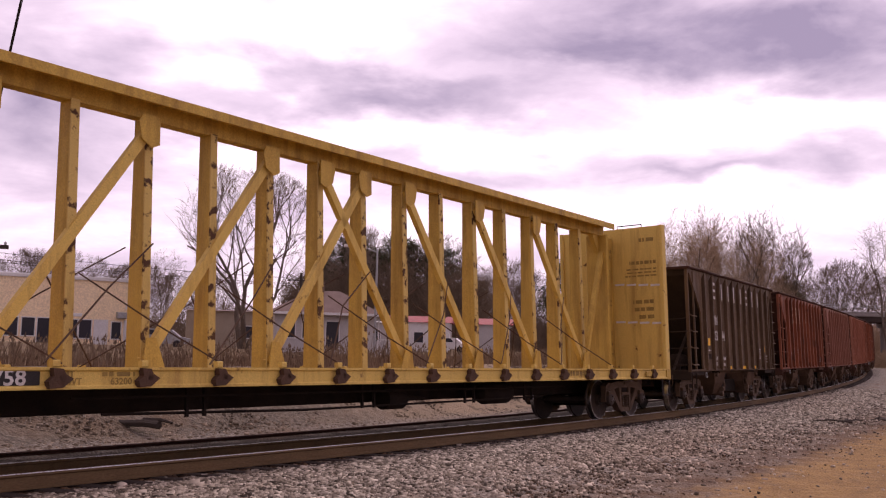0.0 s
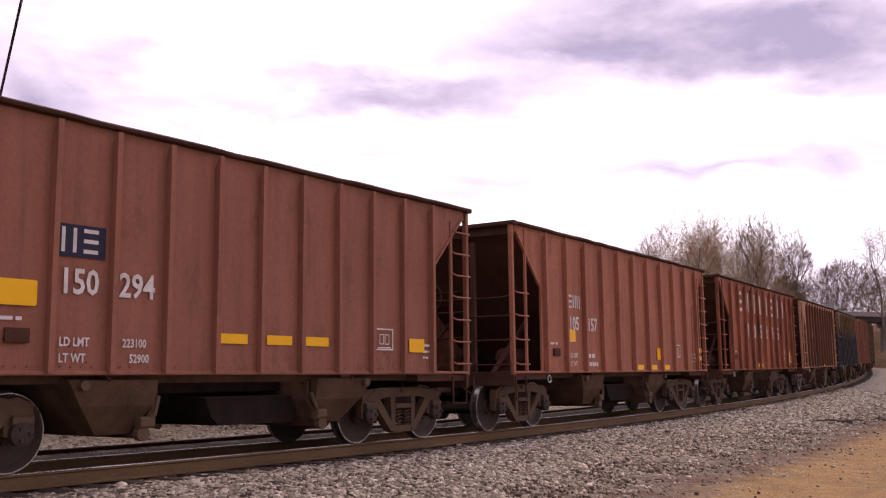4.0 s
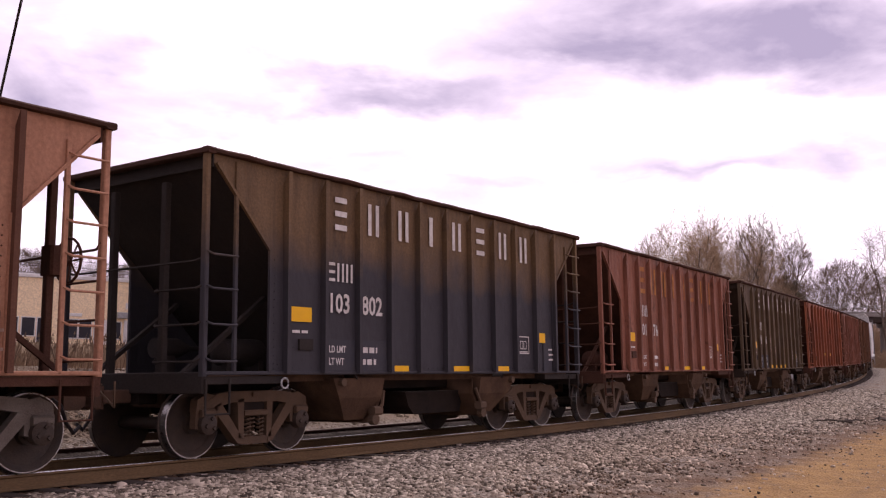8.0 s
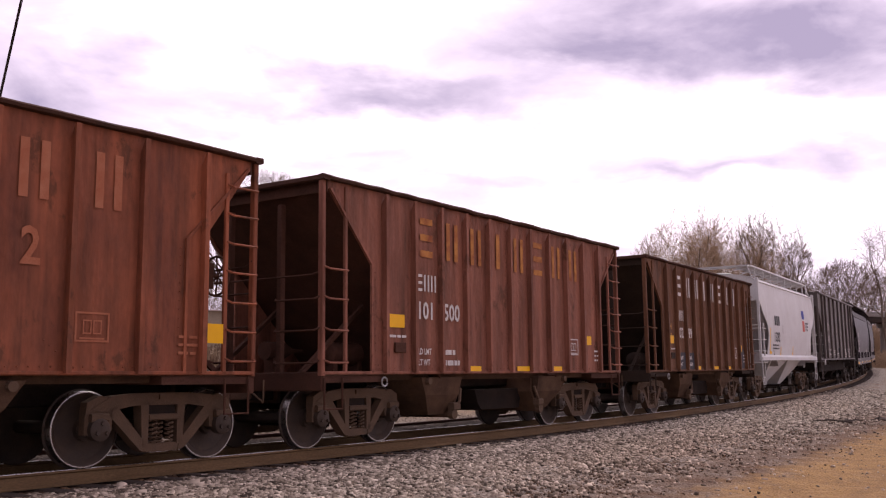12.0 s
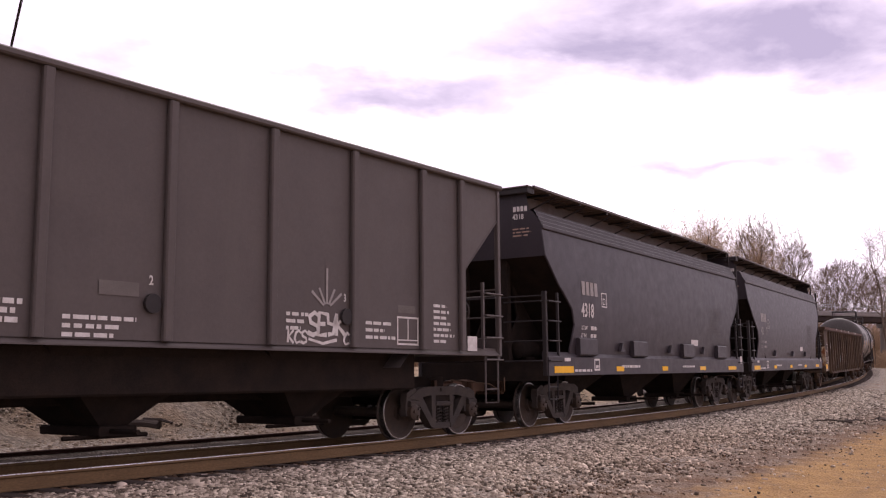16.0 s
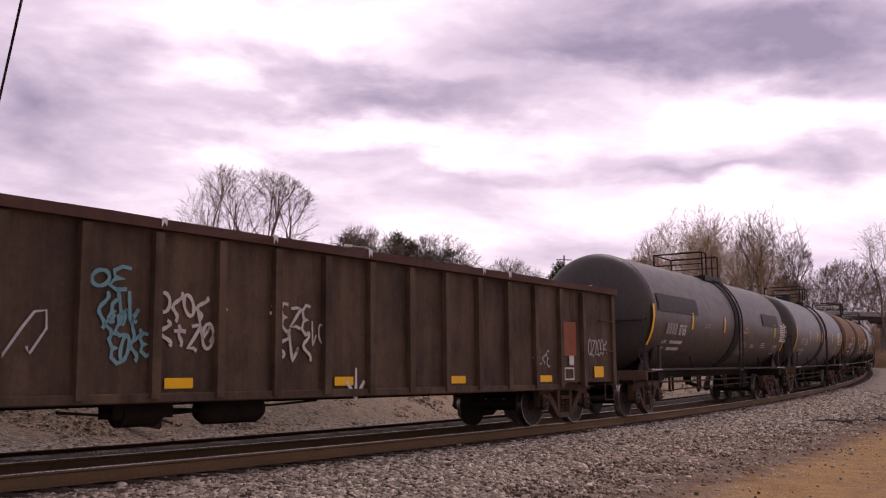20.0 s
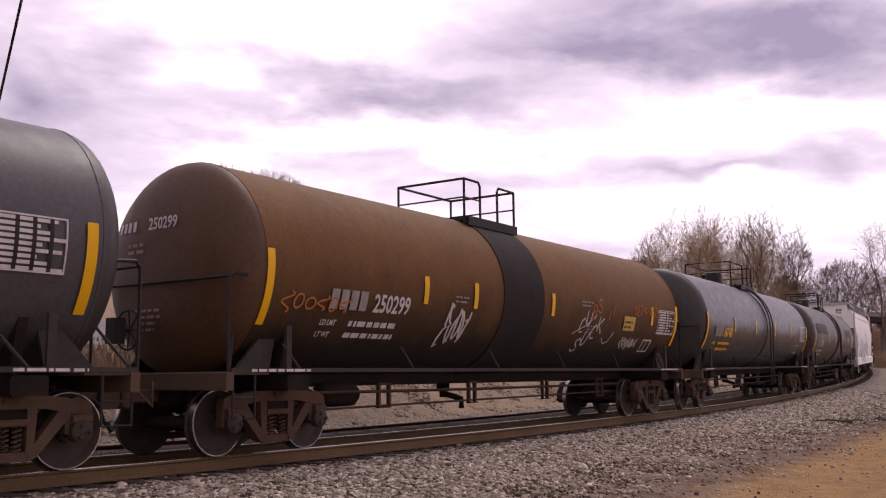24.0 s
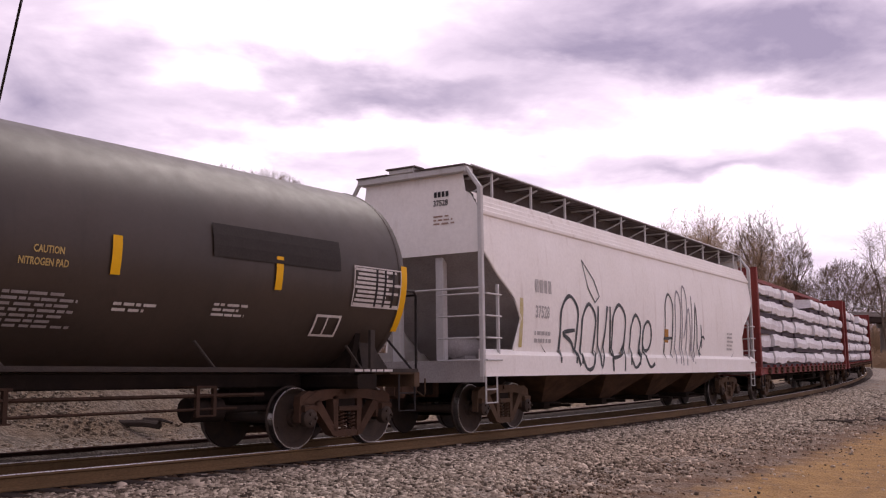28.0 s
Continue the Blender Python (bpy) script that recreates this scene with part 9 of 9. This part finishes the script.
part("timber", Shape().tube([(-0.95, 0.05, 0.06), (-0.72, 0.02, 0.03), (-0.50, 0.04, 0.0), (-0.15, -0.02, -0.02), (0.2, 0.0, -0.03), (0.5, -0.03, -0.07)], 0.03, 6, 0.085), M_TIE, old_tie)
part("splinter", Shape().tube([(-0.6, 0.02, 0.02), (-0.66, 0.1, 0.09), (-0.78, 0.12, 0.12)], 0.03, 5, 0.01).tube([(0.1, 0.06, 0.03), (0.45, 0.10, 0.02), (0.72, 0.06, -0.04)], 0.05, 5, 0.02), M_TIE, old_tie)
old_tie.matrix_basis = pose(-5.55, 17.95, 0.12, 0, -4, -18)

# ---------------------------------------------------------------- buildings behind the line
M_STUCCO = surface("peach_stucco", (0.90, 0.72, 0.48), (0.82, 0.64, 0.42), 0.4, 0.6, 0.9, 0, 0.2, 25)
M_TRIMW = surface("white_trim", (0.74, 0.72, 0.71), (0.6, 0.57, 0.56), 2, 0.4, 0.7)
M_GLASS = surface("dark_window_glass", (0.035, 0.035, 0.045), (0.05, 0.045, 0.05), 1, 0.4, 0.12, 0, 0)
M_SIDING = surface("grey_white_siding", (0.52, 0.49, 0.48), (0.42, 0.39, 0.38), 0.8, 0.5, 0.8, 0, 0.2)
M_SHINGLE = surface("brown_shingle", (0.21, 0.145, 0.125), (0.15, 0.10, 0.09), 1.5, 0.6, 0.95, 0, 0.4, 20)
M_BEIGE = surface("beige_block", (0.40, 0.34, 0.27), (0.32, 0.26, 0.21), 0.8, 0.5, 0.9)
M_REDROOF = surface("red_metal_roof", (0.36, 0.05, 0.05), (0.28, 0.05, 0.05), 1, 0.5, 0.5)
M_CONC = surface("weathered_concrete", (0.36, 0.34, 0.33), (0.24, 0.22, 0.215), 0.5, 0.7, 0.9, 0, 0.3, 15, streak=0.3, streak_colour=(0.12, 0.11, 0.10))
M_GIRDER = surface("dark_girder_paint", (0.05, 0.04, 0.045), (0.08, 0.06, 0.05), 1, 0.5, 0.7)


def opening(parent, name, x, z, w, h, y, glass, frame_m, depth=0.18):
    """A window or door set into a wall that faces -y: frame proud, pane behind it."""
    f = Shape().box(x - 0.07, x, y - 0.04, y + depth, z - 0.05, z + h + 0.07).box(x + w, x + w + 0.07, y - 0.04, y + depth, z - 0.05, z + h + 0.07)
    f.box(x, x + w, y - 0.04, y + depth, z + h, z + h + 0.07).box(x - 0.1, x + w + 0.1, y - 0.08, y + depth, z - 0.08, z)
    win = part(name, f, frame_m, parent)
    part("pane", Shape().box(x, x + w, y - 0.012, y + 0.03, z, z + h), glass, win)
    return win


def shop():
    root = thing("shop_building", "long peach stucco shop with flat white-edged roof", "building")
    L, D, Hh = 24.0, 14.0, 5.5
    part("wall", Shape().box(-L, 0, 0, D, -1, Hh), M_STUCCO, root)
    part("roof_edge", Shape().box(-L - 0.15, 0.15, -0.15, D + 0.15, Hh, Hh + 0.30, 0.03), M_TRIMW, root)
    for x, w, z, h, m, nm in ((-10.7, 0.9, 1.1, 1.35, M_GLASS, "window"), (-9.5, 0.9, 1.1, 1.35, M_GLASS, "window"), (-8.4, 0.95, 0.3, 2.15, M_GLASS, "door"), (-6.4, 0.9, 1.0, 1.4, M_GLASS, "window"), (-5.35, 0.9, 1.0, 1.4, M_GLASS, "window"),
                             (-4.2, 0.95, 0.3, 2.1, M_TRIMW, "door"), (-2.9, 0.7, 1.0, 1.3, M_GLASS, "window"), (-1.9, 0.85, 0.3, 2.1, M_TRIMW, "door"), (-14.5, 1.0, 1.1, 1.3, M_GLASS, "window"), (-17.5, 0.95, 0.3, 2.1, M_TRIMW, "door"), (-20.5, 1.0, 1.1, 1.3, M_GLASS, "window")):
        opening(root, nm, x, z, w, h, 0.0, m, M_TRIMW)
    part("wall_sign", Shape().box(-1.9, -0.6, -0.06, 0.0, 3.35, 3.85, 0.02), M_TRIMW, root)
    part("wall_sign", Shape().box(-6.2, -5.2, -0.06, 0.0, 2.65, 2.9, 0.02), M_TRIMW, root)
    part("vent_unit", Shape().box(-2.6, -1.8, -0.5, -0.02, 2.6, 3.1, 0.05), M_GALV, root)
    root.matrix_basis = pose(-23.6, 78, 0.45, 0, 0, 32)


shop()


def house():
    root = thing("house", "small pale house with brown hipped roof and porch", "house")
    part("wall", Shape().box(-3.9, 3.3, 0, 7.0, -0.5, 2.7), M_SIDING, root)
    part("roof", Shape().add([(-4.5, -0.6, 2.7), (3.9, -0.6, 2.7), (3.9, 7.6, 2.7), (-4.5, 7.6, 2.7), (-1.2, 3.5, 4.5), (0.8, 3.5, 4.5)], [(0, 1, 5, 4), (1, 2, 5), (2, 3, 4, 5), (3, 0, 4), (3, 2, 1, 0)]), M_SHINGLE, root)
    part("fascia", Shape().box(-4.52, 3.92, -0.66, -0.60, 2.56, 2.74).box(3.90, 3.96, -0.6, 7.6, 2.56, 2.74), M_TRIMW, root)
    for x in (-3.2, -1.9, 1.7):
        opening(root, "window", x, 0.9, 0.75, 1.2, 0.0, M_GLASS, M_TRIMW)
    opening(root, "door", -0.2, 0.1, 0.9, 2.0, 0.0, M_GLASS, M_TRIMW)
    porch = part("porch", Shape().box(3.4, 5.6, 0.2, 5.0, 2.35, 2.5).box(3.4, 5.6, 0.2, 5.0, -0.5, 0.15), M_SIDING, root)
    for x in (3.6, 4.5, 5.5):
        part("porch_post", Shape().box(x - 0.06, x + 0.06, 0.25, 0.37, 0.15, 2.35, 0.015), M_TRIMW, root)
    part("porch_rail", Shape().box(3.5, 5.55, 0.27, 0.33, 0.85, 0.93), M_TRIMW, root)
    part("chimney", Shape().box(-0.9, -0.4, 2.6, 3.1, 3.6, 5.1, 0.03), M_SHINGLE, root)
    root.matrix_basis = pose(-8.1, 70, 1.0, 0, 0, 8)


house()


def shed(label, at, size, wall, roof, turn=0, gable=0.0, holes=3):
    root = thing("shed", label, "building")
    w, d, h = size
    part("wall", Shape().box(-w / 2, w / 2, 0, d, -0.5, h), wall, root)
    part("roof", Shape().add([(-w / 2 - 0.3, -0.3, h), (w / 2 + 0.3, -0.3, h), (w / 2 + 0.3, d + 0.3, h), (-w / 2 - 0.3, d + 0.3, h), (-w / 2 - 0.3, d / 2, h + 0.18 + gable), (w / 2 + 0.3, d / 2, h + 0.18 + gable)],
                             [(0, 1, 5, 4), (2, 3, 4, 5), (1, 2, 5), (3, 0, 4), (3, 2, 1, 0)]), roof, root)
    for i in range(holes):
        x = -w / 2 + w * (i + 0.5) / holes - 0.45
        opening(root, "window", x, 0.9, 0.9, 1.0, 0.0, M_GLASS, M_TRIMW)
    root.matrix_basis = pose(*at, 0, 0, turn)


shed("low beige block building with flat brown roof", (-18.7, 85, 0.9), (7.4, 6, 3.2), M_BEIGE, M_SHINGLE, 4, 0.0, 2)
shed("white roadside store with red roof", (-2.2, 96, 0.9), (6.0, 5, 2.9), M_TRIMW, M_REDROOF, -4, 0.5, 3)
shed("white roadside store with red roof", (4.6, 99, 0.9), (5.0, 5, 2.9), M_SIDING, M_REDROOF, -4, 0.5, 2)
shed("pale trailer home with flat roof", (-6.0, 88, 0.9), (5.0, 3, 2.6), M_SIDING, M_GALV, 6, 0.1, 3)


def parked_car(label, at, turn, paint):
    root = thing("parked_car", label, "car")
    part("body", Shape().plate([(-2.2, 0.35), (2.2, 0.35), (2.25, 0.75), (1.5, 0.9), (0.9, 1.4), (-0.9, 1.45), (-1.6, 0.95), (-2.2, 0.85)], -0.85, 0.85), paint, root)
    part("window", Shape().plate([(0.75, 1.0), (0.45, 1.34), (-0.8, 1.38), (-1.2, 1.0)], -0.86, -0.84), M_GLASS, root)
    for x in (-1.35, 1.35):
        for y in (-0.8, 0.8):
            part("wheel", Shape().turn([(-0.1, 0.0), (-0.1, 0.3), (0.1, 0.3), (0.1, 0)], "y", (x, y, 0.32), 14, False), M_IRON, root)
    root.matrix_basis = pose(*at, 0, 0, turn)


parked_car("silver sedan parked beside the yard", (-21.2, 73, 0.85), 10, M_GALV)
parked_car("pale car parked before the shop", (-33.5, 66, 0.85), 25, P_GREY)
parked_car("white van parked by the store", (0.6, 92, 0.9), -8, M_TRIMW)


def lamp_post(label, at, h, arm=1.6):
    root = thing("street_lamp", label, "street lamp")
    part("pole", Shape().tube([(0, 0, 0), (0, 0, h)], 0.09, 8, 0.06), M_GALV, root)
    part("arm", Shape().tube([(0, 0, h - 0.2), (-arm * 0.5, 0, h + 0.1), (-arm, 0, h + 0.15)], 0.04, 6), M_GALV, root)
    part("lamp_head", Shape().box(-arm - 0.5, -arm, -0.12, 0.12, h + 0.08, h + 0.24, 0.04), M_TRIMW, root)
    root.matrix_basis = pose(*at)


lamp_post("grey street lamp with short arm", (-4.1, 60, 0.8), 6.7)


def utility_pole(label, at, h, turn=0):
    root = thing("utility_pole", label, "utility pole")
    part("pole", Shape().tube([(0, 0, -0.5), (0, 0, h)], 0.16, 8, 0.11), M_TIE, root)
    part("crossarm", Shape().box(-1.2, 1.2, -0.06, 0.06, h - 0.75, h - 0.62, 0.01), M_TIE, root)
    for x in (-1.1, -0.5, 0.5, 1.1):
        part("insulator", Shape().turn([(0, 0.03), (0.05, 0.05), (0.10, 0.03), (0.12, 0.0)], "z", (x, 0, h - 0.62), 8, False), M_GALV, root)
    root.matrix_basis = pose(*at, 0, 0, turn)


utility_pole("brown wooden utility pole beyond the yard", (18.86, 149, 0.9), 15.0)
utility_pole("brown wooden utility pole beside the shop", (-48, 74, 0.7), 9.2, 12)
utility_pole("brown wooden utility pole behind the shop", (-13.5, 92, 0.9), 7.2, 12)


def cable(label, a, b, sag, r):
    root = thing("overhead_cable", label, "cable")
    a, b = Vector(a), Vector(b)
    part("strand", Shape().tube([tuple(a.lerp(b, i / 16) - Vector((0, 0, sag * 4 * (i / 16) * (1 - i / 16)))) for i in range(17)], r, 5), M_IRON, root)


for dz in (0.0, -0.55, -0.75):
    cable("black overhead wire strung past the shop", (-48, 74, 9.3 + dz), (-13.5, 92, 7.6 + dz), 0.5, 0.022)
cable("thick black cable slung over the line", (-8.85, 20, 10.87), (-14.92, 30, 4.28), 0.02, 0.034)
cable("thin grey cable slung over the line", (-9.45, 20, 11.2), (-15.6, 30, 4.6), 0.02, 0.010)
utility_pole("brown wooden utility pole standing behind the line", (-14.95, 30.1, 0.5), 4.6, 30)


# ---------------------------------------------------------------- road bridge over the line
def bridge():
    root = thing("road_bridge", "concrete road bridge with rail and dark girders", "bridge")
    part("deck", Shape().box(-28, 42, -4.5, 4.5, 7.35, 7.75, 0.05), M_CONC, root)
    part("parapet", Shape().box(-28, 42, -4.5, -4.2, 7.75, 8.08, 0.03), M_CONC, root)
    part("parapet", Shape().box(-28, 42, 4.2, 4.5, 7.75, 8.35, 0.03), M_CONC, root)
    for y in (-3.8, -1.3, 1.3, 3.8):
        part("girder", Shape().box(-28, 42, y - 0.22, y + 0.22, 6.55, 7.35, 0.03), M_GIRDER, root)
    for i in range(24):
        part("rail_post", Shape().box(-27.5 + i * 3, -27.38 + i * 3, -4.42, -4.30, 8.08, 9.05), M_GALV, root, key="bridge_post%d" % i)
    for z in (8.68, 9.0):
        part("hand_rail", Shape().box(-28, 42, -4.40, -4.32, z, z + 0.09), M_GALV, root)
    for x in (-11.0, 12.5, 28.0):
        part("pier_cap", Shape().box(x - 0.6, x + 0.6, -4.3, 4.3, 5.9, 6.55, 0.05), M_CONC, root)
        for y in (-3.2, 0.0, 3.2):
            part("pier", Shape().turn([(-0.5, 0.42), (5.9, 0.42)], "z", (x, y, 0), 14), M_CONC, root, smooth=40)
    root.matrix_basis = pose(58, 152, 0.2, 0, 0, -4)


bridge()


def pickup():
    root = thing("pickup_truck", "white pickup truck driving over the road bridge", "truck")
    part("body", Shape().plate([(-2.6, 0.45), (2.55, 0.45), (2.6, 0.85), (2.5, 1.05), (1.2, 1.12), (-2.6, 1.10)], -0.95, 0.95), M_TRIMW, root)
    part("cab", Shape().plate([(-0.75, 1.08), (1.25, 1.10), (0.55, 1.68), (0.35, 1.74), (-0.55, 1.74), (-0.72, 1.66)], -0.82, 0.82), M_TRIMW, root)
    part("window", Shape().plate([(-0.6, 1.16), (0.95, 1.16), (0.5, 1.60), (-0.5, 1.62)], -0.832, -0.815), M_GLASS, root)
    part("window", Shape().plate([(-0.6, 1.16), (0.95, 1.16), (0.5, 1.60), (-0.5, 1.62)], 0.815, 0.832), M_GLASS, root)
    for x in (-1.75, 1.65):
        for y in (-0.82, 0.82):
            part("wheel", Shape().turn([(-0.12, 0.0), (-0.12, 0.34), (-0.08, 0.37), (0.08, 0.37), (0.12, 0.34), (0.12, 0)], "y", (x, y, 0.37), 16, False), M_IRON, root)
    return root


PICKUP = pickup()


def pickup_pose(t):
    """It comes along the bridge from the far end, crosses and stops at the near abutment."""
    x = max(-25.0, min(39.0, 7.4 - 8.0 * (t - 7.0)))
    return pose(58, 152, 0.2, 0, 0, -4) @ pose(x, -2.2, 7.752, 0, 0, 180)


motions()
